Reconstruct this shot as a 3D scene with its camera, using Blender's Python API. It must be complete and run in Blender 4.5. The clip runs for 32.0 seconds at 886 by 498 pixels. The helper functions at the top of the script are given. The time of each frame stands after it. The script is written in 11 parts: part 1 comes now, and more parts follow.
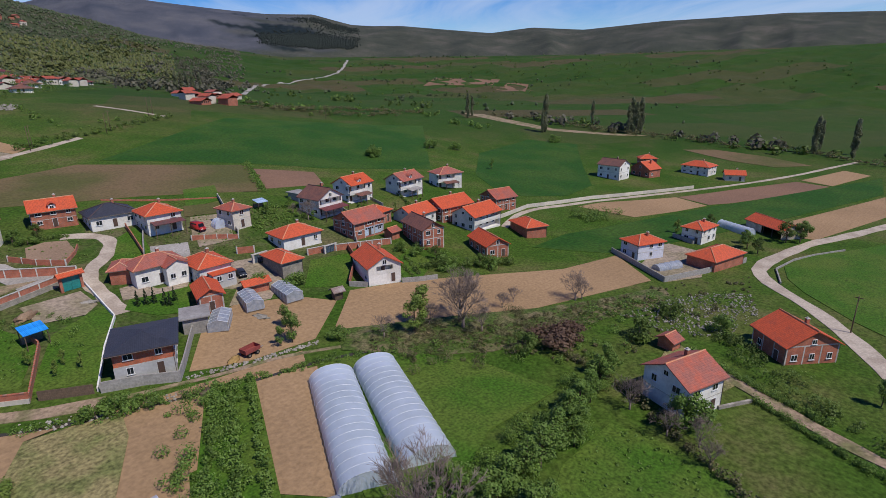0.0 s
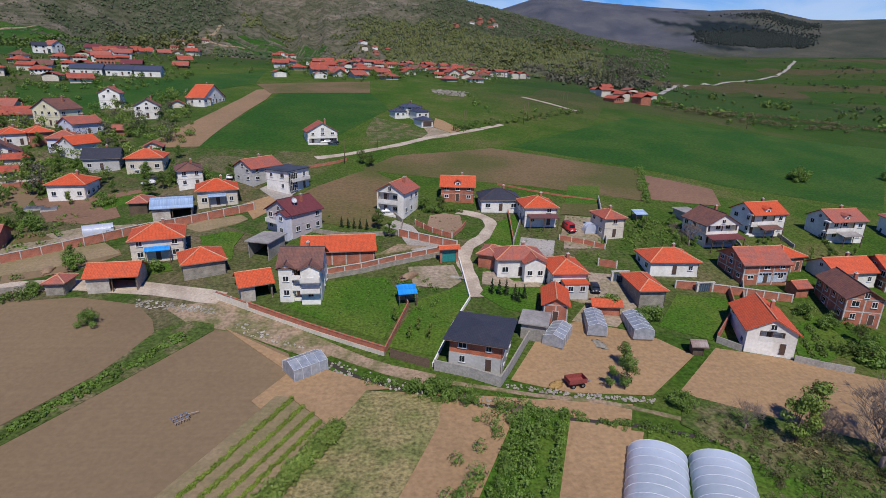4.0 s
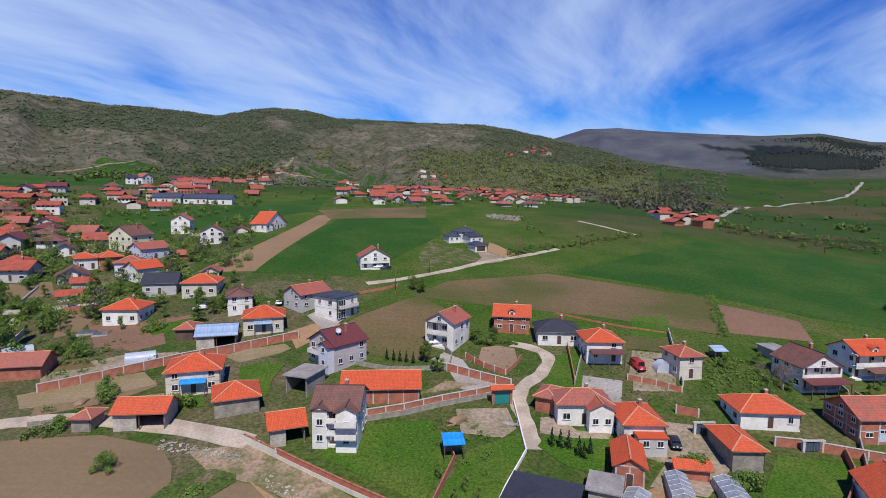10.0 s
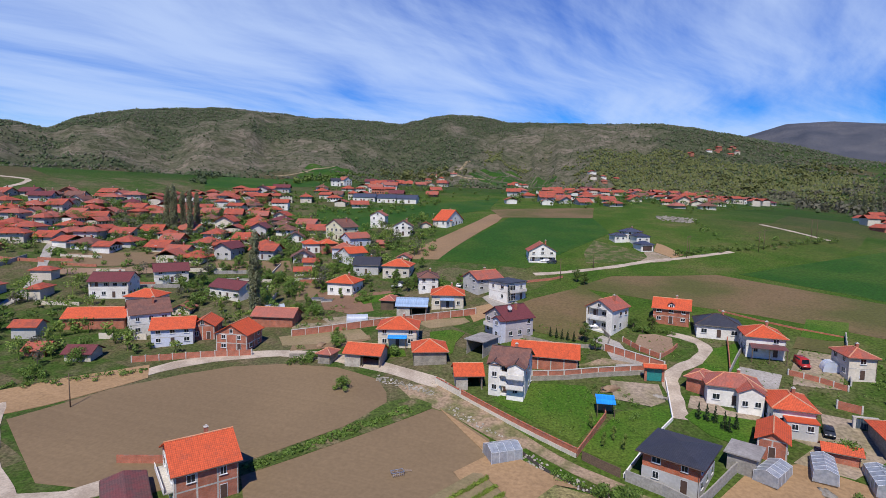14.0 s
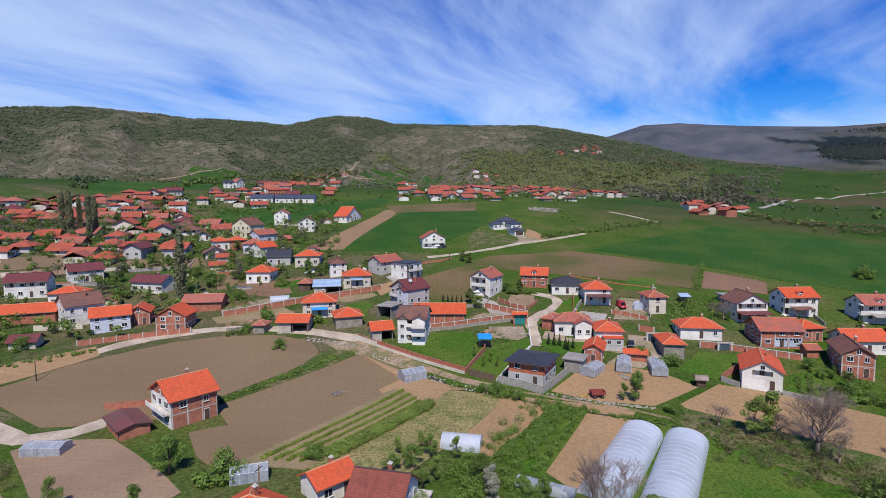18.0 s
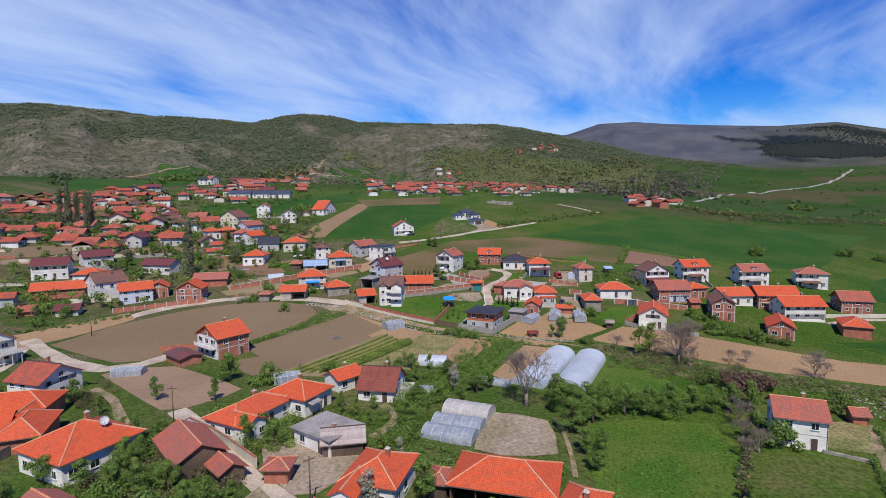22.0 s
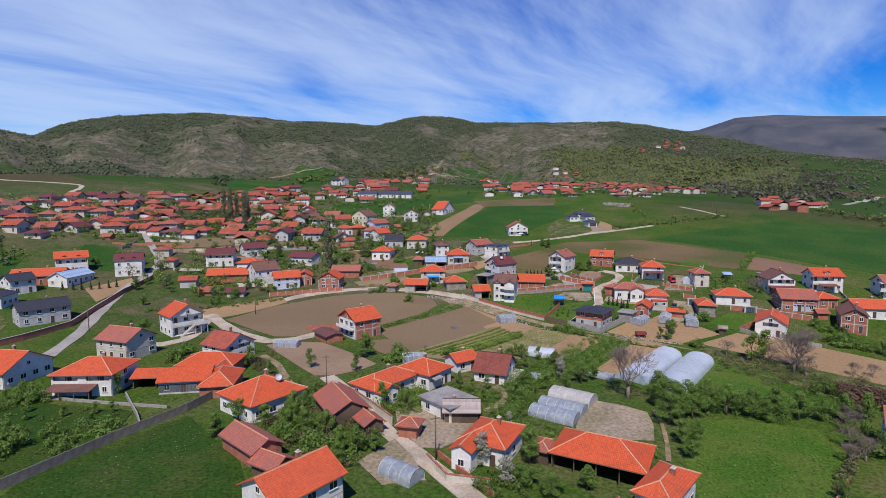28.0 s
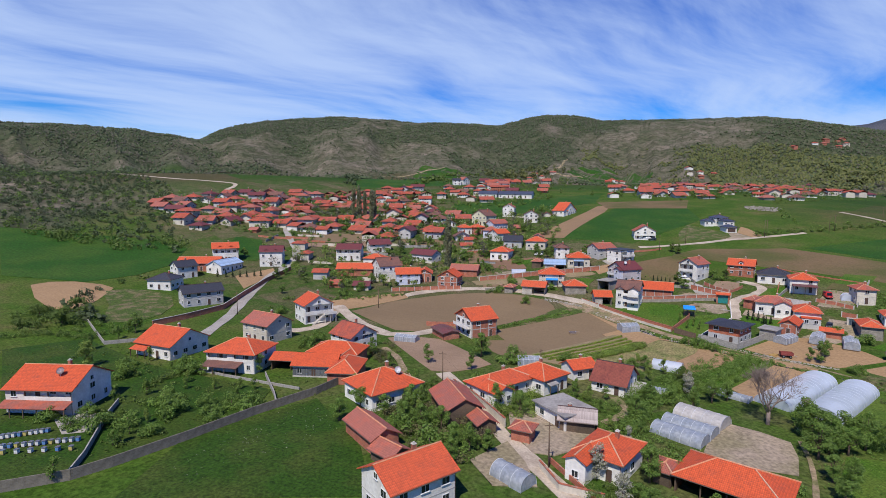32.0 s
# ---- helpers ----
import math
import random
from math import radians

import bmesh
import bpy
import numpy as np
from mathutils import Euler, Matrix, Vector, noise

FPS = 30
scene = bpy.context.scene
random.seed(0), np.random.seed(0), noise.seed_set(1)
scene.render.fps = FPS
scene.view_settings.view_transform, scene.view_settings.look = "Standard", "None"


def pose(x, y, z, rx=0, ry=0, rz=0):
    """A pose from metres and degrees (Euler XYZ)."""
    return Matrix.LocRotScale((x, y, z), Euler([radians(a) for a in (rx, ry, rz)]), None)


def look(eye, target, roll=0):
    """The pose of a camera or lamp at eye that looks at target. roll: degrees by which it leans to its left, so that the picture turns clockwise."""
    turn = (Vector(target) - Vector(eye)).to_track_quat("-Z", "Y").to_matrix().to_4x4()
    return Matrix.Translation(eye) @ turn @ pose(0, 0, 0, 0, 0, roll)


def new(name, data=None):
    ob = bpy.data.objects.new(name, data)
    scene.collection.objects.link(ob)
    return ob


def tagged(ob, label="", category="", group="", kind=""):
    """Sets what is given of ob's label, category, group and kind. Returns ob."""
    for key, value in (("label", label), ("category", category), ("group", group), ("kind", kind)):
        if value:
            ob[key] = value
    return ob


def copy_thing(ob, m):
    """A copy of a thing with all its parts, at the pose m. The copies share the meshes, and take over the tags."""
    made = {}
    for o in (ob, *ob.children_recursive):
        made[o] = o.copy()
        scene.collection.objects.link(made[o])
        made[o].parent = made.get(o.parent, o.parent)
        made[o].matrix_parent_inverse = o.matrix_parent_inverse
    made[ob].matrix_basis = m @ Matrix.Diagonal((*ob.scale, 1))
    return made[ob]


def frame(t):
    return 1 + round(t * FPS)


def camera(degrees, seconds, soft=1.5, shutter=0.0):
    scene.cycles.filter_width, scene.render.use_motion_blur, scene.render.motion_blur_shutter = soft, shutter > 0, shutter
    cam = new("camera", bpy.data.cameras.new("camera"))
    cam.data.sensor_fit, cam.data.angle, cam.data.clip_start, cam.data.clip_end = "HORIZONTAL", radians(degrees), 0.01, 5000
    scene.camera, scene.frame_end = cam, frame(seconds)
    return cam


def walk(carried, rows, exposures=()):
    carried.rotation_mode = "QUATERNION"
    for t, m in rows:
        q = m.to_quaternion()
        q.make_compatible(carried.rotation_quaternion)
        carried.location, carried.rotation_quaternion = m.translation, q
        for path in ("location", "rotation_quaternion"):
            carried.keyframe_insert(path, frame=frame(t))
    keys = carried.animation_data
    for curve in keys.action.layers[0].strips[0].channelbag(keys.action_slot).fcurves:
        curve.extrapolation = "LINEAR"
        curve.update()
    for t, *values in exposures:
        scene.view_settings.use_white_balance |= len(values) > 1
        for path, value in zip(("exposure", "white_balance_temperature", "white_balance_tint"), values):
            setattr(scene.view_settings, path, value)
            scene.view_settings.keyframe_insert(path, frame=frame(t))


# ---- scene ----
# ---- camera: seconds, eye (m), yaw, pitch, roll (degrees) ----
PATH = [
    (0, -9.983, -19.945, 44.583, -46.147, -18.017, -1.019),
    (0.5, -8.642, -19.379, 44.192, -37.553, -17.716, -0.756),
    (1, -7.368, -18.444, 43.846, -30.525, -17.476, -0.363),
    (1.5, -6.106, -17.24, 43.738, -24.275, -17.461, 0.028),
    (2, -4.989, -15.832, 43.881, -20.865, -17.64, 0.208),
    (2.5, -4.026, -14.27, 44.067, -15, -17.79, 0.612),
    (3, -3.175, -12.52, 44.204, -11.899, -17.761, 0.856),
    (3.5, -2.377, -10.661, 44.476, -7.459, -17.976, 1.198),
    (4, -1.6, -8.6, 44.774, -5.38, -18.216, 1.218),
    (4.5, -0.884, -6.089, 44.784, -4.146, -13.029, 1.125),
    (5, -0.643, -3.73, 45.303, -3.347, -8.4, 0.989),
    (5.6, -0.432, -1.666, 45.758, -2.648, -6, 0.87),
    (6.5, -0.282, -0.191, 46.082, -2.149, -5.698, 0.785),
    (7, -0.331, 0.022, 46.052, -1.241, -5.695, 0.746),
    (7.5, -0.303, 0.132, 46.001, -0.467, -5.651, 0.606),
    (8, -0.291, 0.242, 45.975, -0.071, -5.645, 0.625),
    (8.5, -0.343, 0.397, 45.977, 0.125, -5.634, 0.633),
    (9, -0.425, 0.577, 45.946, 0.333, -5.634, 0.633),
    (9.5, -0.448, 0.58, 45.862, 0.548, -5.586, 0.656),
    (10, -0.307, 0.02, 45.779, 0.838, -5.6, 0.639),
    (10.5, -0.116, -1.13, 45.71, 1.056, -5.533, 0.52),
    (11, -0.015, -2.751, 45.636, 1.326, -5.51, 0.543),
    (11.5, 0.072, -4.867, 45.556, -0.571, -5.47, 0.399),
    (12, 0.284, -7.425, 45.49, -0.171, -5.49, 0.306),
    (12.5, 0.504, -10.231, 45.365, 0.689, -5.515, 0.311),
    (13, 0.709, -13.304, 45.131, 2.813, -5.516, 0.428),
    (13.5, 1.163, -16.865, 44.86, 13.585, -5.509, 0.734),
    (14, 2.07, -20.694, 44.647, 18.598, -5.577, 1.005),
    (14.5, 3.086, -24.481, 44.488, 12.098, -5.558, 0.471),
    (15, 3.678, -28.124, 44.223, -0.699, -5.628, -0.113),
    (15.5, 4.099, -32.211, 43.902, -1.979, -5.634, -0.188),
    (17.5, 6.012, -49.407, 42.915, 7.387, -5.452, -0.404),
    (18, 6.283, -53.939, 42.717, 6.885, -5.504, -0.41),
    (18.5, 6.632, -58.5, 42.467, 6.89, -5.507, -0.47),
    (19, 6.978, -63.121, 42.159, 5.689, -5.527, -0.411),
    (19.5, 7.297, -67.749, 41.781, 3.564, -5.507, -0.54),
    (20, 7.399, -72.326, 41.459, 1.224, -5.581, -0.658),
    (20.5, 7.41, -77.055, 41.247, 0.691, -5.652, -0.621),
    (21, 7.528, -82.005, 41.015, 1.126, -5.721, -0.651),
    (21.5, 7.701, -87.069, 40.769, 2.512, -5.703, -0.643),
    (22, 7.92, -91.842, 40.716, 2.974, -5.811, -0.674),
    (22.5, 8.215, -95.772, 40.855, 2.17, -5.83, -0.775),
    (23, 8.498, -98.944, 41.025, 0.44, -5.892, -0.848),
    (23.5, 8.779, -101.673, 41.212, -0.007, -5.931, -0.888),
    (24, 9.035, -103.856, 41.471, 0.147, -5.997, -0.857),
    (24.5, 9.276, -105.19, 41.807, 0.527, -6.091, -0.895),
    (25, 9.428, -105.702, 42.09, 3.692, -6.068, -0.765),
    (25.5, 9.491, -105.703, 42.233, 6.324, -6.029, -0.621),
    (26, 9.582, -105.595, 42.289, 10.75, -5.94, -0.447),
    (26.5, 9.643, -105.528, 42.284, 12.601, -5.881, -0.374),
    (28.5, 9.69, -105.836, 42.543, 15.737, -5.865, -0.348),
    (29, 9.678, -105.868, 42.667, 16.084, -5.897, -0.334),
    (29.5, 9.695, -105.82, 42.737, 16.457, -5.882, -0.353),
    (30, 9.699, -105.742, 42.757, 16.927, -5.891, -0.341),
    (30.5, 9.687, -105.682, 42.747, 18.536, -5.858, -0.265),
    (31, 9.658, -105.687, 42.761, 20.981, -5.849, -0.168),
    (31.5, 9.587, -105.767, 42.804, 23.87, -5.883, 0.016),
    (32, 9.591, -105.844, 42.802, 27.922, -5.856, 0.248),
]
cam = camera(79.46, 32.0, soft=0.5)
walk(cam, [(t, pose(x, y, z, 90 + pitch, 0, yaw) @ pose(0, 0, 0, 0, 0, roll)) for t, x, y, z, yaw, pitch, roll in PATH],
     exposures=((0, -0.46), (4.4, -0.32), (6.6, -0.22), (13, -0.21), (14.5, -0.14), (19, -0.16), (26, -0.23), (30, -0.24), (32, -0.18)))

# ---- sky and sun ----
SUN_DIR = Vector((0.15, -0.989, 1.36)).normalized()
sun = new("sun", bpy.data.lights.new("sun", "SUN"))
sun.data.energy, sun.data.angle, sun.data.color = 5.0, radians(0.53), (1.0, 0.94, 0.84)
sun.matrix_world = look(SUN_DIR * 300, (0, 0, 0))
SKY_AT = (0.6, 0.2)
world = bpy.data.worlds.new("sky")
scene.world = world
world.use_nodes = True
wn, wl = world.node_tree.nodes, world.node_tree.links
wn.clear()
w_out, w_bg, w_sky = wn.new("ShaderNodeOutputWorld"), wn.new("ShaderNodeBackground"), wn.new("ShaderNodeTexSky")
w_sky.sky_type, w_sky.sun_disc = "NISHITA", False
w_sky.sun_elevation, w_sky.sun_rotation = math.asin(SUN_DIR.z), math.atan2(SUN_DIR.x, SUN_DIR.y)
w_sky.altitude, w_sky.air_density, w_sky.dust_density, w_sky.ozone_density = 700, 1.0, 0.0, 2.5


def sky_node(kind, **values):
    nd = wn.new(kind)
    for key, v in values.items():
        nd.inputs[key.replace("_", " ")].default_value = v
    return nd


def sky_math(op, a, b, c=None):
    nd = wn.new("ShaderNodeMath")
    nd.operation = op
    for k, v in enumerate((a, b, c)):
        if v is None:
            continue
        if isinstance(v, (int, float)):
            nd.inputs[k].default_value = v
        else:
            wl.new(v, nd.inputs[k])
    return nd.outputs[0]


def sky_span(src, a, b, lo, hi):
    nd = sky_node("ShaderNodeMapRange", From_Min=a, From_Max=b, To_Min=lo, To_Max=hi)
    nd.interpolation_type = "SMOOTHSTEP"
    wl.new(src, nd.inputs["Value"])
    return nd.outputs[0]


# thin cirrus on a flat layer overhead, drawn out along one bearing and feathered across it
w_co, w_sep, w_com, w_div = wn.new("ShaderNodeTexCoord"), wn.new("ShaderNodeSeparateXYZ"), wn.new("ShaderNodeCombineXYZ"), wn.new("ShaderNodeVectorMath")
wl.new(w_co.outputs["Generated"], w_sep.inputs[0])
up = sky_math("ADD", sky_math("MAXIMUM", w_sep.outputs[2], 0.0), 0.12)
for n in range(3):
    wl.new(up, w_com.inputs[n])
w_div.operation = "DIVIDE"
wl.new(w_co.outputs["Generated"], w_div.inputs[0])
wl.new(w_com.outputs[0], w_div.inputs[1])
# slow waves that bend the streaks
w_bend, w_off, w_warp = sky_node("ShaderNodeTexNoise", Scale=0.33, Detail=2.0), wn.new("ShaderNodeVectorMath"), wn.new("ShaderNodeVectorMath")
wl.new(w_div.outputs[0], w_bend.inputs["Vector"])
w_off.operation, w_warp.operation = "MULTIPLY_ADD", "ADD"
w_off.inputs[1].default_value, w_off.inputs[2].default_value = (2.2, 1.2, 0), (-1.1, -0.6, 0)
wl.new(w_bend.outputs["Color"], w_off.inputs[0])
wl.new(w_div.outputs[0], w_warp.inputs[0])
wl.new(w_off.outputs[0], w_warp.inputs[1])


def cirrus(turn, along, across, at, **kw):
    mp, nz = wn.new("ShaderNodeMapping"), sky_node("ShaderNodeTexNoise", **kw)
    mp.vector_type = "TEXTURE"
    mp.inputs["Rotation"].default_value, mp.inputs["Scale"].default_value, mp.inputs["Location"].default_value = (0, 0, radians(turn)), (along, across, 1), at
    wl.new(w_warp.outputs[0], mp.inputs["Vector"])
    wl.new(mp.outputs[0], nz.inputs["Vector"])
    return nz.outputs[0]


streak = cirrus(84, 4.2, 0.9, (1.7, 0.4, 0), Scale=0.9, Detail=7.0, Roughness=0.56)
feather = cirrus(60, 1.6, 0.5, (0.3, 2.4, 0), Scale=0.8, Detail=8.0, Roughness=0.62)
bank = cirrus(84, 2.2, 1.6, (SKY_AT[0], SKY_AT[1], 0), Scale=0.42, Detail=2.0)
# more cloud towards the west and low down, clearing to the east and overhead
cover = sky_math("ADD", sky_math("ADD", sky_span(w_sep.outputs[0], 0.55, -0.06, -0.030, 0.082), sky_span(w_sep.outputs[0], -0.25, -0.70, 0.0, -0.05)), sky_span(w_sep.outputs[2], 0.32, 0.65, 0.0, -0.30))
cover = sky_math("ADD", cover, sky_span(w_sep.outputs[2], 0.0, 0.16, 0.06, 0.0))
total = sky_math("MULTIPLY_ADD", streak, 0.42, sky_math("MULTIPLY_ADD", feather, 0.26, sky_math("MULTIPLY_ADD", bank, 0.40, cover)))
veil = sky_math("MULTIPLY_ADD", sky_span(total, 0.48, 0.68, 0.0, 1.0), 0.80, 0.0)
veil = sky_math("MAXIMUM", veil, sky_span(w_sep.outputs[2], -0.02, 0.22, 0.50, 0.0))
w_mix = wn.new("ShaderNodeMix")
w_mix.data_type = "RGBA"
w_mix.inputs["B"].default_value = (9.2, 11.6, 16.5, 1)
wl.new(veil, w_mix.inputs["Factor"])
w_sat = sky_node("ShaderNodeHueSaturation", Saturation=1.95, Value=2.2, Hue=0.527)
wl.new(w_sky.outputs[0], w_sat.inputs["Color"])
wl.new(w_sat.outputs[0], w_mix.inputs["A"])
wl.new(w_mix.outputs["Result"], w_bg.inputs[0])
w_bg.inputs[1].default_value = 0.068
wl.new(w_bg.outputs[0], w_out.inputs[0])


# ---- materials ----
def nodes_of(name):
    m = bpy.data.materials.new(name)
    m.use_nodes = True
    return m, m.node_tree.nodes, m.node_tree.links, m.node_tree.nodes["Principled BSDF"]


def tint(c, k):
    return tuple(min(1, max(0, v * k)) for v in c)


def surface(name, colour, other=None, rough=0.85, grain=3.0, blotch=0.25, bump=0.3, depth=0.03, metal=0.0, per_thing=0.0, contrast=0.25, patches=(0.42, 0.62)):
    """A plain weathered surface: fine grain and larger blotches between two colours, with relief."""
    m, n, l, b = nodes_of(name)
    other = other or tint(colour, 0.72)
    co = n.new("ShaderNodeTexCoord")
    fine, wide, ramp, mix, shade = n.new("ShaderNodeTexNoise"), n.new("ShaderNodeTexNoise"), n.new("ShaderNodeValToRGB"), n.new("ShaderNodeMix"), n.new("ShaderNodeMix")
    fine.inputs["Scale"].default_value, fine.inputs["Detail"].default_value = grain, 6
    wide.inputs["Scale"].default_value, wide.inputs["Detail"].default_value = blotch, 4
    for t in (fine, wide):
        l.new(co.outputs["Object"], t.inputs["Vector"])
    ramp.color_ramp.elements[0].position, ramp.color_ramp.elements[1].position = patches
    l.new(wide.outputs[0], ramp.inputs[0])
    mix.data_type = shade.data_type = "RGBA"
    mix.inputs["A"].default_value, mix.inputs["B"].default_value = (*colour, 1), (*other, 1)
    l.new(ramp.outputs[0], mix.inputs["Factor"])
    shade.blend_type = "MULTIPLY"
    shade.inputs["Factor"].default_value = 1.0
    g = n.new("ShaderNodeMapRange")
    g.inputs["From Min"].default_value, g.inputs["From Max"].default_value = 0.25, 0.75
    g.inputs["To Min"].default_value, g.inputs["To Max"].default_value = 1 - contrast * 1.1, 1 + contrast * 0.9
    l.new(fine.outputs[0], g.inputs["Value"])
    last = g.outputs[0]
    if per_thing:
        info, span, mul = n.new("ShaderNodeObjectInfo"), n.new("ShaderNodeMapRange"), n.new("ShaderNodeMath")
        span.inputs["To Min"].default_value, span.inputs["To Max"].default_value = 1 - per_thing, 1 + per_thing
        l.new(info.outputs["Random"], span.inputs["Value"])
        mul.operation = "MULTIPLY"
        l.new(last, mul.inputs[0])
        l.new(span.outputs[0], mul.inputs[1])
        last = mul.outputs[0]
    l.new(mix.outputs["Result"], shade.inputs["A"])
    l.new(last, shade.inputs["B"])
    l.new(shade.outputs["Result"], b.inputs["Base Color"])
    b.inputs["Roughness"].default_value, b.inputs["Metallic"].default_value = rough, metal
    if rough > 0.8:
        b.inputs["Specular IOR Level"].default_value = 0.15
    if bump:
        bp = n.new("ShaderNodeBump")
        bp.inputs["Strength"].default_value, bp.inputs["Distance"].default_value = bump, depth
        l.new(fine.outputs[0], bp.inputs["Height"])
        l.new(bp.outputs[0], b.inputs["Normal"])
    return m


def tiled(name, colour, old, spread=0.5, row=0.36, col=0.26, rough=0.75):
    """Roof tiles: courses and columns along the slope (UV in metres), blotches of old tiles."""
    m, n, l, b = nodes_of(name)
    uv, sep = n.new("ShaderNodeUVMap"), n.new("ShaderNodeSeparateXYZ")
    uv.uv_map = "slope"
    l.new(uv.outputs[0], sep.inputs[0])
    waves = []
    for out, size in ((0, col), (1, row)):
        k, f = n.new("ShaderNodeMath"), n.new("ShaderNodeMath")
        k.operation, f.operation = "DIVIDE", "FRACT"
        k.inputs[1].default_value = size
        l.new(sep.outputs[out], k.inputs[0])
        l.new(k.outputs[0], f.inputs[0])
        waves.append(f.outputs[0])
    pp = n.new("ShaderNodeMath")
    pp.operation = "PINGPONG"
    pp.inputs[1].default_value = 0.5
    l.new(waves[0], pp.inputs[0])
    brick = n.new("ShaderNodeTexWhiteNoise")
    brick.noise_dimensions = "2D"
    fl = n.new("ShaderNodeVectorMath")
    fl.operation = "FLOOR"
    sc = n.new("ShaderNodeVectorMath")
    sc.operation = "DIVIDE"
    sc.inputs[1].default_value = (col, row, 1)
    l.new(uv.outputs[0], sc.inputs[0])
    l.new(sc.outputs[0], fl.inputs[0])
    l.new(fl.outputs[0], brick.inputs["Vector"])
    co, wide, fine = n.new("ShaderNodeTexCoord"), n.new("ShaderNodeTexNoise"), n.new("ShaderNodeTexNoise")
    wide.inputs["Scale"].default_value, wide.inputs["Detail"].default_value, wide.inputs["Roughness"].default_value = 0.55, 6, 0.7
    fine.inputs["Scale"].default_value, fine.inputs["Detail"].default_value = 6, 4
    for t in (wide, fine):
        l.new(co.outputs["Object"], t.inputs["Vector"])
    ramp = n.new("ShaderNodeValToRGB")
    ramp.color_ramp.elements[0].position, ramp.color_ramp.elements[1].position = 0.62 - 0.3 * spread, 0.78 - 0.2 * spread
    l.new(wide.outputs[0], ramp.inputs[0])
    mix = n.new("ShaderNodeMix")
    mix.data_type = "RGBA"
    mix.inputs["A"].default_value, mix.inputs["B"].default_value = (*colour, 1), (*old, 1)
    info, age = n.new("ShaderNodeObjectInfo"), n.new("ShaderNodeMath")
    age.operation, age.use_clamp = "MULTIPLY_ADD", True
    age.inputs[1].default_value = 0.55
    l.new(info.outputs["Random"], age.inputs[0])
    l.new(ramp.outputs[0], age.inputs[2])
    l.new(age.outputs[0], mix.inputs["Factor"])
    total = None
    for src, lo, hi in ((brick.outputs["Value"], 0.86, 1.12), (waves[1], 0.80, 1.08), (pp.outputs[0], 1.18, 0.9), (fine.outputs[0], 0.75, 1.25), (info.outputs["Random"], 0.9, 1.12)):
        mr = n.new("ShaderNodeMapRange")
        mr.inputs["To Min"].default_value, mr.inputs["To Max"].default_value = lo, hi
        if hi == 0.9:
            mr.inputs["From Max"].default_value = 0.5
        l.new(src, mr.inputs["Value"])
        if total is None:
            total = mr.outputs[0]
        else:
            mul = n.new("ShaderNodeMath")
            mul.operation = "MULTIPLY"
            l.new(total, mul.inputs[0])
            l.new(mr.outputs[0], mul.inputs[1])
            total = mul.outputs[0]
    shade = n.new("ShaderNodeMix")
    shade.data_type, shade.blend_type = "RGBA", "MULTIPLY"
    shade.inputs["Factor"].default_value = 1
    l.new(mix.outputs["Result"], shade.inputs["A"])
    l.new(total, shade.inputs["B"])
    l.new(shade.outputs["Result"], b.inputs["Base Color"])
    b.inputs["Roughness"].default_value = rough
    bp = n.new("ShaderNodeBump")
    bp.inputs["Strength"].default_value, bp.inputs["Distance"].default_value = 0.6, 0.05
    l.new(pp.outputs[0], bp.inputs["Height"])
    l.new(bp.outputs[0], b.inputs["Normal"])
    return m


def masonry(name, colour, mortar, scale=1.0, w=0.25, h=0.09):
    """Hollow-block or brick walling, courses on upright faces."""
    m, n, l, b = nodes_of(name)
    co, sep, add, com, br = n.new("ShaderNodeTexCoord"), n.new("ShaderNodeSeparateXYZ"), n.new("ShaderNodeMath"), n.new("ShaderNodeCombineXYZ"), n.new("ShaderNodeTexBrick")
    l.new(co.outputs["Object"], sep.inputs[0])
    l.new(sep.outputs[0], add.inputs[0])
    l.new(sep.outputs[1], add.inputs[1])
    l.new(add.outputs[0], com.inputs[0])
    l.new(sep.outputs[2], com.inputs[1])
    l.new(com.outputs[0], br.inputs["Vector"])
    br.inputs["Scale"].default_value = scale
    br.inputs["Brick Width"].default_value, br.inputs["Row Height"].default_value, br.inputs["Mortar Size"].default_value = w, h, 0.012
    br.inputs["Color1"].default_value, br.inputs["Color2"].default_value = (*colour, 1), (*tint(colour, 0.75), 1)
    br.inputs["Mortar"].default_value = (*mortar, 1)
    wide, mix, g = n.new("ShaderNodeTexNoise"), n.new("ShaderNodeMix"), n.new("ShaderNodeMapRange")
    wide.inputs["Scale"].default_value, wide.inputs["Detail"].default_value = 0.8, 6
    l.new(co.outputs["Object"], wide.inputs["Vector"])
    g.inputs["From Min"].default_value, g.inputs["From Max"].default_value = 0.3, 0.7
    g.inputs["To Min"].default_value, g.inputs["To Max"].default_value = 0.7, 1.2
    l.new(wide.outputs[0], g.inputs["Value"])
    mix.data_type, mix.blend_type = "RGBA", "MULTIPLY"
    mix.inputs["Factor"].default_value = 1
    l.new(br.outputs[0], mix.inputs["A"])
    l.new(g.outputs[0], mix.inputs["B"])
    l.new(mix.outputs["Result"], b.inputs["Base Color"])
    b.inputs["Roughness"].default_value = 0.9
    bp = n.new("ShaderNodeBump")
    bp.inputs["Strength"].default_value, bp.inputs["Distance"].default_value = 0.5, 0.01
    bp.invert = True
    l.new(br.outputs["Fac"], bp.inputs["Height"])
    l.new(bp.outputs[0], b.inputs["Normal"])
    return m


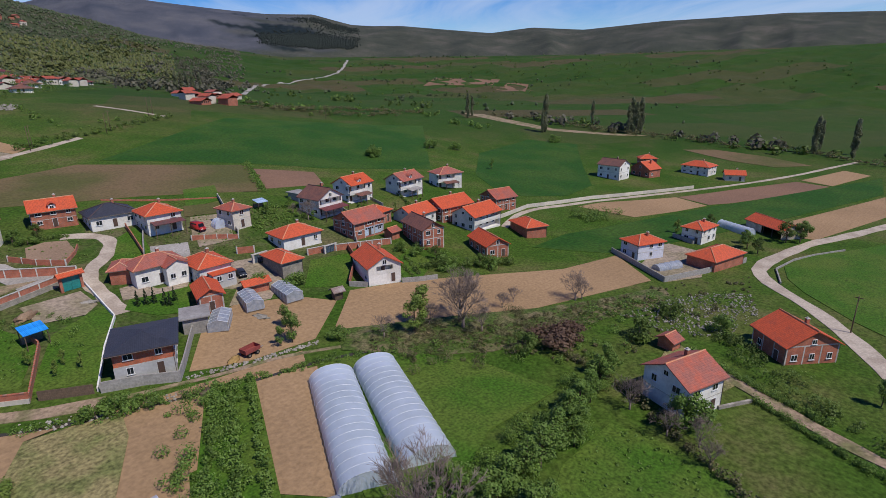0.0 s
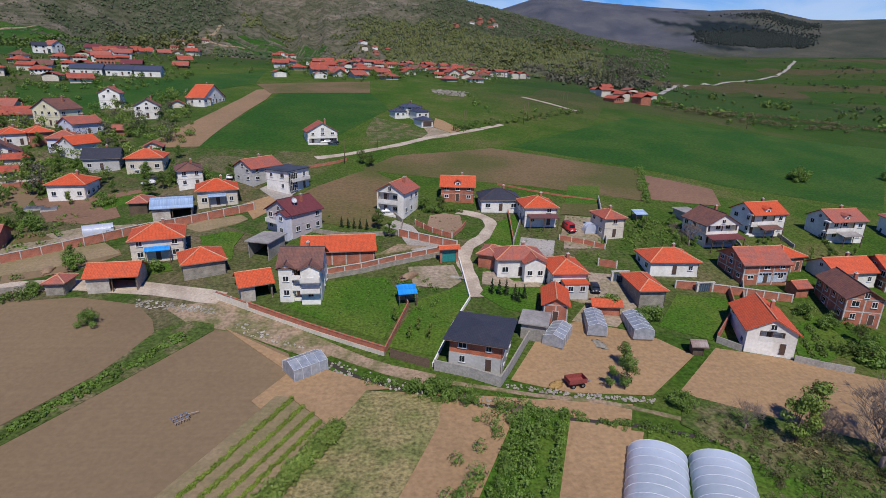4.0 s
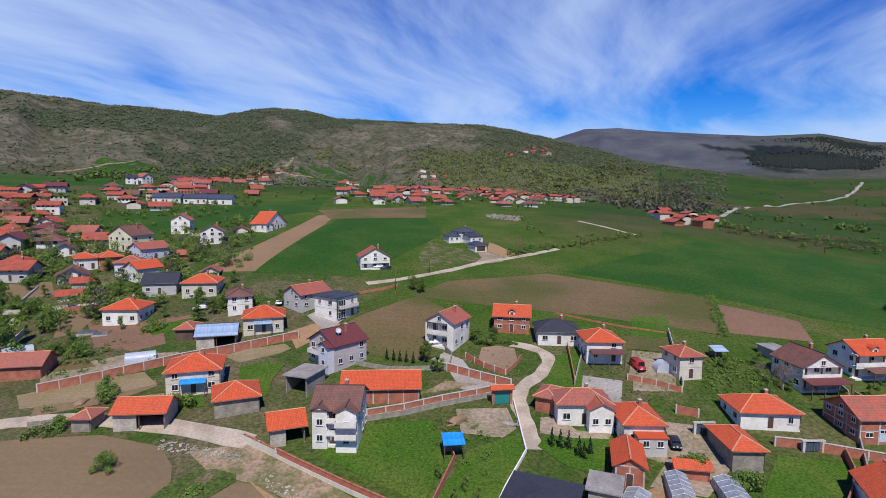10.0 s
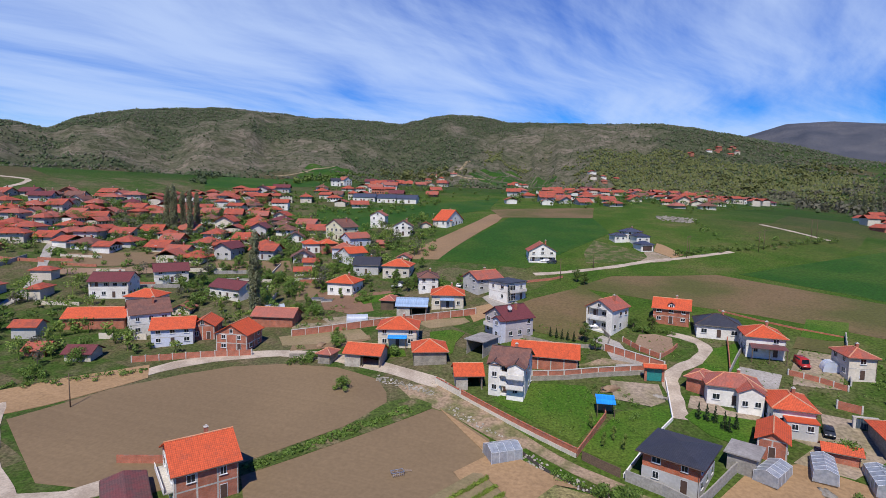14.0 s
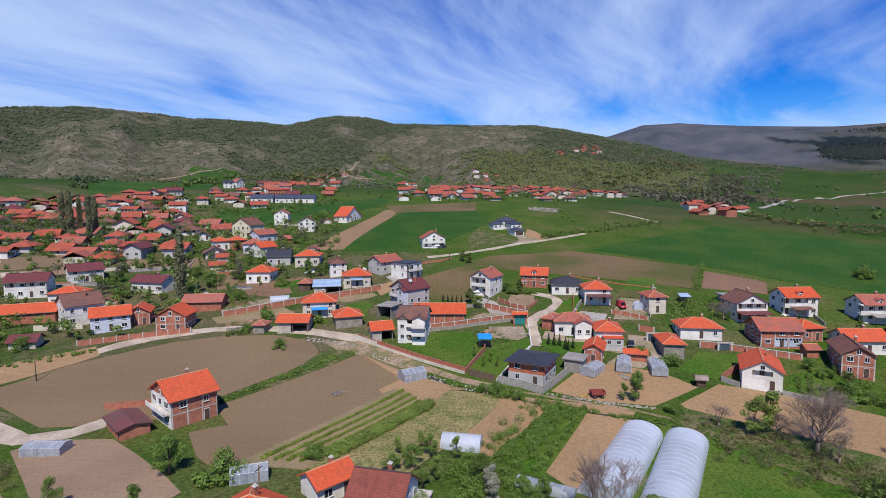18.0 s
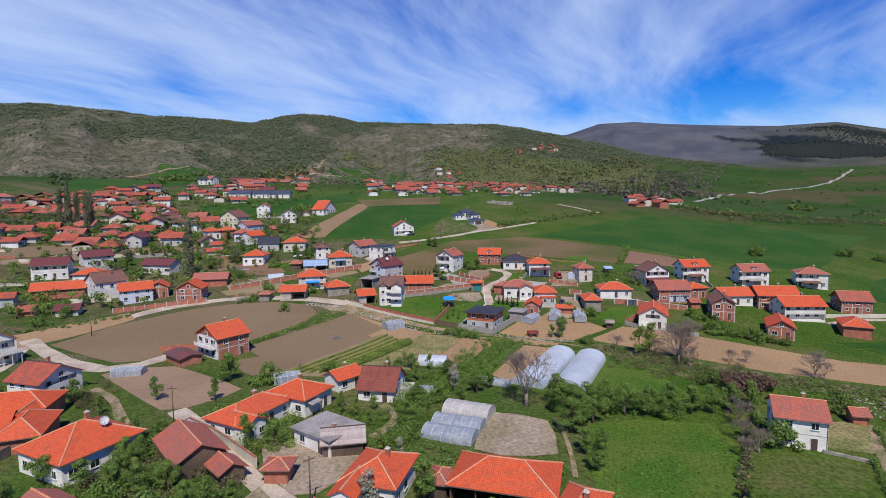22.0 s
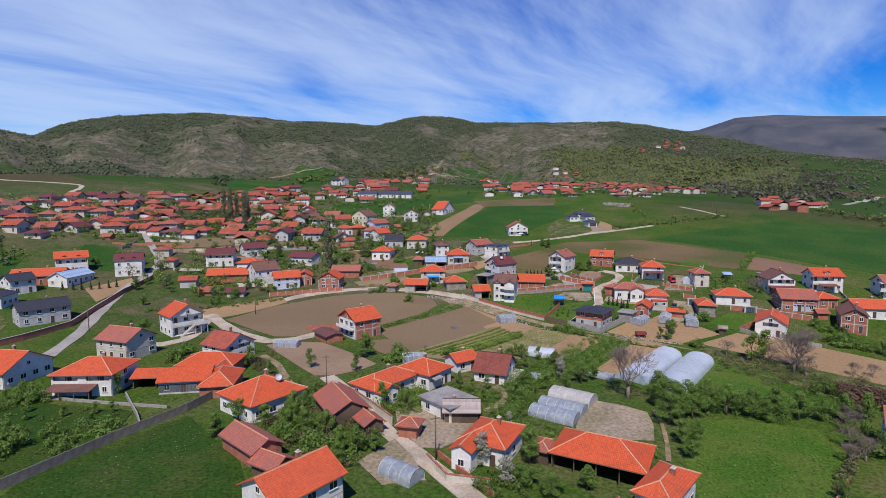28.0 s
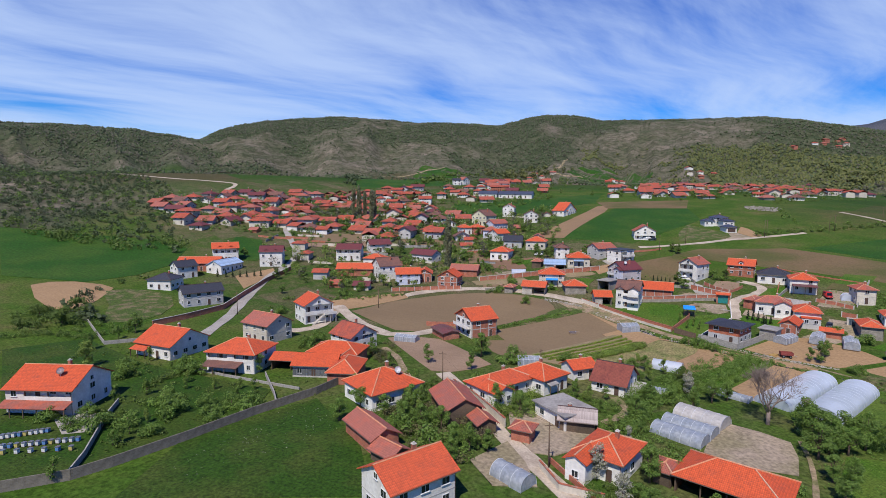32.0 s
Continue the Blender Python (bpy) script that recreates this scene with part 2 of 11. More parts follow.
def leaves(name, colour, other):
    m, n, l, b = nodes_of(name)
    geo, mix, co, ns, sh, g = n.new("ShaderNodeNewGeometry"), n.new("ShaderNodeMix"), n.new("ShaderNodeTexCoord"), n.new("ShaderNodeTexNoise"), n.new("ShaderNodeMix"), n.new("ShaderNodeMapRange")
    mix.data_type = sh.data_type = "RGBA"
    mix.inputs["A"].default_value, mix.inputs["B"].default_value = (*colour, 1), (*other, 1)
    l.new(geo.outputs["Random Per Island"], mix.inputs["Factor"])
    ns.inputs["Scale"].default_value = 0.35
    l.new(co.outputs["Object"], ns.inputs["Vector"])
    g.inputs["From Min"].default_value, g.inputs["From Max"].default_value = 0.3, 0.7
    g.inputs["To Min"].default_value, g.inputs["To Max"].default_value = 0.75, 1.25
    l.new(ns.outputs[0], g.inputs["Value"])
    sh.blend_type = "MULTIPLY"
    sh.inputs["Factor"].default_value = 1
    l.new(mix.outputs["Result"], sh.inputs["A"])
    l.new(g.outputs[0], sh.inputs["B"])
    l.new(sh.outputs["Result"], b.inputs["Base Color"])
    b.inputs["Roughness"].default_value = 0.6
    b.inputs["Specular IOR Level"].default_value = 0.25
    thin_, both, out = n.new("ShaderNodeBsdfTranslucent"), n.new("ShaderNodeMixShader"), n["Material Output"]
    both.inputs[0].default_value = 0.22
    l.new(sh.outputs["Result"], thin_.inputs["Color"])
    l.new(b.outputs[0], both.inputs[1])
    l.new(thin_.outputs[0], both.inputs[2])
    l.new(both.outputs[0], out.inputs["Surface"])
    return m


def furrowed(name, colour, other, bearing=35, **kw):
    """Tilled ground: the plain surface with faint drawn-out lines of tillage."""
    m = surface(name, colour, other, **kw)
    n, l = m.node_tree.nodes, m.node_tree.links
    b = n["Principled BSDF"]
    src = b.inputs["Base Color"].links[0].from_socket
    co, mp, nz, mr, mx = n.new("ShaderNodeTexCoord"), n.new("ShaderNodeMapping"), n.new("ShaderNodeTexNoise"), n.new("ShaderNodeMapRange"), n.new("ShaderNodeMix")
    mp.inputs["Rotation"].default_value, mp.inputs["Scale"].default_value = (0, 0, radians(bearing)), (0.02, 1.3, 0.02)
    l.new(co.outputs["Object"], mp.inputs["Vector"])
    l.new(mp.outputs[0], nz.inputs["Vector"])
    nz.inputs["Scale"].default_value, nz.inputs["Detail"].default_value = 1.0, 3
    mr.inputs["From Min"].default_value, mr.inputs["From Max"].default_value = 0.3, 0.7
    mr.inputs["To Min"].default_value, mr.inputs["To Max"].default_value = 0.95, 1.035
    l.new(nz.outputs[0], mr.inputs["Value"])
    mx.data_type, mx.blend_type = "RGBA", "MULTIPLY"
    mx.inputs["Factor"].default_value = 1
    l.new(src, mx.inputs["A"])
    l.new(mr.outputs[0], mx.inputs["B"])
    l.new(mx.outputs["Result"], b.inputs["Base Color"])
    return m


WALLS = {
    "white": surface("white_render", (0.78, 0.76, 0.71), (0.66, 0.63, 0.57), grain=2.2, bump=0.1, per_thing=0.08, contrast=0.12),
    "cream": surface("cream_render", (0.62, 0.56, 0.46), (0.54, 0.49, 0.41), grain=2.2, bump=0.1, per_thing=0.08, contrast=0.14),
    "yellow": surface("yellow_render", (0.72, 0.68, 0.46), (0.62, 0.58, 0.42), grain=2.2, bump=0.1, contrast=0.12),
    "palegrey": surface("pale_grey_render", (0.50, 0.49, 0.47), (0.43, 0.42, 0.40), grain=2.2, bump=0.1, contrast=0.12),
    "greypink": surface("grey_pink_render", (0.50, 0.45, 0.45), (0.44, 0.40, 0.40), grain=2.2, bump=0.1, contrast=0.12),
    "bluewhite": surface("blue_white_render", (0.56, 0.59, 0.70), (0.60, 0.61, 0.66), grain=2.2, bump=0.1, contrast=0.12),
    "brick": masonry("hollow_block", (0.48, 0.135, 0.070), (0.34, 0.20, 0.15)),
    "brickgrey": masonry("orange_block", (0.60, 0.12, 0.035), (0.34, 0.24, 0.18)),
    "stone": masonry("rubble_stone", (0.30, 0.27, 0.22), (0.36, 0.32, 0.27), w=0.4, h=0.22),
    "darkstone": masonry("mossy_stone", (0.20, 0.175, 0.14), (0.23, 0.20, 0.165), w=0.45, h=0.22),
    "concrete": surface("raw_concrete", (0.36, 0.34, 0.31), grain=3, bump=0.3),
    "wood": surface("weathered_boards", (0.16, 0.11, 0.075), (0.10, 0.075, 0.055), grain=5, bump=0.4),
    "open": surface("plastered_wall", (0.50, 0.46, 0.39), (0.36, 0.30, 0.25), grain=2.5, bump=0.2),
}
TILES = {
    "orange": tiled("orange_tiles", (0.60, 0.090, 0.024), (0.42, 0.078, 0.032), 0.3),
    "redold": tiled("old_red_tiles", (0.47, 0.100, 0.05), (0.31, 0.105, 0.075), 0.8),
    "farred": tiled("sun_bleached_red_tiles", (0.49, 0.088, 0.037), (0.27, 0.070, 0.045), 0.65),
    "brown": tiled("brown_tiles", (0.22, 0.09, 0.06), (0.14, 0.07, 0.055), 0.6),
    "maroon": tiled("maroon_sheet", (0.16, 0.035, 0.04), (0.12, 0.035, 0.035), 0.3),
    "darkred": tiled("dark_red_tiles", (0.14, 0.030, 0.024), (0.22, 0.055, 0.034), 0.8),
    "darkold": tiled("charcoal_tiles", (0.10, 0.065, 0.06), (0.17, 0.05, 0.05), 0.6),
    "slate": tiled("slate_sheet", (0.035, 0.038, 0.05), (0.05, 0.05, 0.06), 0.4, rough=0.55),
    "navyhip": tiled("navy_sheet", (0.05, 0.06, 0.10), (0.06, 0.07, 0.10), 0.4, rough=0.5),
    "navy": surface("dark_roofing", (0.06, 0.07, 0.10), grain=2),
    "slab": surface("slab_concrete", (0.33, 0.31, 0.29), (0.24, 0.22, 0.21), grain=2),
    "rust": tiled("rusted_sheet", (0.22, 0.12, 0.09), (0.36, 0.30, 0.27), 0.9, row=1.8, col=0.12),
    "bluesheet": tiled("pale_blue_sheet", (0.30, 0.42, 0.60), (0.36, 0.46, 0.60), 0.5, row=2.5, col=0.2, rough=0.45),
    "vividblue": tiled("vivid_blue_sheet", (0.02, 0.27, 0.80), (0.03, 0.30, 0.75), 0.3, row=2.5, col=0.2, rough=0.4),
}
GLASS, _n2, _l2, _b2 = nodes_of("window_glass")
_b2.inputs["Base Color"].default_value, _b2.inputs["Roughness"].default_value = (0.02, 0.025, 0.03, 1), 0.08
FRAME = surface("white_frames", (0.75, 0.75, 0.74), rough=0.5, bump=0)
DARKFRAME = surface("brown_frames", (0.10, 0.06, 0.045), rough=0.6, bump=0)
TRIM = surface("concrete_trim", (0.55, 0.52, 0.47), grain=3)
METAL = surface("galvanised_metal", (0.45, 0.46, 0.47), rough=0.4, metal=0.8, bump=0)
DISH = surface("dish_paint", (0.75, 0.76, 0.78), rough=0.5, bump=0)
BARK = surface("bark", (0.14, 0.10, 0.075), grain=8, bump=0.6)
SOIL = furrowed("tilled_soil", (0.360, 0.233, 0.124), (0.315, 0.204, 0.108), grain=1.6, blotch=0.03, bump=0.9, depth=0.12, contrast=0.2)
GREYSOIL = furrowed("grey_brown_soil", (0.220, 0.155, 0.088), (0.196, 0.138, 0.079), grain=1.6, blotch=0.03, bump=0.6, depth=0.08, contrast=0.12)
PINKSOIL = furrowed("pinkish_garden_soil", (0.300, 0.206, 0.138), (0.255, 0.174, 0.114), grain=2.4, blotch=0.06, bump=0.8, depth=0.08, contrast=0.18)
REDSOIL = furrowed("red_brown_soil", (0.240, 0.140, 0.088), (0.205, 0.122, 0.078), grain=1.6, blotch=0.03, bump=0.9, depth=0.12, contrast=0.2)
DRYEARTH = furrowed("dry_earth", (0.285, 0.215, 0.125), (0.215, 0.180, 0.090), bearing=-63, grain=2.0, blotch=0.12, bump=0.7, depth=0.08, contrast=0.2)
BROWNSOIL = furrowed("brown_soil", (0.275, 0.180, 0.100), (0.230, 0.152, 0.086), bearing=80, grain=1.6, blotch=0.03, bump=0.9, depth=0.12, contrast=0.2)
OLIVE = furrowed("stubble", (0.175, 0.120, 0.060), (0.098, 0.098, 0.030), bearing=28, grain=1.4, blotch=0.03, bump=0.9, depth=0.12, contrast=0.25)
DRYGRASS = surface("dry_grass", (0.27, 0.225, 0.10), (0.17, 0.18, 0.06), grain=2.0, blotch=0.2, bump=1.0, depth=0.25, contrast=0.6)
ROUGH = surface("rough_pasture", (0.070, 0.105, 0.022), (0.185, 0.150, 0.080), grain=2.0, blotch=0.28, bump=1.0, depth=0.2, contrast=0.6, patches=(0.46, 0.64))
LAWN = surface("lawn", (0.054, 0.125, 0.011), (0.090, 0.138, 0.020), grain=2.4, blotch=0.09, bump=0.8, depth=0.12, contrast=0.55)
MEADOW = surface("deep_meadow", (0.029, 0.070, 0.007), (0.052, 0.080, 0.013), grain=2.2, blotch=0.11, bump=0.9, depth=0.14, contrast=0.6)
WHEAT = furrowed("young_wheat", (0.025, 0.080, 0.008), (0.046, 0.096, 0.012), bearing=-22, grain=1.1, blotch=0.045, bump=0.7, depth=0.15, contrast=0.4)
GRAVEL = surface("gravel", (0.50, 0.42, 0.33), (0.38, 0.31, 0.24), grain=2.5, blotch=0.25, bump=0.5, contrast=0.22)
ASPHALT = surface("pale_asphalt", (0.38, 0.35, 0.315), (0.31, 0.285, 0.25), grain=2.5, blotch=0.15, bump=0.3)
DIRT = surface("dirt_track", (0.33, 0.24, 0.16), (0.17, 0.16, 0.07), grain=1.8, blotch=0.3, bump=0.8, depth=0.1, contrast=0.4)
YARD = surface("yard_earth", (0.34, 0.27, 0.20), (0.25, 0.21, 0.13), grain=1.5, blotch=0.12, bump=0.6, depth=0.08, contrast=0.4)
WATER, _n3, _l3, _b3 = nodes_of("brook_water")
_b3.inputs["Base Color"].default_value, _b3.inputs["Roughness"].default_value = (0.06, 0.05, 0.032, 1), 0.25
# ---- the lie of the land: heights (m) at a few spots, joined smoothly ----
SPOTS = np.array([
    (-54, 22, 0.4), (-39, 14, 0.8), (44, -3, -3.2), (24, 8, -1.2), (25, 72, 0.2), (-34, 24, 0.8), (22, 205, 18.3), (-50, 88, 4.8),
    (68, -2, -3.6), (-95, 141, 10.2), (-190, 331, 41), (238, 338, 21.5), (268, 536, 29), (-16, 66, 0.0), (5, 76, 2.6), (21, 124, 8.6),
    (69, 133, 10.1), (-62, 190, 21), (45, 235, 22.1), (96, 308, 31), (-287, 297, 44), (-94, 40, 0), (130, 60, -3.5), (220, 160, 2),
    (100, -120, -2), (-140, -20, 1.5), (-290, 20, 14), (-150, 560, 58), (60, 560, 48), (420, 160, 4), (-420, 200, 52), (-60, -140, 0)])


def thin(r):
    return r * r * np.log(r + 1e-9)


_n = len(SPOTS)
_xy = SPOTS[:, :2] / 100
_k = thin(np.linalg.norm(_xy[:, None] - _xy[None], axis=2)) + 0.04 * np.eye(_n)
_q = np.c_[np.ones(_n), _xy]
BEND = np.linalg.solve(np.block([[_k, _q], [_q.T, np.zeros((3, 3))]]), np.r_[SPOTS[:, 2], 0, 0, 0])

# skyline: bearing (degrees, to the right of +y) and tangent of its height, for the near hills and the far range
NEAR_SKY = np.array(((-180, .06), (-90, .09), (-65, .101), (-60, .101), (-57, .096), (-54.1, .089), (-52.8, .102), (-50.7, .116), (-47.5, .127), (-43.6, .135), (-40.6, .140), (-37.6, .1395), (-34.5, .136), (-32, .132), (-27, .132), (-22.7, .127), (-19.7, .1405), (-17.6, .1455), (-14.4, .143), (-11.9, .133), (-7.7, .131), (0, .128), (3, .127), (5.9, .119), (10, .103), (14.5, .085), (18.3, .065), (22.4, .0535), (30, .035), (60, .032), (90, .035), (180, .05)))
FAR_SKY = np.array(((-180, 0), (-60, .05), (0, .09), (10.4, .1027), (13.5, .119), (16.8, .1195), (20, .113), (25, .105), (29.3, .099), (33.6, .099), (35.6, .090), (37.2, .083), (39.2, .081), (42, .081), (51, .067), (55, .074), (60, .068), (67, .076), (77, .078), (84, .072), (120, .06), (180, 0)))
LATTICE = np.random.RandomState(4).rand(64, 64)


def ripple(u, v):
    """Smooth noise from 0 to 1 on a lattice of unit cells."""
    a, b = np.floor(u).astype(int), np.floor(v).astype(int)
    p, q = u - a, v - b
    p, q = p * p * (3 - 2 * p), q * q * (3 - 2 * q)
    g = lambda i, j: LATTICE[(a + i) % 64, (b + j) % 64]
    return (g(0, 0) * (1 - p) + g(1, 0) * p) * (1 - q) + (g(0, 1) * (1 - p) + g(1, 1) * p) * q


def spur(u, v):
    return 1 - np.abs(2 * ripple(u, v) - 1)


def woody(x, y):
    """How wooded the hills are: thick along the tops and in the hollows, bare on the lower spurs."""
    r, az = np.hypot(x, y + 40), np.degrees(np.arctan2(x, y + 40))
    n = 0.5 * ripple(x / 150 + 9, y / 150) + 0.3 * ripple(x / 60, y / 60 + 5) + 0.2 * ripple(x / 22, y / 22)
    rise = np.clip((r - 760) / 700, 0, 1)
    hollow = 0.5 - spur(az / 5 + 3, r / 700)
    return step(0.34, 0.60, 0.33 + 0.42 * rise + 1.25 * (n - 0.5) + 0.22 * hollow + 0.20 * step(-4, 6, az) + 0.10 * step(-40, -55, az))


def step(a, b, v):
    s = np.clip((v - a) / (b - a), 0, 1)
    return s * s * (3 - 2 * s)


def land(x, y):
    """Height of the bare ground (arrays or numbers)."""
    x, y = np.asarray(x, float), np.asarray(y, float)
    r = np.hypot(x, y + 40)
    keep = np.minimum(1, 560 / np.maximum(r, 1))
    px, py = x * keep / 100, (y + 40) * keep / 100 - 0.4
    z = BEND[-3] + BEND[-2] * px + BEND[-1] * py
    for (sx, sy), w in zip(_xy, BEND[:_n]):
        z = z + w * thin(np.hypot(px - sx, py - sy))
    far = np.maximum(r - 560, 0)
    z = z + 0.02 * np.minimum(far, 500)
    az = np.degrees(np.arctan2(x, y + 40))
    hill = np.interp(az, NEAR_SKY[:, 0], NEAR_SKY[:, 1]) * 1500 + 41
    z = z + step(720, 1500, r) * (hill - z)
    back = np.interp(az, FAR_SKY[:, 0], FAR_SKY[:, 1]) * 4200 + 46
    if np.any(r > 680):
        body = step(700, 900, r) * (1 - step(1040, 1430, r)) * (1 - step(8, 22, az))
        z = z + body * (34 * (spur(az / 5 + 3, r / 700) - 0.5) + 13 * (spur(az / 1.9, r / 330 + 7) - 0.5) + 8 * (ripple(x / 42, y / 42) - 0.5))
        z = z + 5 * step(640, 760, r) * (1 - step(1380, 1500, r)) * (ripple(x / 21, y / 21) - 0.5)
    z = np.where(r > 1500, z + step(1500, 2300, r) * (60 - z) * 0.5, z)
    z = z + step(2300, 4200, r) * (back - z)
    if np.any(r > 2300):
        z = z + step(2300, 3000, r) * (1 - step(3300, 4000, r)) * (46 * (spur(az / 4.2 + 5, r / 1500 + 2) - 0.7) + 16 * (spur(az / 1.6, r / 600) - 0.7))
    return z


# ---- the ground: one sheet to the horizon ----
def spaced(near, fine, far, grow):
    out, s = list(np.arange(-near, near + 0.1, fine)), fine
    while out[-1] < far:
        s *= grow
        out.append(out[-1] + s)
        out.insert(0, out[0] - s)
    return np.array(out)


def ground_material():
    m, n, l, b = nodes_of("countryside")
    co = n.new("ShaderNodeTexCoord")

    def noise_at(scale, detail=6, stretch=None):
        t = n.new("ShaderNodeTexNoise")
        t.inputs["Scale"].default_value, t.inputs["Detail"].default_value = scale, detail
        t.inputs["Roughness"].default_value = 0.62
        l.new(co.outputs["Object"], t.inputs["Vector"])
        return t.outputs[0]

    def ramp(src, *stops):
        r = n.new("ShaderNodeValToRGB")
        while len(r.color_ramp.elements) < len(stops):
            r.color_ramp.elements.new(0.5)
        for e, (p, c) in zip(r.color_ramp.elements, stops):
            e.position, e.color = p, (*c, 1)
        l.new(src, r.inputs[0])
        return r.outputs[0]

    def blend(f, a, c, kind="MIX"):
        x = n.new("ShaderNodeMix")
        x.data_type, x.blend_type = "RGBA", kind
        if isinstance(f, float):
            x.inputs["Factor"].default_value = f
        else:
            l.new(f, x.inputs["Factor"])
        l.new(a, x.inputs["A"])
        l.new(c, x.inputs["B"])
        return x.outputs["Result"]

    def attr(name):
        a = n.new("ShaderNodeAttribute")
        a.attribute_name = name
        return a.outputs["Fac"]

    def parcels(turn, wide, deep):
        """Long field strips laid side by side, each with a value of its own."""
        bk, mp, wob = n.new("ShaderNodeTexBrick"), n.new("ShaderNodeMapping"), n.new("ShaderNodeVectorMath")
        nz = n.new("ShaderNodeTexNoise")
        nz.inputs["Scale"].default_value, nz.inputs["Detail"].default_value = 0.006, 2
        l.new(co.outputs["Object"], nz.inputs["Vector"])
        wob.operation = "MULTIPLY_ADD"
        wob.inputs[1].default_value = (70, 70, 0)
        l.new(nz.outputs["Color"], wob.inputs[0])
        l.new(co.outputs["Object"], wob.inputs[2])
        mp.inputs["Rotation"].default_value = (0, 0, radians(turn))
        l.new(wob.outputs[0], mp.inputs["Vector"])
        l.new(mp.outputs[0], bk.inputs["Vector"])
        bk.offset, bk.offset_frequency, bk.squash, bk.squash_frequency = 0.37, 2, 0.6, 3
        for key, v in (("Scale", 1.0), ("Mortar Size", 0.0), ("Brick Width", wide), ("Row Height", deep)):
            bk.inputs[key].default_value = v
        bk.inputs["Color1"].default_value, bk.inputs["Color2"].default_value = (0, 0, 0, 1), (1, 1, 1, 1)
        return bk.outputs["Color"]

    grass = ramp(noise_at(0.05, 9), (0.30, (0.036, 0.086, 0.009)), (0.45, (0.054, 0.104, 0.013)), (0.57, (0.080, 0.112, 0.022)), (0.68, (0.118, 0.118, 0.040)), (0.80, (0.165, 0.135, 0.066)))
    fields = ramp(parcels(24, 210, 62), (0.0, (0.018, 0.052, 0.008)), (0.30, (0.027, 0.068, 0.010)), (0.55, (0.036, 0.066, 0.014)), (0.76, (0.052, 0.064, 0.022)), (0.90, (0.088, 0.062, 0.038)))
    fields = blend(0.25, fields, grass)
    plots = ramp(parcels(20, 24, 13), (0.0, (0.034, 0.092, 0.010)), (0.30, (0.054, 0.098, 0.018)), (0.5, (0.044, 0.088, 0.013)), (0.62, (0.15, 0.112, 0.070)), (0.78, (0.09, 0.088, 0.040)), (0.9, (0.19, 0.142, 0.094)))
    earth = ramp(noise_at(0.22, 9), (0.36, (0.036, 0.074, 0.014)), (0.47, (0.060, 0.086, 0.024)), (0.55, (0.11, 0.088, 0.050)), (0.68, (0.20, 0.152, 0.104)))
    earth = blend(0.5, earth, plots)
    wood = ramp(noise_at(0.05, 10), (0.34, (0.040, 0.054, 0.027)), (0.50, (0.064, 0.076, 0.040)), (0.66, (0.098, 0.098, 0.060)))
    bare = ramp(noise_at(0.022, 12), (0.34, (0.074, 0.082, 0.044)), (0.47, (0.112, 0.106, 0.070)), (0.58, (0.150, 0.130, 0.096)), (0.68, (0.205, 0.170, 0.132)), (0.78, (0.34, 0.275, 0.21)))
    scrub = blend(attr("woody"), bare, wood)
    spots = ramp(noise_at(0.11, 8), (0.42, (0.60, 0.65, 0.57)), (0.54, (1.10, 1.10, 1.10)))
    scrub = blend(1.0, scrub, spots, "MULTIPLY")
    # far range: the blue-grey of distance haze is put into its base colour
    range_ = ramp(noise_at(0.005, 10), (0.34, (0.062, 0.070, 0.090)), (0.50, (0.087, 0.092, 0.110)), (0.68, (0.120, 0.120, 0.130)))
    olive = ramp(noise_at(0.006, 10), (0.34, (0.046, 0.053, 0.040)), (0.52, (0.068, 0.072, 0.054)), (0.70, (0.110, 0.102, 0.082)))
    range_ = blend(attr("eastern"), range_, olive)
    pines = ramp(noise_at(0.03, 6), (0.35, (0.010, 0.017, 0.020)), (0.65, (0.020, 0.030, 0.032)))
    range_ = blend(attr("pines"), range_, pines)
    fine = ramp(noise_at(1.5, 8), (0.34, (0.50, 0.52, 0.48)), (0.66, (1.40, 1.38, 1.40)))
    c = blend(attr("plots"), grass, fields)
    c = blend(attr("trodden"), c, earth)
    c = blend(attr("scrub"), c, scrub)
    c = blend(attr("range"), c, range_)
    c = blend(1.0, c, fine, "MULTIPLY")
    l.new(c, b.inputs["Base Color"])
    b.inputs["Roughness"].default_value = 0.95
    b.inputs["Specular IOR Level"].default_value = 0.1
    bp = n.new("ShaderNodeBump")
    bp.inputs["Strength"].default_value, bp.inputs["Distance"].default_value = 0.8, 0.2
    l.new(noise_at(1.1, 5), bp.inputs["Height"])
    l.new(bp.outputs[0], b.inputs["Normal"])
    return m


xs, ys = spaced(330, 5, 4700, 1.017), spaced(330, 5, 4700, 1.017)
gx, gy = np.meshgrid(xs, ys)
gz = land(gx, gy)
nx, ny = len(xs), len(ys)
me = bpy.data.meshes.new("ground")
idx = np.arange(nx * ny).reshape(ny, nx)
quads = np.stack([idx[:-1, :-1], idx[:-1, 1:], idx[1:, 1:], idx[1:, :-1]], -1).reshape(-1, 4)
me.from_pydata(np.stack([gx, gy, gz], -1).reshape(-1, 3).tolist(), [], quads.tolist())
gr, gaz = np.hypot(gx, gy + 40), np.degrees(np.arctan2(gx, gy + 40))
wob = 90 * np.sin(gx / 83) * np.sin(gy / 71 + 2) + 60 * np.sin(gx / 31 + gy / 47)
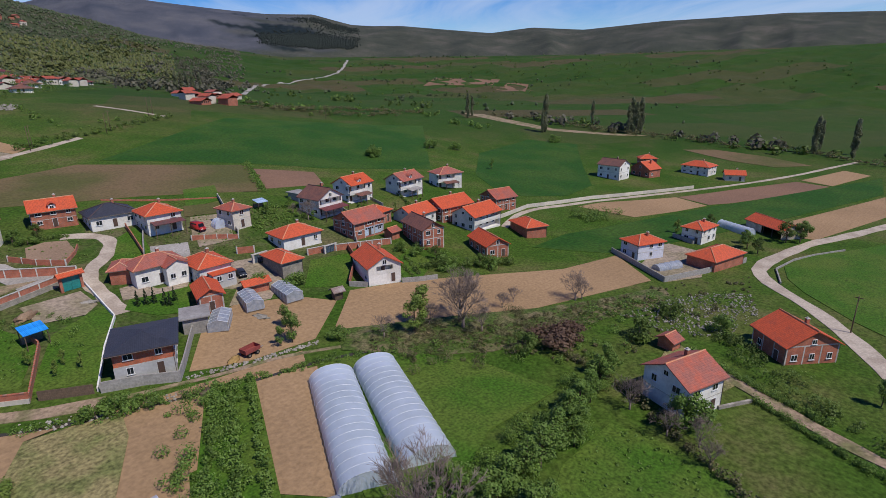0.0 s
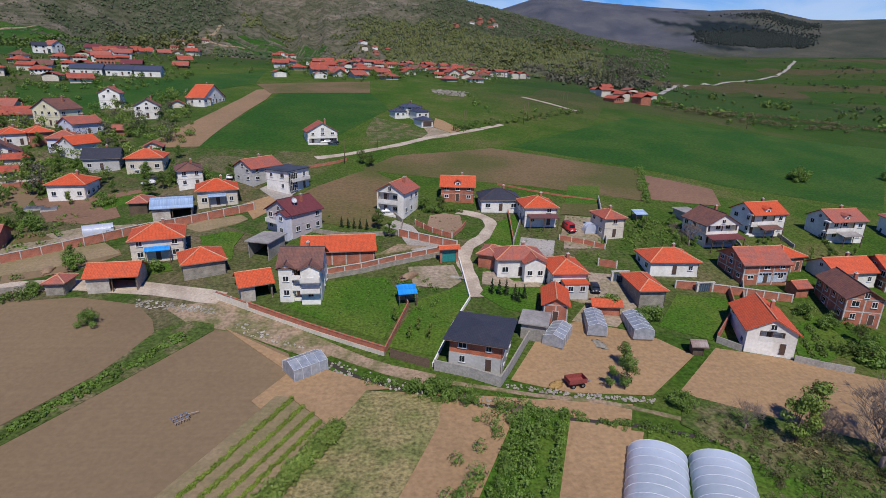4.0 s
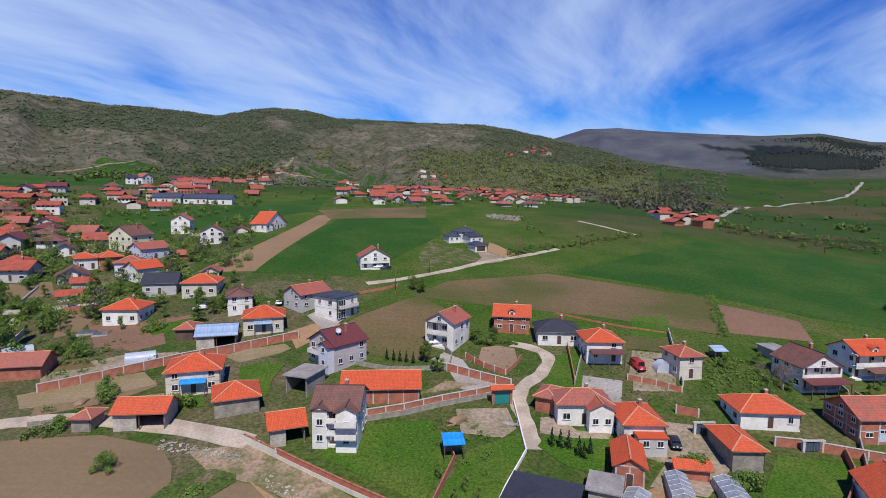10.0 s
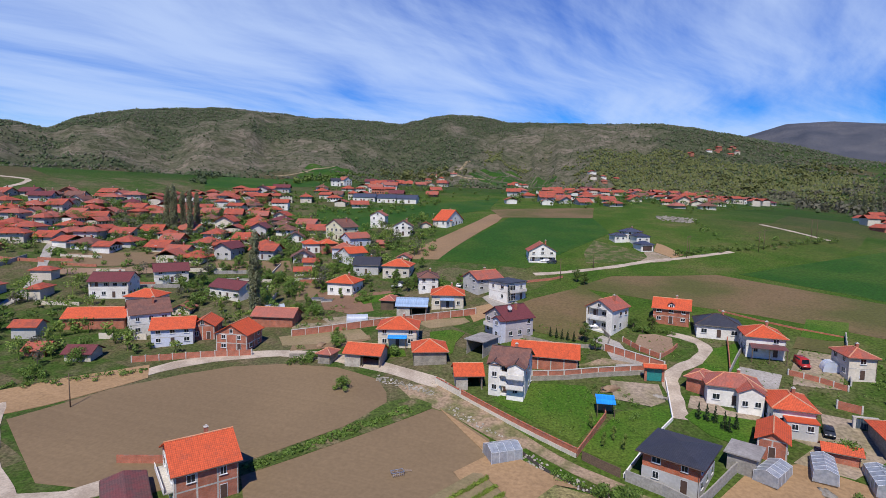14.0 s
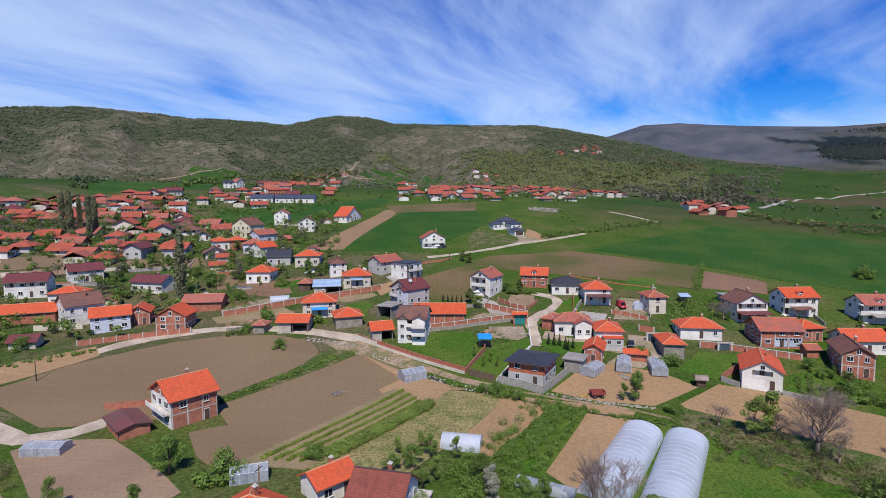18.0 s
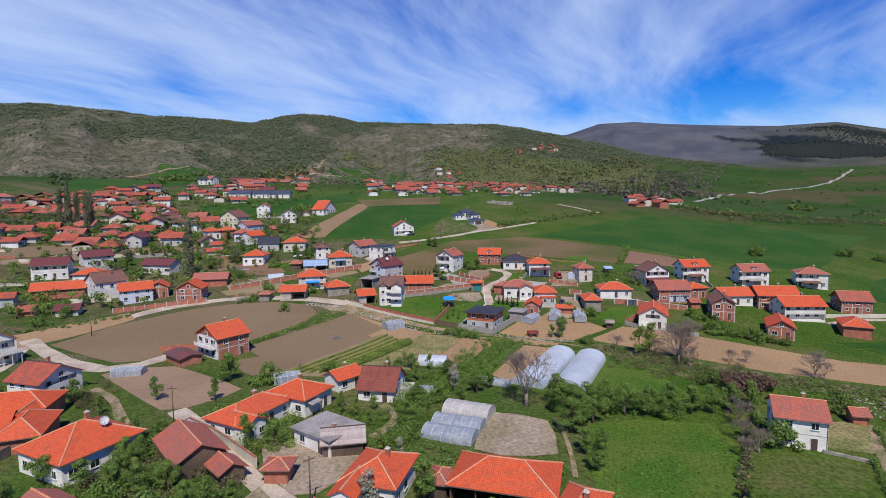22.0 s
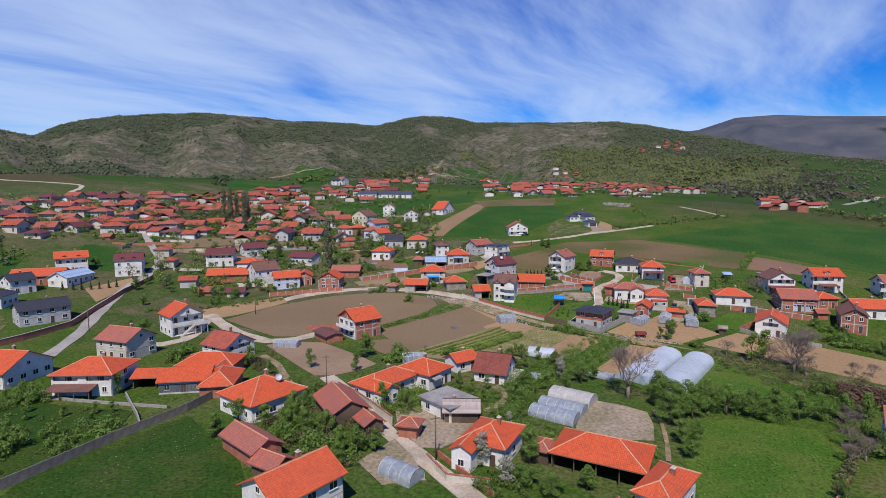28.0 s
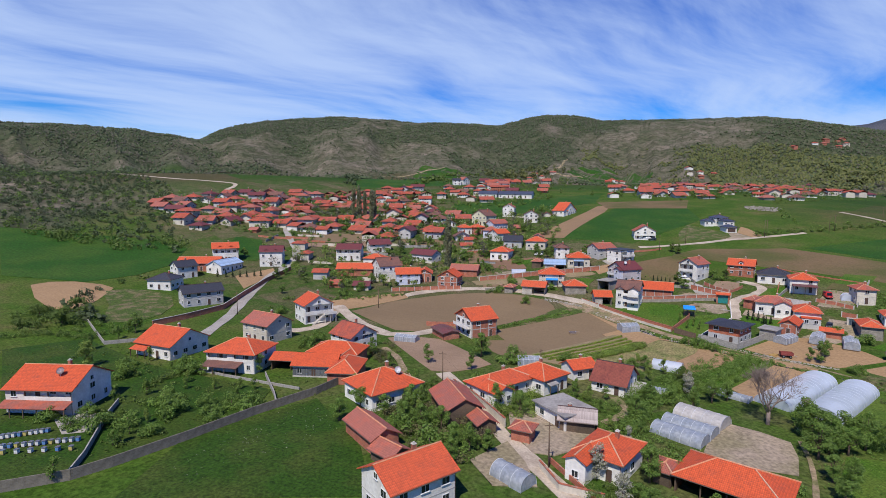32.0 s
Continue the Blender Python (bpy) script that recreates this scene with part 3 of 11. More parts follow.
layers = {
    "plots": np.maximum(step(260, 420, gr) * step(2, 14, gaz) * (1 - step(110, 140, gaz)), step(430, 520, gr)),
    "scrub": np.maximum(step(700, 800, gr + wob * 0.5) * (1 - step(6, 26, gaz + wob / 20)), np.maximum(step(1700, 2400, gr + wob), step(300, 360, -gx + wob / 4) * (1 - step(90, 240, gy)) * step(-60, 40, gy + wob / 3))),
    "trodden": np.maximum(0.6 * step(45, 25, np.hypot((gx - 25) / 1.5, (gy - 103) / 0.9)), np.maximum(0.85 * step(130, 90, np.hypot((gx + 120) / 0.9, (gy - 130) / 1.0)), np.maximum(0.8 * step(190, 120, np.hypot(gx + 250, gy - 230)), np.maximum(0.4 * step(50, 30, np.hypot((gx + 20) / 1.3, gy + 10)), 0 * gx)))),
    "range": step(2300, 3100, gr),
    "woody": woody(gx, gy),
    "eastern": step(24, 36, gaz + wob / 30),
    "pines": step(0.9, 0.6, np.hypot((gaz - 30.5 - 0.02 * wob) / 5.2, (gr - 3250 + wob * 2) / 330)),
}
for key, values in layers.items():
    a = me.attributes.new(key, "FLOAT", "POINT")
    a.data.foreach_set("value", np.ascontiguousarray(values, dtype=np.float32).ravel())
me.polygons.foreach_set("use_smooth", np.ones(len(me.polygons), bool))
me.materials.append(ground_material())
ground = tagged(new("ground", me), "green valley land rising into scrubby hills", "ground", kind="structure")


def z_at(x, y):
    return float(land(x, y))


def finish(bm, name, material, smooth=False):
    me = bpy.data.meshes.new(name)
    bm.to_mesh(me)
    bm.free()
    for mt in material if isinstance(material, (list, tuple)) else (material,):
        me.materials.append(mt)
    if smooth:
        me.polygons.foreach_set("use_smooth", np.ones(len(me.polygons), bool))
    return me


def part(name, bm, material, parent, label="", smooth=False):
    ob = new(name, finish(bm, name, material, smooth))
    ob.parent = parent
    if label:
        tagged(ob, label)
    return ob


def drape(name, material, outline, lift, label, category, cell=6.0, kind="structure"):
    """A sheet of soil, crop or paving laid over the ground inside an outline."""
    bm = bmesh.new()
    bm.faces.new([bm.verts.new((x, y, 0)) for x, y in outline])
    px, py = [p[0] for p in outline], [p[1] for p in outline]
    for axis, lo, hi in ((0, min(px), max(px)), (1, min(py), max(py))):
        v = math.ceil(lo / cell) * cell
        while v < hi:
            co, no = ((v, 0, 0), (1, 0, 0)) if axis == 0 else ((0, v, 0), (0, 1, 0))
            bmesh.ops.bisect_plane(bm, geom=bm.verts[:] + bm.edges[:] + bm.faces[:], plane_co=co, plane_no=no)
            v += cell
    bmesh.ops.triangulate(bm, faces=bm.faces[:])
    zs = land([v.co.x for v in bm.verts], [v.co.y for v in bm.verts])
    for v, z in zip(bm.verts, zs):
        v.co.z = z + lift
    for f in bm.faces:
        if f.normal.z < 0:
            f.normal_flip()
    bm.normal_update()
    edge = [e for e in bm.edges if e.is_boundary]
    for e in edge:
        e.smooth = False
    down = bmesh.ops.extrude_edge_only(bm, edges=edge)["geom"]
    for v in down:
        if isinstance(v, bmesh.types.BMVert):
            v.co.z -= lift + 0.3
    return tagged(new(name, finish(bm, name, material, True)), label, category, kind=kind)


def resample(line, gap):
    pts = [Vector(p) for p in line]
    out = []
    for a, b, c, d in zip([pts[0]] + pts[:-2], pts[:-1], pts[1:], pts[2:] + [pts[-1]]):
        k = max(1, int((c - b).length / gap))
        for i in range(k):
            t = i / k
            out.append(0.5 * ((2 * b) + (c - a) * t + (2 * a - 5 * b + 4 * c - d) * t * t + (3 * b - a - 3 * c + d) * t ** 3))
    return out + [pts[-1]]


LANES, FOOT = [], []


def free(x, y, margin=0.8):
    """True where no road runs and no building stands."""
    if LANES:
        q = np.array(LANES)
        if np.any(np.hypot(q[:, 0] - x, q[:, 1] - y) < q[:, 2] + margin):
            return False
    if FOOT:
        f = np.array(FOOT)
        u, v = (x - f[:, 0]) * f[:, 2] + (y - f[:, 1]) * f[:, 3], (y - f[:, 1]) * f[:, 2] - (x - f[:, 0]) * f[:, 3]
        if np.any((np.abs(u) < f[:, 4] + margin) & (np.abs(v) < f[:, 5] + margin)):
            return False
    return True


def strip(name, material, line, width, lift, label, category, cross=(0, 0, 0), gap=4.0):
    """A road, track or brook along a line; cross lifts its left edge, middle and right edge."""
    pts = resample([(x, y, 0) for x, y in line], gap)
    if material in (GRAVEL, ASPHALT, DIRT):
        LANES.extend((p.x, p.y, width / 2) for p in resample([(x, y, 0) for x, y in line], 1.2))
    bm = bmesh.new()
    rows = []
    for i, p in enumerate(pts):
        d = (pts[min(i + 1, len(pts) - 1)] - pts[max(i - 1, 0)]).normalized()
        s = Vector((-d.y, d.x, 0))
        w = width / 2 * (1 + 0.10 * math.sin(i * 1.7) + 0.07 * math.sin(i * 0.61 + 2))
        row = []
        for k, off in ((-1, 0), (-0.5, 0.5), (0, 1), (0.5, 1.5), (1, 2)):
            q = p + s * w * k
            row.append(bm.verts.new((q.x, q.y, z_at(q.x, q.y) + lift)))
        lo = [bm.verts.new((v.co.x, v.co.y, v.co.z - lift - 0.3)) for v in (row[0], row[-1])]
        rows.append([lo[0]] + row + [lo[1]])
    for a, b in zip(rows, rows[1:]):
        for i in range(len(a) - 1):
            f = bm.faces.new((a[i], a[i + 1], b[i + 1], b[i]))
            if i in (0, len(a) - 2):
                for e in f.edges:
                    e.smooth = False
    bmesh.ops.recalc_face_normals(bm, faces=bm.faces[:])
    return tagged(new(name, finish(bm, name, material, True)), label, category, kind="structure")

# ---- building kit ----
def box(bm, x0, x1, y0, y1, z0, z1, mi=0):
    v = [bm.verts.new((x, y, z)) for z in (z0, z1) for y in (y0, y1) for x in (x0, x1)]
    for a in ((0, 2, 3, 1), (4, 5, 7, 6), (0, 1, 5, 4), (2, 6, 7, 3), (0, 4, 6, 2), (1, 3, 7, 5)):
        bm.faces.new([v[i] for i in a]).material_index = mi
    return v


def bar(bm, a, b, r, sides=6, mi=0, r2=None):
    """A round or square bar from a to b."""
    a, b = Vector(a), Vector(b)
    d = (b - a).normalized()
    s = d.cross(Vector((0, 0, 1)) if abs(d.z) < 0.95 else Vector((1, 0, 0))).normalized()
    t = d.cross(s)
    r2 = r if r2 is None else r2
    rings = [[bm.verts.new(p + (s * math.cos(k * 2 * math.pi / sides) + t * math.sin(k * 2 * math.pi / sides)) * q) for k in range(sides)] for p, q in ((a, r), (b, r2))]
    for k in range(sides):
        bm.faces.new((rings[0][k], rings[0][(k + 1) % sides], rings[1][(k + 1) % sides], rings[1][k])).material_index = mi
    bm.faces.new(rings[0][::-1]).material_index = mi
    bm.faces.new(rings[1]).material_index = mi


SHARED = {}


def window_mesh(w, h):
    key = ("window", round(w, 1), round(h, 1))
    if key not in SHARED:
        w, h = key[1:]
        bm = bmesh.new()
        box(bm, -w / 2, w / 2, -0.05, 0.05, 0, h)
        bmesh.ops.bevel(bm, geom=bm.edges[:], offset=0.012, segments=1, affect="EDGES")
        p = bmesh.new()
        box(p, -w / 2 + 0.09, w / 2 - 0.09, -0.062, -0.04, 0.09, h - 0.09)
        box(bm, -w / 2 - 0.08, w / 2 + 0.08, -0.16, 0.04, -0.07, -0.003)
        box(p, -0.03, 0.03, -0.07, -0.0625, 0.09, h - 0.09, 1)
        whole = bm.copy()
        box(whole, -w / 2 + 0.05, w / 2 - 0.05, -0.075, -0.052, 0.06, h - 0.06, 1)
        SHARED[key] = finish(bm, "window", FRAME), finish(p, "pane", [GLASS, FRAME]), finish(whole, "window", [FRAME, GLASS])
    return SHARED[key]


def add_window(parent, x, y, z, turn, w=1.1, h=1.2, name="window", glass=True):
    frame_me, pane_me, whole_me = window_mesh(w, h)
    wd = new(name, frame_me if glass else whole_me)
    wd.parent, wd.matrix_basis = parent, pose(x, y, z, 0, 0, turn)
    if glass:
        pn = new("pane", pane_me)
        pn.parent = wd
    return wd


def add_door(parent, x, y, z, turn, w=0.95, h=2.05, material=None):
    key = ("door", w, h, material.name if material else "")
    if key not in SHARED:
        bm = bmesh.new()
        box(bm, -w / 2 - 0.07, w / 2 + 0.07, -0.05, 0.04, 0, h + 0.07)
        leaf = bmesh.new()
        box(leaf, -w / 2, w / 2, -0.075, -0.03, 0.02, h)
        SHARED[key] = finish(bm, "door", FRAME), finish(leaf, "door_leaf", material or DARKFRAME)
    d = new("door", SHARED[key][0])
    d.parent, d.matrix_basis = parent, pose(x, y, z, 0, 0, turn)
    lf = new("door_leaf", SHARED[key][1])
    lf.parent = d
    return d


def roof_shape(kind, hx, hy, rise):
    """Corner points and faces (seen from above) of a roof over a rectangle."""
    c = [(-hx, -hy, 0), (hx, -hy, 0), (hx, hy, 0), (-hx, hy, 0)]
    if kind == "gx":
        c += [(-hx, 0, rise), (hx, 0, rise)]
        return c, [(0, 1, 5, 4), (2, 3, 4, 5)], [(4, 5)]
    if kind == "gy":
        c += [(0, -hy, rise), (0, hy, rise)]
        return c, [(1, 2, 5, 4), (3, 0, 4, 5)], [(4, 5)]
    if kind == "mono":
        c[2], c[3] = (hx, hy, rise), (-hx, hy, rise)
        return c, [(0, 1, 2, 3)], []
    if hx >= hy:
        k = max(0.0, hx - hy)
        c += [(-k, 0, rise), (k, 0, rise)]
        return c, [(0, 1, 5, 4), (1, 2, 5), (2, 3, 4, 5), (3, 0, 4)], [(4, 5), (0, 4), (1, 5), (2, 5), (3, 4)]
    k = hy - hx
    c += [(0, -k, rise), (0, k, rise)]
    return c, [(0, 1, 4), (1, 2, 5, 4), (2, 3, 5), (3, 0, 4, 5)], [(4, 5), (0, 4), (1, 4), (2, 5), (3, 5)]


CAPS = surface("mortared_ridge_tiles", (0.62, 0.26, 0.14), (0.55, 0.33, 0.22), grain=4, bump=0.3)
DARKCAPS = surface("dark_ridge_tiles", (0.10, 0.07, 0.07), grain=4, bump=0.3)


def add_roof(parent, kind, hx, hy, z, rise, material, caps, thick=0.16, at=(0, 0), name="roof"):
    pts, faces, ridges = roof_shape(kind, hx, hy, rise)
    bm = bmesh.new()
    uv = bm.loops.layers.uv.new("slope")
    top = [bm.verts.new((x, y, q + thick)) for x, y, q in pts]
    low = [bm.verts.new(p) for p in pts]
    seen = {}
    for f in faces:
        bm.faces.new([top[i] for i in f])
        bm.faces.new([low[i] for i in reversed(f)])
        for a, b in zip(f, f[1:] + f[:1]):
            seen[(a, b)] = 1
    for a, b in list(seen):
        if (b, a) not in seen:
            bm.faces.new((low[a], low[b], top[b], top[a]))
    bm.normal_update()
    for f in bm.faces:
        n = f.normal
        u = Vector((-n.y, n.x, 0))
        u = u.normalized() if u.length > 1e-4 else Vector((1, 0, 0))
        v = n.cross(u)
        for lp in f.loops:
            lp[uv].uv = (lp.vert.co.dot(u), lp.vert.co.dot(v))
    r = part(name, bm, material, parent)
    r.matrix_basis = pose(at[0], at[1], z)
    if caps:
        for a, b in ridges:
            p, q = Vector(pts[a]), Vector(pts[b])
            if (p - q).length > 0.3:
                bm = bmesh.new()
                bar(bm, p + Vector((0, 0, thick + 0.02)), q + Vector((0, 0, thick + 0.02)), 0.13, 5)
                part("ridge_cap", bm, caps, r)
    return r


def add_chimney(parent, x, y, z0, z1, s=0.28, brick=True):
    bm = bmesh.new()
    box(bm, x - s, x + s, y - s, y + s, z0, z1)
    box(bm, x - s - 0.06, x + s + 0.06, y - s - 0.06, y + s + 0.06, z1 + 0.002, z1 + 0.1, 1)
    box(bm, x - s * 0.5, x + s * 0.5, y - s * 0.5, y + s * 0.5, z1 + 0.102, z1 + 0.3, 1)
    return part("chimney", bm, [WALLS["brick"] if brick else WALLS["white"], TRIM], parent)


def add_balcony(parent, x0, x1, y0, y1, z, solid=True, material=None):
    bm = bmesh.new()
    box(bm, x0, x1, y0, y1, z - 0.16, z)
    slab = part("balcony", bm, TRIM, parent)
    bm = bmesh.new()
    runs = [((x0 + 0.06, y0 + 0.06), (x1 - 0.06, y0 + 0.06)), ((x0 + 0.06, y0 + 0.07), (x0 + 0.06, y1)), ((x1 - 0.06, y0 + 0.07), (x1 - 0.06, y1))]
    for (ax, ay), (bx, by) in runs:
        if solid:
            box(bm, min(ax, bx) - 0.05, max(ax, bx) + 0.05, min(ay, by) - 0.05, max(ay, by) + 0.05, z + 0.002, z + 0.85)
        else:
            k = max(2, int(math.hypot(bx - ax, by - ay) / 0.35))
            for i in range(k + 1):
                px, py = ax + (bx - ax) * i / k, ay + (by - ay) * i / k
                box(bm, px - 0.02, px + 0.02, py - 0.02, py + 0.02, z + 0.002, z + 0.9)
            box(bm, min(ax, bx) - 0.03, max(ax, bx) + 0.03, min(ay, by) - 0.03, max(ay, by) + 0.03, z + 0.902, z + 0.96)
    part("railing", bm, material or FRAME, slab)
    return slab


def dish_mesh():
    if "dish" not in SHARED:
        bm = bmesh.new()
        rings = []
        for k in range(5):
            a = k / 4
            rings.append([bm.verts.new((a * 0.55 * math.cos(i * math.pi / 8), -0.22 * a * a, a * 0.55 * math.sin(i * math.pi / 8))) for i in range(16)] if k else [bm.verts.new((0, 0, 0))])
        for i in range(16):
            bm.faces.new((rings[0][0], rings[1][i], rings[1][(i + 1) % 16]))
            for a, b in zip(rings[1:], rings[2:]):
                bm.faces.new((a[i], b[i], b[(i + 1) % 16], a[(i + 1) % 16]))
        bmesh.ops.solidify(bm, geom=bm.faces[:], thickness=0.02)
        bar(bm, (0, -0.02, -0.4), (0, -0.6, 0.0), 0.015, 4)
        bar(bm, (0, 0.02, 0), (0, 0.15, -0.9), 0.03, 5)
        SHARED["dish"] = finish(bm, "satellite_dish", DISH, True)
    return SHARED["dish"]


def add_dish(parent, x, y, z, turn=-20, size=1.3):
    d = new("satellite_dish", dish_mesh())
    d.parent, d.matrix_basis = parent, pose(x, y, z, -28, 0, turn) @ Matrix.Scale(size, 4)
    return d


GUTTER = surface("brown_gutter", (0.13, 0.085, 0.065), rough=0.5, bump=0)
TALL = {"gx": 0.42, "gy": 0.46, "h": 0.36, "hx": 0.36, "flat": 0}
RND = random.Random(5)


def house(name, label, x, y, rz, L, D, eave, kind, wall, tile, flags="", category="house", rise=None, ov=0.5, group="", cuts=(), wings=(), base=0.5):
    """One building: body, roof, windows, door and whatever the flags add.
    cuts: loggias in the front (x0, x1, z0, z1, depth); wings: lower blocks with their own roof (x0, x1, y0, y1, eave, roof, wall)."""
    z0 = min(z_at(x + a * L / 2, y + b * D / 2) for a in (-0.7, 0, 0.7) for b in (-0.7, 0, 0.7)) * 0.4 + z_at(x, y) * 0.6
    ob = tagged(new(name), label, category, group)
    ob.matrix_world = pose(x, y, z0, 0, 0, rz)
    hx, hy = L / 2, D / 2
    FOOT.append((x, y, math.cos(radians(rz)), math.sin(radians(rz)), hx, hy))
    span = hx if kind == "gy" else hy if kind == "gx" else min(hx, hy)
    rise = TALL[kind] * (span + ov) * 1.25 if rise is None else rise
    gable = rise * span / (span + ov) if span else 0
    drop = rise * ov / (span + ov) if kind != "flat" else 0
    wm, tm = WALLS[wall], TILES[tile]

    def block(*sizes):
        q = bmesh.new()
        box(q, *sizes)
        part("wall", q, wm, ob)

    def solid(x0, x1, y0, y1, top):
        """Body of the house, gables included, in one piece."""
        q = bmesh.new()
        if top == "gx":
            prof = [(0, y0, -1.5), (0, y1, -1.5), (0, y1, eave), (0, 0, eave + gable - 0.02), (0, y0, eave)]
            ends = [[q.verts.new((x, py, pz)) for _, py, pz in prof] for x in (x0, x1)]
        else:
            prof = [(x0, -1.5), (x1, -1.5), (x1, eave), (0, eave + gable - 0.02), (x0, eave)]
            ends = [[q.verts.new((px, y, pz)) for px, pz in prof] for y in (y0, y1)]
        q.faces.new(ends[0])
        q.faces.new(ends[1][::-1])
        for p in range(5):
            q.faces.new((ends[0][p], ends[1][p], ends[1][(p + 1) % 5], ends[0][(p + 1) % 5]))
        bmesh.ops.recalc_face_normals(q, faces=q.faces[:])
        part("wall", q, wm, ob)

    if "o" in flags:
        # open front: back and side walls with posts
        block(-hx, hx, hy - 0.2, hy, -1.2, eave)
        block(-hx, -hx + 0.2, -hy, hy - 0.202, -1.2, eave)
        block(hx - 0.2, hx, -hy, hy - 0.202, -1.2, eave)
        if "O" in flags:
            block(-hx + 0.202, -hx + L * 0.45, -hy, -hy + 0.2, -1.2, eave)
        if kind == "gx":
            for s in (-1, 1):
                q = bmesh.new()
                o = [q.verts.new((s * hx, py, pz)) for py, pz in ((-hy, eave), (hy, eave), (0, eave + gable))]
                f = q.faces.new(o)
                r = bmesh.ops.extrude_face_region(q, geom=[f])
                bmesh.ops.translate(q, verts=[v for v in r["geom"] if isinstance(v, bmesh.types.BMVert)], vec=(-s * 0.2, 0, 0))
                bmesh.ops.recalc_face_normals(q, faces=q.faces[:])
                part("gable_wall", q, wm, ob)
    elif cuts:
        deep = max(c[4] for c in cuts)
        if kind in ("gx", "gy"):
            solid(-hx, hx, -hy + deep, hy, kind)
        else:
            block(-hx, hx, -hy + deep, hy, -1.5, eave)
        if kind == "gy":
            q = bmesh.new()
            f = q.faces.new([q.verts.new(p) for p in ((-hx, -hy, eave), (hx, -hy, eave), (0, -hy, eave + gable))])
            r = bmesh.ops.extrude_face_region(q, geom=[f])
            bmesh.ops.translate(q, verts=[v for v in r["geom"] if isinstance(v, bmesh.types.BMVert)], vec=(0, 0.3, 0))
            bmesh.ops.recalc_face_normals(q, faces=q.faces[:])
            part("gable_wall", q, wm, ob)
        at = -hx
        for x0, x1 in sorted({(c[0], c[1]) for c in cuts}):
            if x0 > at:
                block(at, x0, -hy, -hy + deep, -1.5, eave)
            low = -1.5
            for c in sorted(c for c in cuts if c[0] == x0):
                block(x0, x1, -hy, -hy + deep, low, c[2])
                low = c[3]
            if low < eave:
                block(x0, x1, -hy, -hy + deep, low, eave)
            at = x1
        if at < hx:
            block(at, hx, -hy, -hy + deep, -1.5, eave)
    elif kind in ("gx", "gy"):
        solid(-hx, hx, -hy, hy, kind)
    else:
        block(-hx, hx, -hy, hy, -1.5, eave)
    if "o" in flags:
        k = max(1, int(L / 3.2))
        first = int(k * 0.45) + 1 if "O" in flags else 1
        for i in range(first, k):
            px = -hx + 0.15 + (L - 0.3) * i / k
            bm = bmesh.new()
            box(bm, px - 0.09, px + 0.09, -hy + 0.02, -hy + 0.2, -1.2, eave)
            part("post", bm, WALLS["wood"], ob)
    caps = None if "n" in flags else (CAPS if tile in ("orange", "redold") else DARKCAPS)
    if kind == "flat":
        bm = bmesh.new()
        box(bm, -hx - ov, hx + ov, -hy - ov, hy + ov, eave + 0.002, eave + 0.22)
        part("roof", bm, tm, ob)
    else:
        add_roof(ob, "h" if kind == "hx" else kind, hx + ov, hy + ov, eave - drop, rise, tm, caps)
    if kind == "hx":
        w = hx * 0.42
        add_roof(ob, "gy", w + 0.3, hy * 0.55, eave - 0.15, rise * 0.72, tm, caps, at=(hx * 0.45, -hy * 0.55))
        bm = bmesh.new()
        a = [bm.verts.new(p) for p in ((hx * 0.45 - w, -hy - 0.004, eave - 0.1), (hx * 0.45 + w, -hy - 0.004, eave - 0.1), (hx * 0.45, -hy - 0.004, eave + rise * 0.62))]
        bm.faces.new(a)
        r = bmesh.ops.extrude_face_region(bm, geom=bm.faces[:])
        bmesh.ops.translate(bm, verts=[v for v in r["geom"] if isinstance(v, bmesh.types.BMVert)], vec=(0, 0.6, 0))
        bmesh.ops.recalc_face_normals(bm, faces=bm.faces[:])
        part("gable_wall", bm, wm, ob)
    # openings, storey by storey
    storeys = max(1, round(eave / 2.8))
    fh = eave / storeys
    far = "f" in flags
    if "w" not in flags:
        for s in range(storeys):
            zz = s * fh + 0.95
            for turn, run, out in ((0, L, hy), (180, L, hy), (90, D, hx), (-90, D, hx)):
                k = int(run / (3.4 if far else 2.9))
                for i in range(k):
                    u = (i + 0.5) / k * run - run / 2
                    if RND.random() < ((0.35 if far else 0.08) if turn == 0 else 0.5 if far else 0.25):
                        continue
                    if turn == 0 and s == 0 and i == k // 2 and "o" not in flags:
                        continue
                    if turn == 0 and "o" in flags:
                        continue
                    if far and turn == 180:
                        continue
                    if turn == 0 and any(c[0] - 0.7 < u < c[1] + 0.7 and c[2] - 1 < zz + 0.5 < c[3] + 1 for c in cuts):
                        continue
                    px, py = {0: (u, -out - 0.02), 180: (-u, out + 0.02), 90: (out + 0.02, u), -90: (-out - 0.02, -u)}[turn]
                    tall = min(1.25, fh - 1.2)
                    add_window(ob, px, py, zz, turn, RND.choice((1.0, 1.2, 1.4)), max(0.7, tall), glass=not far)
            if s == 0 and "o" not in flags:
                k = int(L / 2.9)
                if not any(c[2] < 1 for c in cuts):
                    add_door(ob, ((k // 2) + 0.5) / max(k, 1) * L - hx if k else 0, -hy - 0.01, 0.05, 0)
        if kind == "gy" and gable > 1.6 and not far:
            add_window(ob, 0, -hy - 0.02, eave + 0.2, 0, 1.0, 1.1)
        if kind == "gx" and gable > 1.6 and not far:
            for sgn in (-1, 1):
                add_window(ob, sgn * (hx + 0.02), 0, eave + 0.15, 90 * sgn, 0.9, 0.9)
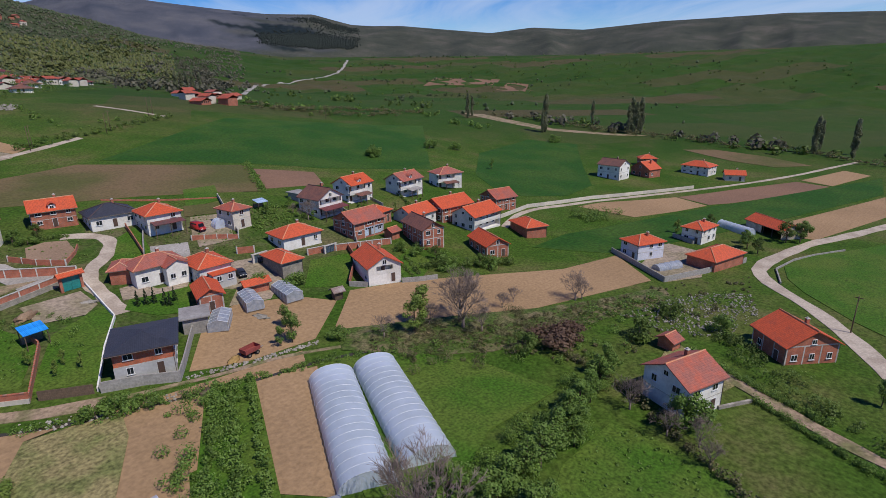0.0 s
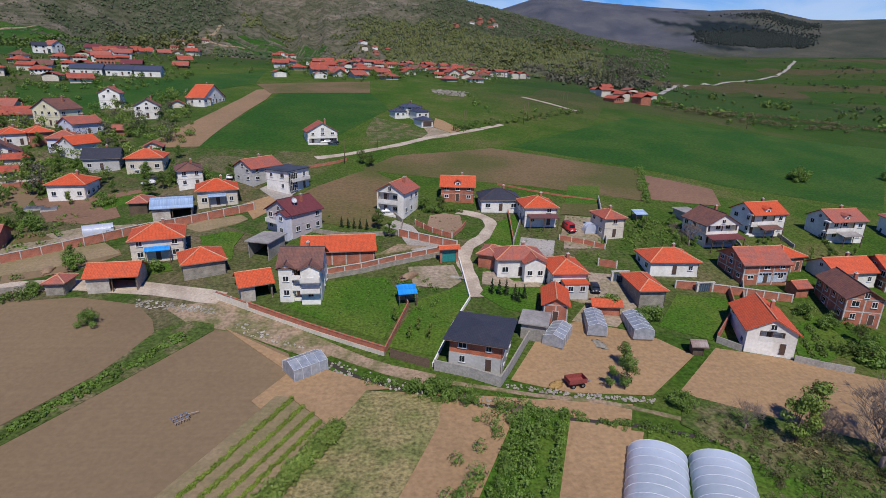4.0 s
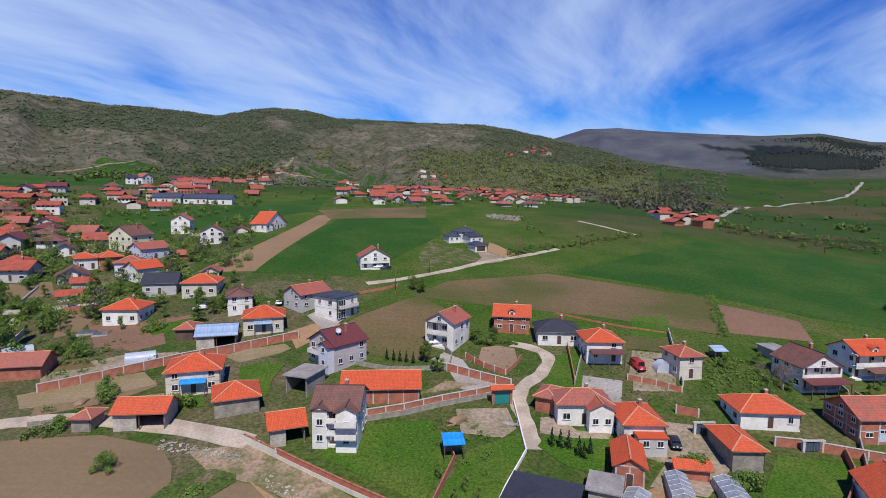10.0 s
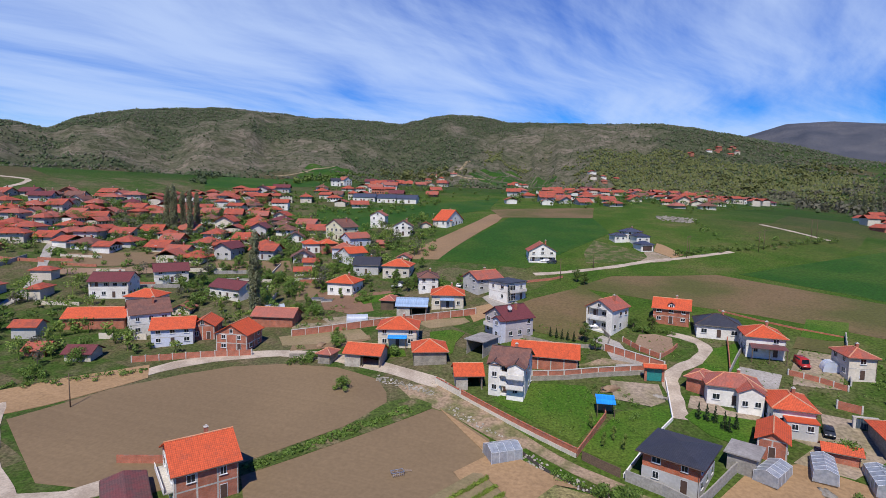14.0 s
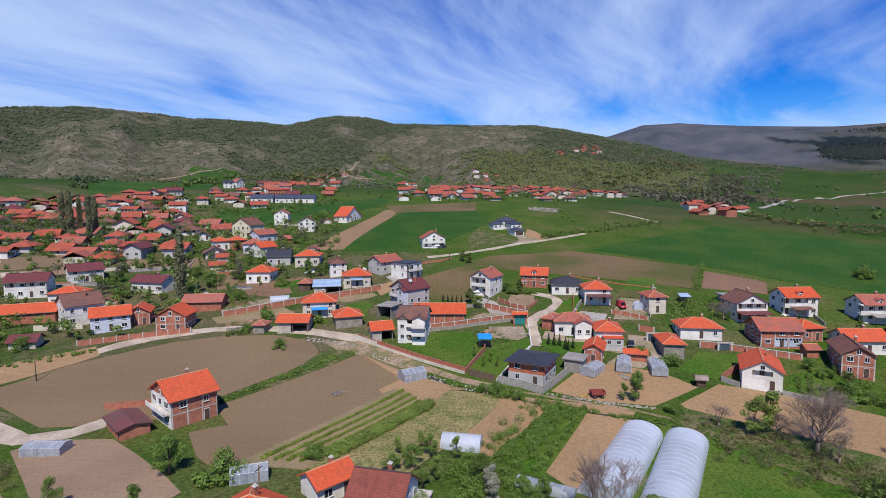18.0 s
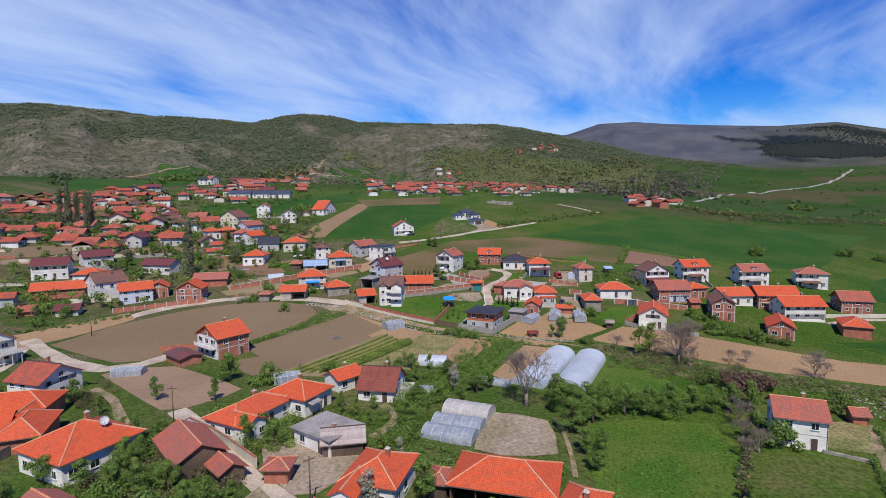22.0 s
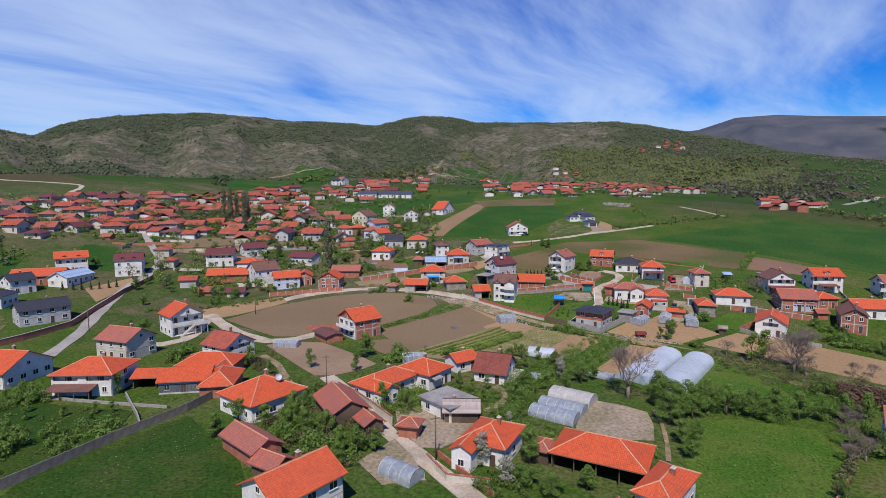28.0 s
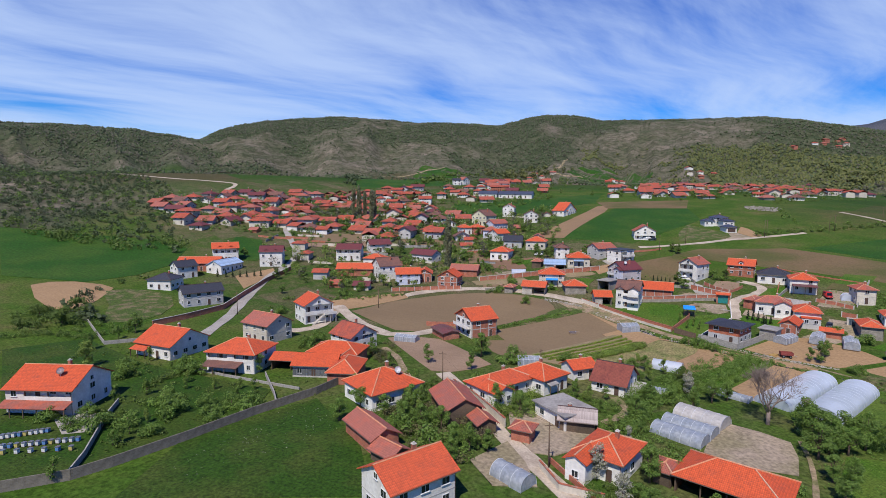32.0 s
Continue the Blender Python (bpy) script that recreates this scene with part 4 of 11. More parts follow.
    if "c" in flags:
        if kind == "gy":
            add_chimney(ob, hx * 0.35, hy * 0.2, eave, eave + rise + 0.5)
        else:
            add_chimney(ob, hx * 0.25, hy * 0.15, eave, eave + rise + 0.55)
    if "b" in flags:
        for s in range(1, storeys):
            add_balcony(ob, -hx * (0.8 if kind != "hx" else -0.08), hx * (0.8 if kind != "hx" else 0.98), -hy - 1.3, -hy + 0.01, s * fh, True, WALLS["white"])
    if "d" in flags:
        if kind == "gy":
            add_dish(ob, hx * 0.5, -hy * 0.4, eave + rise * 0.5 + 1.0, -rz + 38)
        else:
            add_dish(ob, hx * 0.35, -hy * 0.45, eave + rise * 0.5 + 1.0, -rz + 38)
    if "s" in flags:
        bm = bmesh.new()
        box(bm, -hx - 0.06, hx + 0.06, -hy - 0.06, hy + 0.06, -1.5, base)
        part("plinth", bm, WALLS["palegrey" if base > 1 else "concrete"], ob)
    for x0, x1, z0, z1, deep in cuts:
        y = -hy + max(c[4] for c in cuts)
        for i in range(max(1, int((x1 - x0) / 2.6))):
            u = x0 + (i + 0.5) * (x1 - x0) / max(1, int((x1 - x0) / 2.6))
            if i == 0:
                add_door(ob, u, y - 0.01, z0 + 0.04, 0, h=min(2.05, z1 - z0 - 0.15))
            else:
                add_window(ob, u, y - 0.02, z0 + 0.8, 0, 1.4, min(1.1, z1 - z0 - 1.0))
        if z0 > 1:
            bm = bmesh.new()
            box(bm, x0, x1, -hy - 0.03, -hy + 0.09, z0 - 0.1, z0 + 0.8)
            rail = part("parapet", bm, WALLS["white"], ob)
            for u in (x0 + 0.12, (x0 + x1) / 2, x1 - 0.12):
                bm = bmesh.new()
                box(bm, u - 0.09, u + 0.09, -hy + 0.1, -hy + 0.28, z0, z1)
                part("post", bm, DARKFRAME if wall != "brick" else TRIM, rail)
    for x0, x1, y0, y1, e, rk, wl_ in wings:
        bm = bmesh.new()
        box(bm, x0, x1, y0, y1, -1.5, e)
        if rk in ("gx", "gy"):
            cx, cy, up = (x0 + x1) / 2, (y0 + y1) / 2, 0.42 * (x1 - x0 if rk == "gy" else y1 - y0) / 2 * 1.2
            tri = [(x0, y0 - 0.002, e), (x1, y0 - 0.002, e), (cx, y0 - 0.002, e + up)] if rk == "gy" else [(x0 - 0.002, y0, e), (x0 - 0.002, y1, e), (x0 - 0.002, cy, e + up)]
            f = bm.faces.new([bm.verts.new(p) for p in tri])
            r = bmesh.ops.extrude_face_region(bm, geom=[f])
            bmesh.ops.translate(bm, verts=[v for v in r["geom"] if isinstance(v, bmesh.types.BMVert)], vec=(0, 0.3, 0) if rk == "gy" else (0.3, 0, 0))
        bmesh.ops.recalc_face_normals(bm, faces=bm.faces[:])
        w = part("wing", bm, WALLS[wl_], ob)
        o = 0.4
        wr = {"gy": 0.25 * (x1 - x0 + 2 * o), "gx": 0.25 * (y1 - y0 + 2 * o)}.get(rk, 0.2 * min(x1 - x0, y1 - y0) + 0.2)
        back = 2.0 if rk == "gy" else 0.0
        if rk == "flat":
            bm = bmesh.new()
            box(bm, x0 - 0.2, x1 + 0.2, y0 - 0.2, y1 + 0.0, e + 0.003, e + 0.2)
            part("wing_roof", bm, tm, w)
        else:
            add_roof(w, rk, (x1 - x0) / 2 + o, (y1 - y0 + back) / 2 + o, e - 0.12, wr, tm, caps, at=((x0 + x1) / 2, (y0 + y1 + back) / 2), name="wing_roof")
        for s in range(max(1, round(e / 2.8))):
            for i in range(max(1, int((x1 - x0) / 2.2))):
                u = x0 + (i + 0.5) * (x1 - x0) / max(1, int((x1 - x0) / 2.2))
                add_window(w, u, y0 - 0.02, s * 2.75 + 0.95, 0, 1.1, 1.1)
    if "g" in flags:
        # pale concrete frame showing between the block panels
        for turn, run, out in ((0, L, hy), (90, D, hx), (-90, D, hx)):
            bm = bmesh.new()
            k = max(2, round(run / 3.2))
            for i in range(k + 1):
                u = -run / 2 + 0.15 + (run - 0.3) * i / k
                box(bm, u - 0.12, u + 0.12, -out - 0.012, -out + 0.1, -1.0, eave)
            for s in range(1, storeys + 1):
                box(bm, -run / 2, run / 2, -out - 0.016, -out + 0.1, s * fh - 0.22, s * fh - 0.002)
            p = part("concrete_frame", bm, TRIM, ob, "pale concrete posts and beams")
            p.matrix_basis = pose(0, 0, 0, 0, 0, turn)
    elif not far and storeys > 1 and "w" not in flags and not cuts:
        bm = bmesh.new()
        for s in range(1, storeys):
            box(bm, -hx - 0.03, hx + 0.03, -hy - 0.03, hy + 0.03, s * fh - 0.12, s * fh)
        part("floor_band", bm, TRIM, ob)
    if not far and kind in ("gx", "h", "hx"):
        # gutters and downpipes along the eaves
        for sgn in (-1, 1):
            bm = bmesh.new()
            y = sgn * (hy + ov + 0.04)
            bar(bm, (-hx - ov, y, eave - drop + 0.02), (hx + ov, y, eave - drop + 0.02), 0.07, 6)
            bar(bm, (hx - 0.1, y, eave - drop), (hx - 0.1, sgn * (hy + 0.07), eave - drop - 0.4), 0.045, 5)
            bar(bm, (hx - 0.1, sgn * (hy + 0.07), eave - drop - 0.4), (hx - 0.1, sgn * (hy + 0.07), 0), 0.045, 5)
            part("gutter", bm, GUTTER, ob)
    return ob


# ---- fields, yards and roads ----
drape("field", GREYSOIL, [(-108, 46), (-102, 63), (-93, 74), (-85, 81), (-74, 85.5), (-60, 87), (-48, 84), (-43.6, 79.2), (-41.6, 75), (-45.4, 64.4), (-50.5, 55.8), (-55.1, 47.6), (-62, 36), (-81, 33)], 0.06, "bare grey-brown tilled field beside the gravel road", "field")
drape("field", GREYSOIL, [(-32.4, 76.3), (-29, 76), (-19, 70), (-16, 61), (-20, 55), (-26, 43), (-35, 25), (-52.5, 44.6), (-51.5, 46.2), (-46.8, 53.6), (-41.5, 62.1)], 0.0461, "bare grey-brown tilled field", "field")
drape("field", SOIL, [(-18, 61), (3, 59), (33, 56), (25, 39), (-26, 40)], 0.0322, "bare brown ground under the narrow strips", "field")
drape("garden_plot", SOIL, [(-31, 77), (-19, 69), (-2, 60), (-6, 60), (-10, 52), (-17, 59), (-20, 56), (-22, 58), (-18, 65)], 0.16, "bare pinkish-brown garden plot beside the glasshouse", "garden")
drape("vineyard", DRYEARTH, [(-18.4, 60.2), (-10, 52), (-17, 38), (-25, 22.6), (-36.6, 22.6), (-29.4, 37.4)], 0.155, "bare brown ground between the vine rows", "vineyard")
drape("field", DRYGRASS, [(-10, 52), (-6, 60), (5, 58), (4, 52), (-3, 36), (-10, 22), (-25, 23), (-17, 38)], 0.15, "fallow strip of dry yellowish grass", "field")
drape("field", SOIL, [(5, 58), (13, 55), (8, 43), (4, 32), (-3, 35), (-1, 42)], 0.0666, "narrow strip of bare brown soil", "field")
drape("field", SOIL, [(23, 52), (32, 50), (17, 23), (12, 29)], 0.0677, "narrow strip of bare brown soil", "field")
drape("garden_plot", SOIL, [(16, 62), (24, 75), (32, 79), (40, 76), (45, 73), (49, 68), (37, 58), (24, 59)], 0.0688, "bare brown garden plot behind the houses", "garden")
drape("field", SOIL, [(42, 59), (54, 70), (64, 67), (77, 61), (104, 47), (126, 43), (114, 28), (79, 38), (67, 43), (50, 51)], 0.0699, "long bare brown field with plough lines", "field")
drape("field", OLIVE, [(-12, 164), (-1, 182), (36, 199), (63, 184), (85, 173), (71, 138), (40, 151)], 0.071, "olive-brown stubble field", "field")
drape("field", REDSOIL, [(84, 167), (102, 155), (95, 138), (74, 140)], 0.0721, "reddish brown tilled field", "field")
drape("field", OLIVE, [(-24, 148), (-10, 165), (-1, 153), (-4, 128), (-22, 127)], 0.0732, "worn brown paddock", "field")
drape("field", BROWNSOIL, [(-88, 182.3), (-82.5, 204), (-78.6, 237.4), (-76, 270), (-75, 298), (-66, 304), (-64.2, 269.4), (-66, 240), (-67.1, 214.7), (-68.2, 182.4)], 0.0743, "long brown tilled strip running uphill", "field")
drape("garden_plot", PINKSOIL, [(-78, 24), (-75, 28.4), (-63.2, 29.5), (-55.3, 24.8), (-46, 18.6), (-40.1, 14), (-42.2, 9.2), (-46.6, 4.4), (-51.3, 3.2), (-58, 8.2), (-67.2, 15.6)], 0.0754, "bare pinkish-brown garden plot with furrows", "garden")
drape("garden_plot", GREYSOIL, [(-51, 33), (-46, 36.5), (-39.6, 35.6), (-36, 28), (-33.1, 18.7), (-38, 20), (-44.3, 24.5)], 0.0765, "dry grey garden ground with trodden paths", "garden")
drape("garden_plot", YARD, [(10.7, 3.6), (12, 7), (17, 6.4), (22, 4.6), (22.6, -1), (22, -8), (17, -9.2), (12.6, -9.6), (8.3, -8), (9, -2)], 0.0776, "bare grey-brown garden ground beside the poly tunnels", "garden")
drape("field", SOIL, [(166, 78.5), (180, 76), (213, 60), (208, 46), (190, 51), (170, 58)], 0.0787, "bare brown field below the gravel road", "field")
drape("field", REDSOIL, [(214, 59.5), (250, 46), (283, 31), (281, 17.6), (250, 28), (219, 40.6), (210, 46)], 0.0798, "dark brown tilled field", "field")
drape("field", SOIL, [(202, 18), (273, -3), (234, -7), (185, 6), (184, 12)], 0.0809, "bare brown field beside the track", "field")
drape("field", WHEAT, [(44, 202), (126, 275), (254, 251), (158, 148), (132, 154), (110, 160), (86, 176)], 0.072, "wide green field of young wheat", "field")
drape("field", WHEAT, [(156, 108), (171, 133), (219, 171), (284, 184), (298, 156), (240, 118), (205, 94), (178, 90), (160, 98)], 0.0735, "green field of young wheat beyond the houses", "field")
drape("field", WHEAT, [(-69, 181), (-61, 291), (-17, 313), (-4, 261), (-32, 180)], 0.0731, "green hay meadow round the white house", "field")
drape("yard", ROUGH, [(-10.7, 241), (-4, 236.7), (6.8, 229.3), (14.2, 218.4), (6.6, 208.5), (-1.2, 203), (-11.1, 197), (-13.2, 215.1)], 0.0851, "rough dry paddock beside the villa", "yard")
drape("yard", SOIL, [(17.5, 247), (20.9, 243), (27.5, 228), (22.9, 221), (15.4, 230.1)], 0.0862, "bare brown earth beside the villa", "yard")
drape("yard", YARD, [(15, 229.7), (11.2, 226.5), (12.5, 218.5), (8.8, 209), (15, 211), (21.5, 216), (21.6, 222)], 0.0893, "pale gravel forecourt of the villa", "yard")
drape("lawn", LAWN, [(-22, 84), (-15, 93), (-4, 95), (1, 85), (-4, 73)], 0.0742, "mown green lawn behind a brick wall", "lawn")
drape("lawn", LAWN, [(3, 86), (13, 92), (13, 86), (5, 68), (-3, 71)], 0.0753, "mown green lawn", "lawn")
drape("lawn", LAWN, [(56, 88), (66, 86), (63, 80), (55, 72), (47, 77)], 0.0764, "mown green lawn", "lawn")
drape("meadow", LAWN, [(30, 4), (40, 8), (53, 8), (54, 0), (51, -10), (41, -27), (26, -28), (26, -14)], 0.0775, "lush green meadow", "meadow")
drape("meadow", MEADOW, [(-72, -48), (-64, -23), (-43, -36), (-33, -47), (-64, -65)], 0.0786, "lush green meadow with white flowers", "meadow")
drape("yard", YARD, [(39, 89), (46, 93), (47, 85), (39, 77), (31, 79)], 0.0797, "trodden earth yard", "yard")
drape("yard", YARD, [(149, 39), (148, 28), (126, 20), (116, 25), (123, 35)], 0.0808, "pale gravel yard", "yard")
drape("riverbed", DIRT, [(-43, 83), (-34, 86), (-24, 79), (-11, 70), (-14, 68), (-29, 76), (-37, 78)], 0.0819, "stony bank of the brook", "bank")
strip("gravel_road", GRAVEL, [(-117, 49), (-107, 58), (-99, 78), (-82, 90), (-66, 92), (-52, 90.5), (-42, 88.5), (-34, 86.5)], 4.4, 0.1, "pale gravel road", "road")
strip("asphalt_road", ASPHALT, [(-125, -4), (-137, 16), (-147, 30), (-156, 43.4), (-170, 66.5), (-182, 93.5), (-195.5, 111), (-223, 134), (-240, 149)], 3.7, 0.12, "pale grey asphalt village road", "road")
strip("gravel_road", GRAVEL, [(-115, 12), (-105, 23), (-117, 49)], 4.5, 0.11, "pale gravel lane", "road")
strip("gravel_road", GRAVEL, [(-117, 49), (-96, 35), (-80, 28), (-73, 31), (-69, 38)], 4.2, 0.13, "pale gravel lane beside the field", "road")
strip("dirt_lane", GRAVEL, [(-48, 3), (-45.9, 1.2), (-38.6, -4.8), (-31, -12.4), (-23.5, -20.3), (-16.4, -26.1), (-10, -31.5), (-2, -38)], 3.2, 0.11, "pale dirt lane between the farmyards", "road")
strip("village_lane", GRAVEL, [(14.5, 87), (14, 95), (13.5, 103), (15.5, 109), (20, 114.5), (22.5, 119.5), (22.5, 124.5), (19.5, 128), (15, 130)], 3.2, 0.1, "pale dirt lane into the yards", "road", gap=1.5)
strip("village_lane", ASPHALT, [(10, 107), (4, 109), (1, 119), (-3, 122)], 5, 0.12, "pale paved lane", "road")
strip("field_road", GRAVEL, [(-28, 174), (-17, 181), (-1, 196), (13, 212), (29, 224.5), (48, 240.5)], 2.8, 0.1, "pale gravel road across the green field", "road")
strip("field_road", GRAVEL, [(74, 314), (85, 297), (96, 279)], 2.4, 0.1, "pale gravel road across the green field", "road")
strip("gravel_road", GRAVEL, [(235, -13), (218.6, -8.2), (193.3, 0.7), (180.6, 5.8), (163, 9.5), (150, 11.5), (142.3, 11.2), (133.5, 6.5), (121.9, -4.5), (112, -11.5), (104.8, -16), (95, -21)], 3.6, 0.1, "pale gravel road", "road")
strip("gravel_road", GRAVEL, [(120, 78), (135, 84), (150, 85), (164, 82), (180, 78.5), (207, 69.5), (235, 58.5), (272, 44), (303, 33.5), (327, 27), (360, 18)], 2.1, 0.1, "pale gravel road past the far houses", "road")
strip("hill_road", GRAVEL, [(-520, 196), (-447, 215), (-420, 230), (-394, 241), (-378, 228), (-366, 211), (-342, 213), (-330, 231), (-300, 236)], 3.6, 0.2, "pale gravel road winding at the foot of the hill", "road")
strip("hill_track", DIRT, [(-247, 853), (-238, 776), (-246, 758), (-218, 730), (-190, 733)], 4, 0.25, "pale track climbing the hillside", "road")
strip("hill_track", DIRT, [(-466, 588), (-437, 638), (-410, 690)], 4, 0.25, "pale track above the terrace fields", "road")
strip("valley_road", ASPHALT, [(252, 503), (352, 668), (427, 725), (508, 757), (597, 816), (742, 982)], 5, 0.3, "pale road winding up the valley", "road")
strip("dirt_track", DIRT, [(-35, 87), (-29, 82), (-19, 76), (-11, 70), (-3, 65), (4, 62)], 2.6, 0.1, "rutted dirt track beside the brook", "road")
strip("footpath", DIRT, [(4, 62), (12.4, 59.9), (20, 58), (28.3, 56.6), (36.6, 53.5), (42.5, 50.2), (47.9, 44.1)], 0.9, 0.1, "narrow pale footpath beside the brook", "path", gap=2.0)
strip("brook", WATER, [(-37, 77), (-32, 79), (-23, 75), (-14, 69), (-7, 63), (2, 59), (11, 56), (22, 53), (33, 51), (44, 47)], 0.8, 0.05, "narrow dark brook", "water")
drape("stream_bed", DIRT, [(352, 303), (366, 290), (350, 240), (340, 200), (356, 160), (366, 140), (352, 150), (328, 200), (336, 250)], 0.12, "pale stony bed of the valley stream", "stream bed")
drape("field", REDSOIL, [(613, 616), (691, 537), (755, 572), (688, 660)], 0.16, "brown tilled field in the valley", "field", cell=20)
drape("field", REDSOIL, [(657, 503), (662, 453), (741, 503), (722, 531)], 0.17, "brown tilled field in the valley", "field", cell=20)
drape("field", SOIL, [(288, 30), (328, 19), (322, 7.4), (283, 17)], 0.14, "bare pale brown field beside the road", "field")
drape("field", OLIVE, [(332, 102), (346, 88), (345, 60), (332, 34), (314, 47), (317, 70)], 0.141, "dry tan field behind the far houses", "field")
drape("meadow", WHEAT, [(-185, 280), (-132, 328), (-90, 389), (-81, 319), (-115, 255), (-129, 224), (-156, 229)], 0.0984, "green meadow between the village quarters", "meadow")
drape("field", WHEAT, [(-343, 355), (-447, 675), (-385, 701), (-246, 416), (-307, 315)], 0.0995, "green terrace field under the hill", "field")
drape("field", WHEAT, [(-222, 757), (-179, 872), (-95, 802), (-99, 703), (-175, 701)], 0.1006, "green terrace field under the hill", "field")
drape("lawn", LAWN, [(52, 151), (62, 151), (57, 136), (46, 134)], 0.1017, "mown green lawn behind the houses", "lawn")
drape("lawn", LAWN, [(25, 123), (31, 128), (28, 108), (19, 108)], 0.1028, "mown green lawn", "lawn")
drape("lawn", LAWN, [(15, 88), (19, 95), (29, 92), (24, 81), (19, 83)], 0.1039, "mown green lawn with small conifers", "lawn")
drape("yard", YARD, [(42, 121), (52, 122), (47, 108), (38, 108)], 0.105, "trodden earth yard", "yard")
drape("yard", YARD, [(1, 99), (11, 100), (12, 93), (9, 90), (2, 91)], 0.1061, "trodden stony yard behind the gate", "yard")
drape("garden_plot", OLIVE, [(-29, 139), (-24, 148), (-17, 146), (-10, 138), (-6, 128), (-7, 119), (-14, 120.5), (-21, 122)], 0.1072, "brown paddock beside the house", "garden")
drape("garden_plot", REDSOIL, [(-99, 141), (-87, 144), (-78, 140), (-70, 127), (-76, 123), (-87, 126)], 0.1083, "dark tilled vegetable garden", "garden")
drape("garden_plot", GREYSOIL, [(-112, 150), (-106, 153), (-99, 144), (-97, 134), (-101, 131)], 0.1094, "bare grey garden ground", "garden")
drape("garden_plot", YARD, [(-90, 113), (-76, 121), (-64, 122), (-63, 118), (-73, 113), (-84, 104)], 0.1105, "dry garden ground behind the brick wall", "garden")
drape("garden_plot", DRYGRASS, [(-64, 100), (-57, 102), (-54, 97), (-61, 96)], 0.1116, "dry trodden grass", "garden")
drape("garden_plot", GREYSOIL, [(-79, 97), (-69, 103), (-62, 108), (-60, 105), (-66, 98), (-77, 93)], 0.1127, "long bare garden strip along the wall", "garden")
drape("garden_plot", SOIL, [(-125, 50), (-117, 63), (-105, 76), (-99, 70), (-107, 53), (-116, 39)], 0.1138, "bare brown garden strip", "garden")
drape("garden_plot", SOIL, [(-183, 59), (-180, 79), (-172, 73), (-164, 47)], 0.1149, "bare brown garden plot", "garden")
drape("garden_plot", SOIL, [(-228, 0), (-228, 7), (-222, 13), (-210, 17), (-202, 16.6), (-192, 6), (-183, -4.6), (-189, -12), (-208, -8)], 0.116, "bare brown tilled plot", "garden")
drape("garden_plot", ROUGH, [(-161.5, -11.5), (-180, 2), (-200, 11), (-198, 18.5), (-188, 23), (-176, 23), (-163.6, 15), (-156, 5), (-154, -4.5)], 0.1171, "fallow plot of dry weeds", "garden")
drape("meadow", LAWN, [(33, 51), (45, 45), (53, 32), (55, 18), (39, 19), (26, 14), (19, 21)], 0.1132, "lush green meadow beside the poly tunnels", "meadow")
drape("field_bank", ROUGH, [(42, 58), (52.4, 52.6), (63, 47), (80.5, 37), (93, 31.4), (112, 24.6), (106, 19), (88, 24.6), (76, 27), (66, 29.4), (57, 33), (49, 39), (43.4, 45), (38, 51.5)], 0.1212, "rough grassy bank between field and meadow", "bank")
drape("meadow", LAWN, [(140, 4), (150, 7), (166, 4), (178, -3), (196, -12), (150, -24), (112, -22), (120, -12), (132, -1)], 0.1143, "green meadow inside the road bend", "meadow")
drape("field", WHEAT, [(112, 62), (132, 63), (170, 54), (206, 44.6), (262, 24), (318, 2.6), (278, -2), (208, 19.2), (160, 34), (127, 44)], 0.1104, "green strip of young wheat", "field")
drape("yard", ASPHALT, [(29, 114), (37, 112), (34, 103), (26, 104)], 0.1326, "pale concrete slab yard", "yard")
drape("garden_plot", OLIVE, [(46, 136), (55, 134), (53, 126), (43, 128)], 0.1237, "rough vegetable plot behind the houses", "garden")
drape("garden_plot", YARD, [(44, 127), (53, 125), (50, 115), (39, 114)], 0.1298, "trodden earth yard with parked van", "garden")
drape("garden_plot", SOIL, [(-42, 134), (-32, 144), (-29, 138), (-37, 124)], 0.1259, "bare earth yard beside the wall", "garden")
drape("field", OLIVE, [(-80, 319), (-17, 353), (-15, 304), (-66, 288)], 0.127, "pale olive field strip", "field")
drape("field", LAWN, [(16, 56), (23, 54), (12, 27), (4, 32)], 0.0981, "grassy ground between the fruit bushes", "field")
drape("meadow", WHEAT, [(-349, 41), (-315, 59), (-275, 78), (-243, 80), (-220, 54), (-215, 34), (-219, 15), (-239, 6), (-251, -0)], 0.1292, "smooth green pasture below the wooded slope", "meadow")
drape("garden", MEADOW, [(-155, -40), (-148, -23), (-115, -27), (-76, -24), (-70, -35), (-75, -59), (-77, -64), (-82, -71)], 0.1203, "grassy orchard garden behind the stone wall", "garden")
drape("yard", ASPHALT, [(-40, 145), (-36, 152), (-29, 144), (-32, 134)], 0.1414, "pale paved forecourt", "yard")
drape("lawn", LAWN, [(72, 76), (81, 80), (80, 70), (71, 65), (67, 66)], 0.1275, "mown garden lawn beside the gabled house", "lawn")
drape("field_bank", ROUGH, [(-41.6, 76), (-37, 79), (-33, 78), (-32.4, 76.3), (-41.5, 62.1), (-46.8, 53.6), (-51.5, 46.2), (-54.8, 47.4), (-50.2, 55.8), (-45.1, 64.4)], 0.1436, "narrow grassy bank between two fields", "bank")
drape("garden_plot", GREYSOIL, [(-222, 140), (-205, 152), (-189, 163), (-178, 150), (-190, 138), (-206, 128)], 0.15, "grey-brown garden plots between the village quarters", "garden")
drape("garden_plot", PINKSOIL, [(-204, 126), (-188, 136), (-176, 148), (-169, 138), (-186, 127), (-204, 118)], 0.15, "bare pinkish garden plots between the village quarters", "garden")
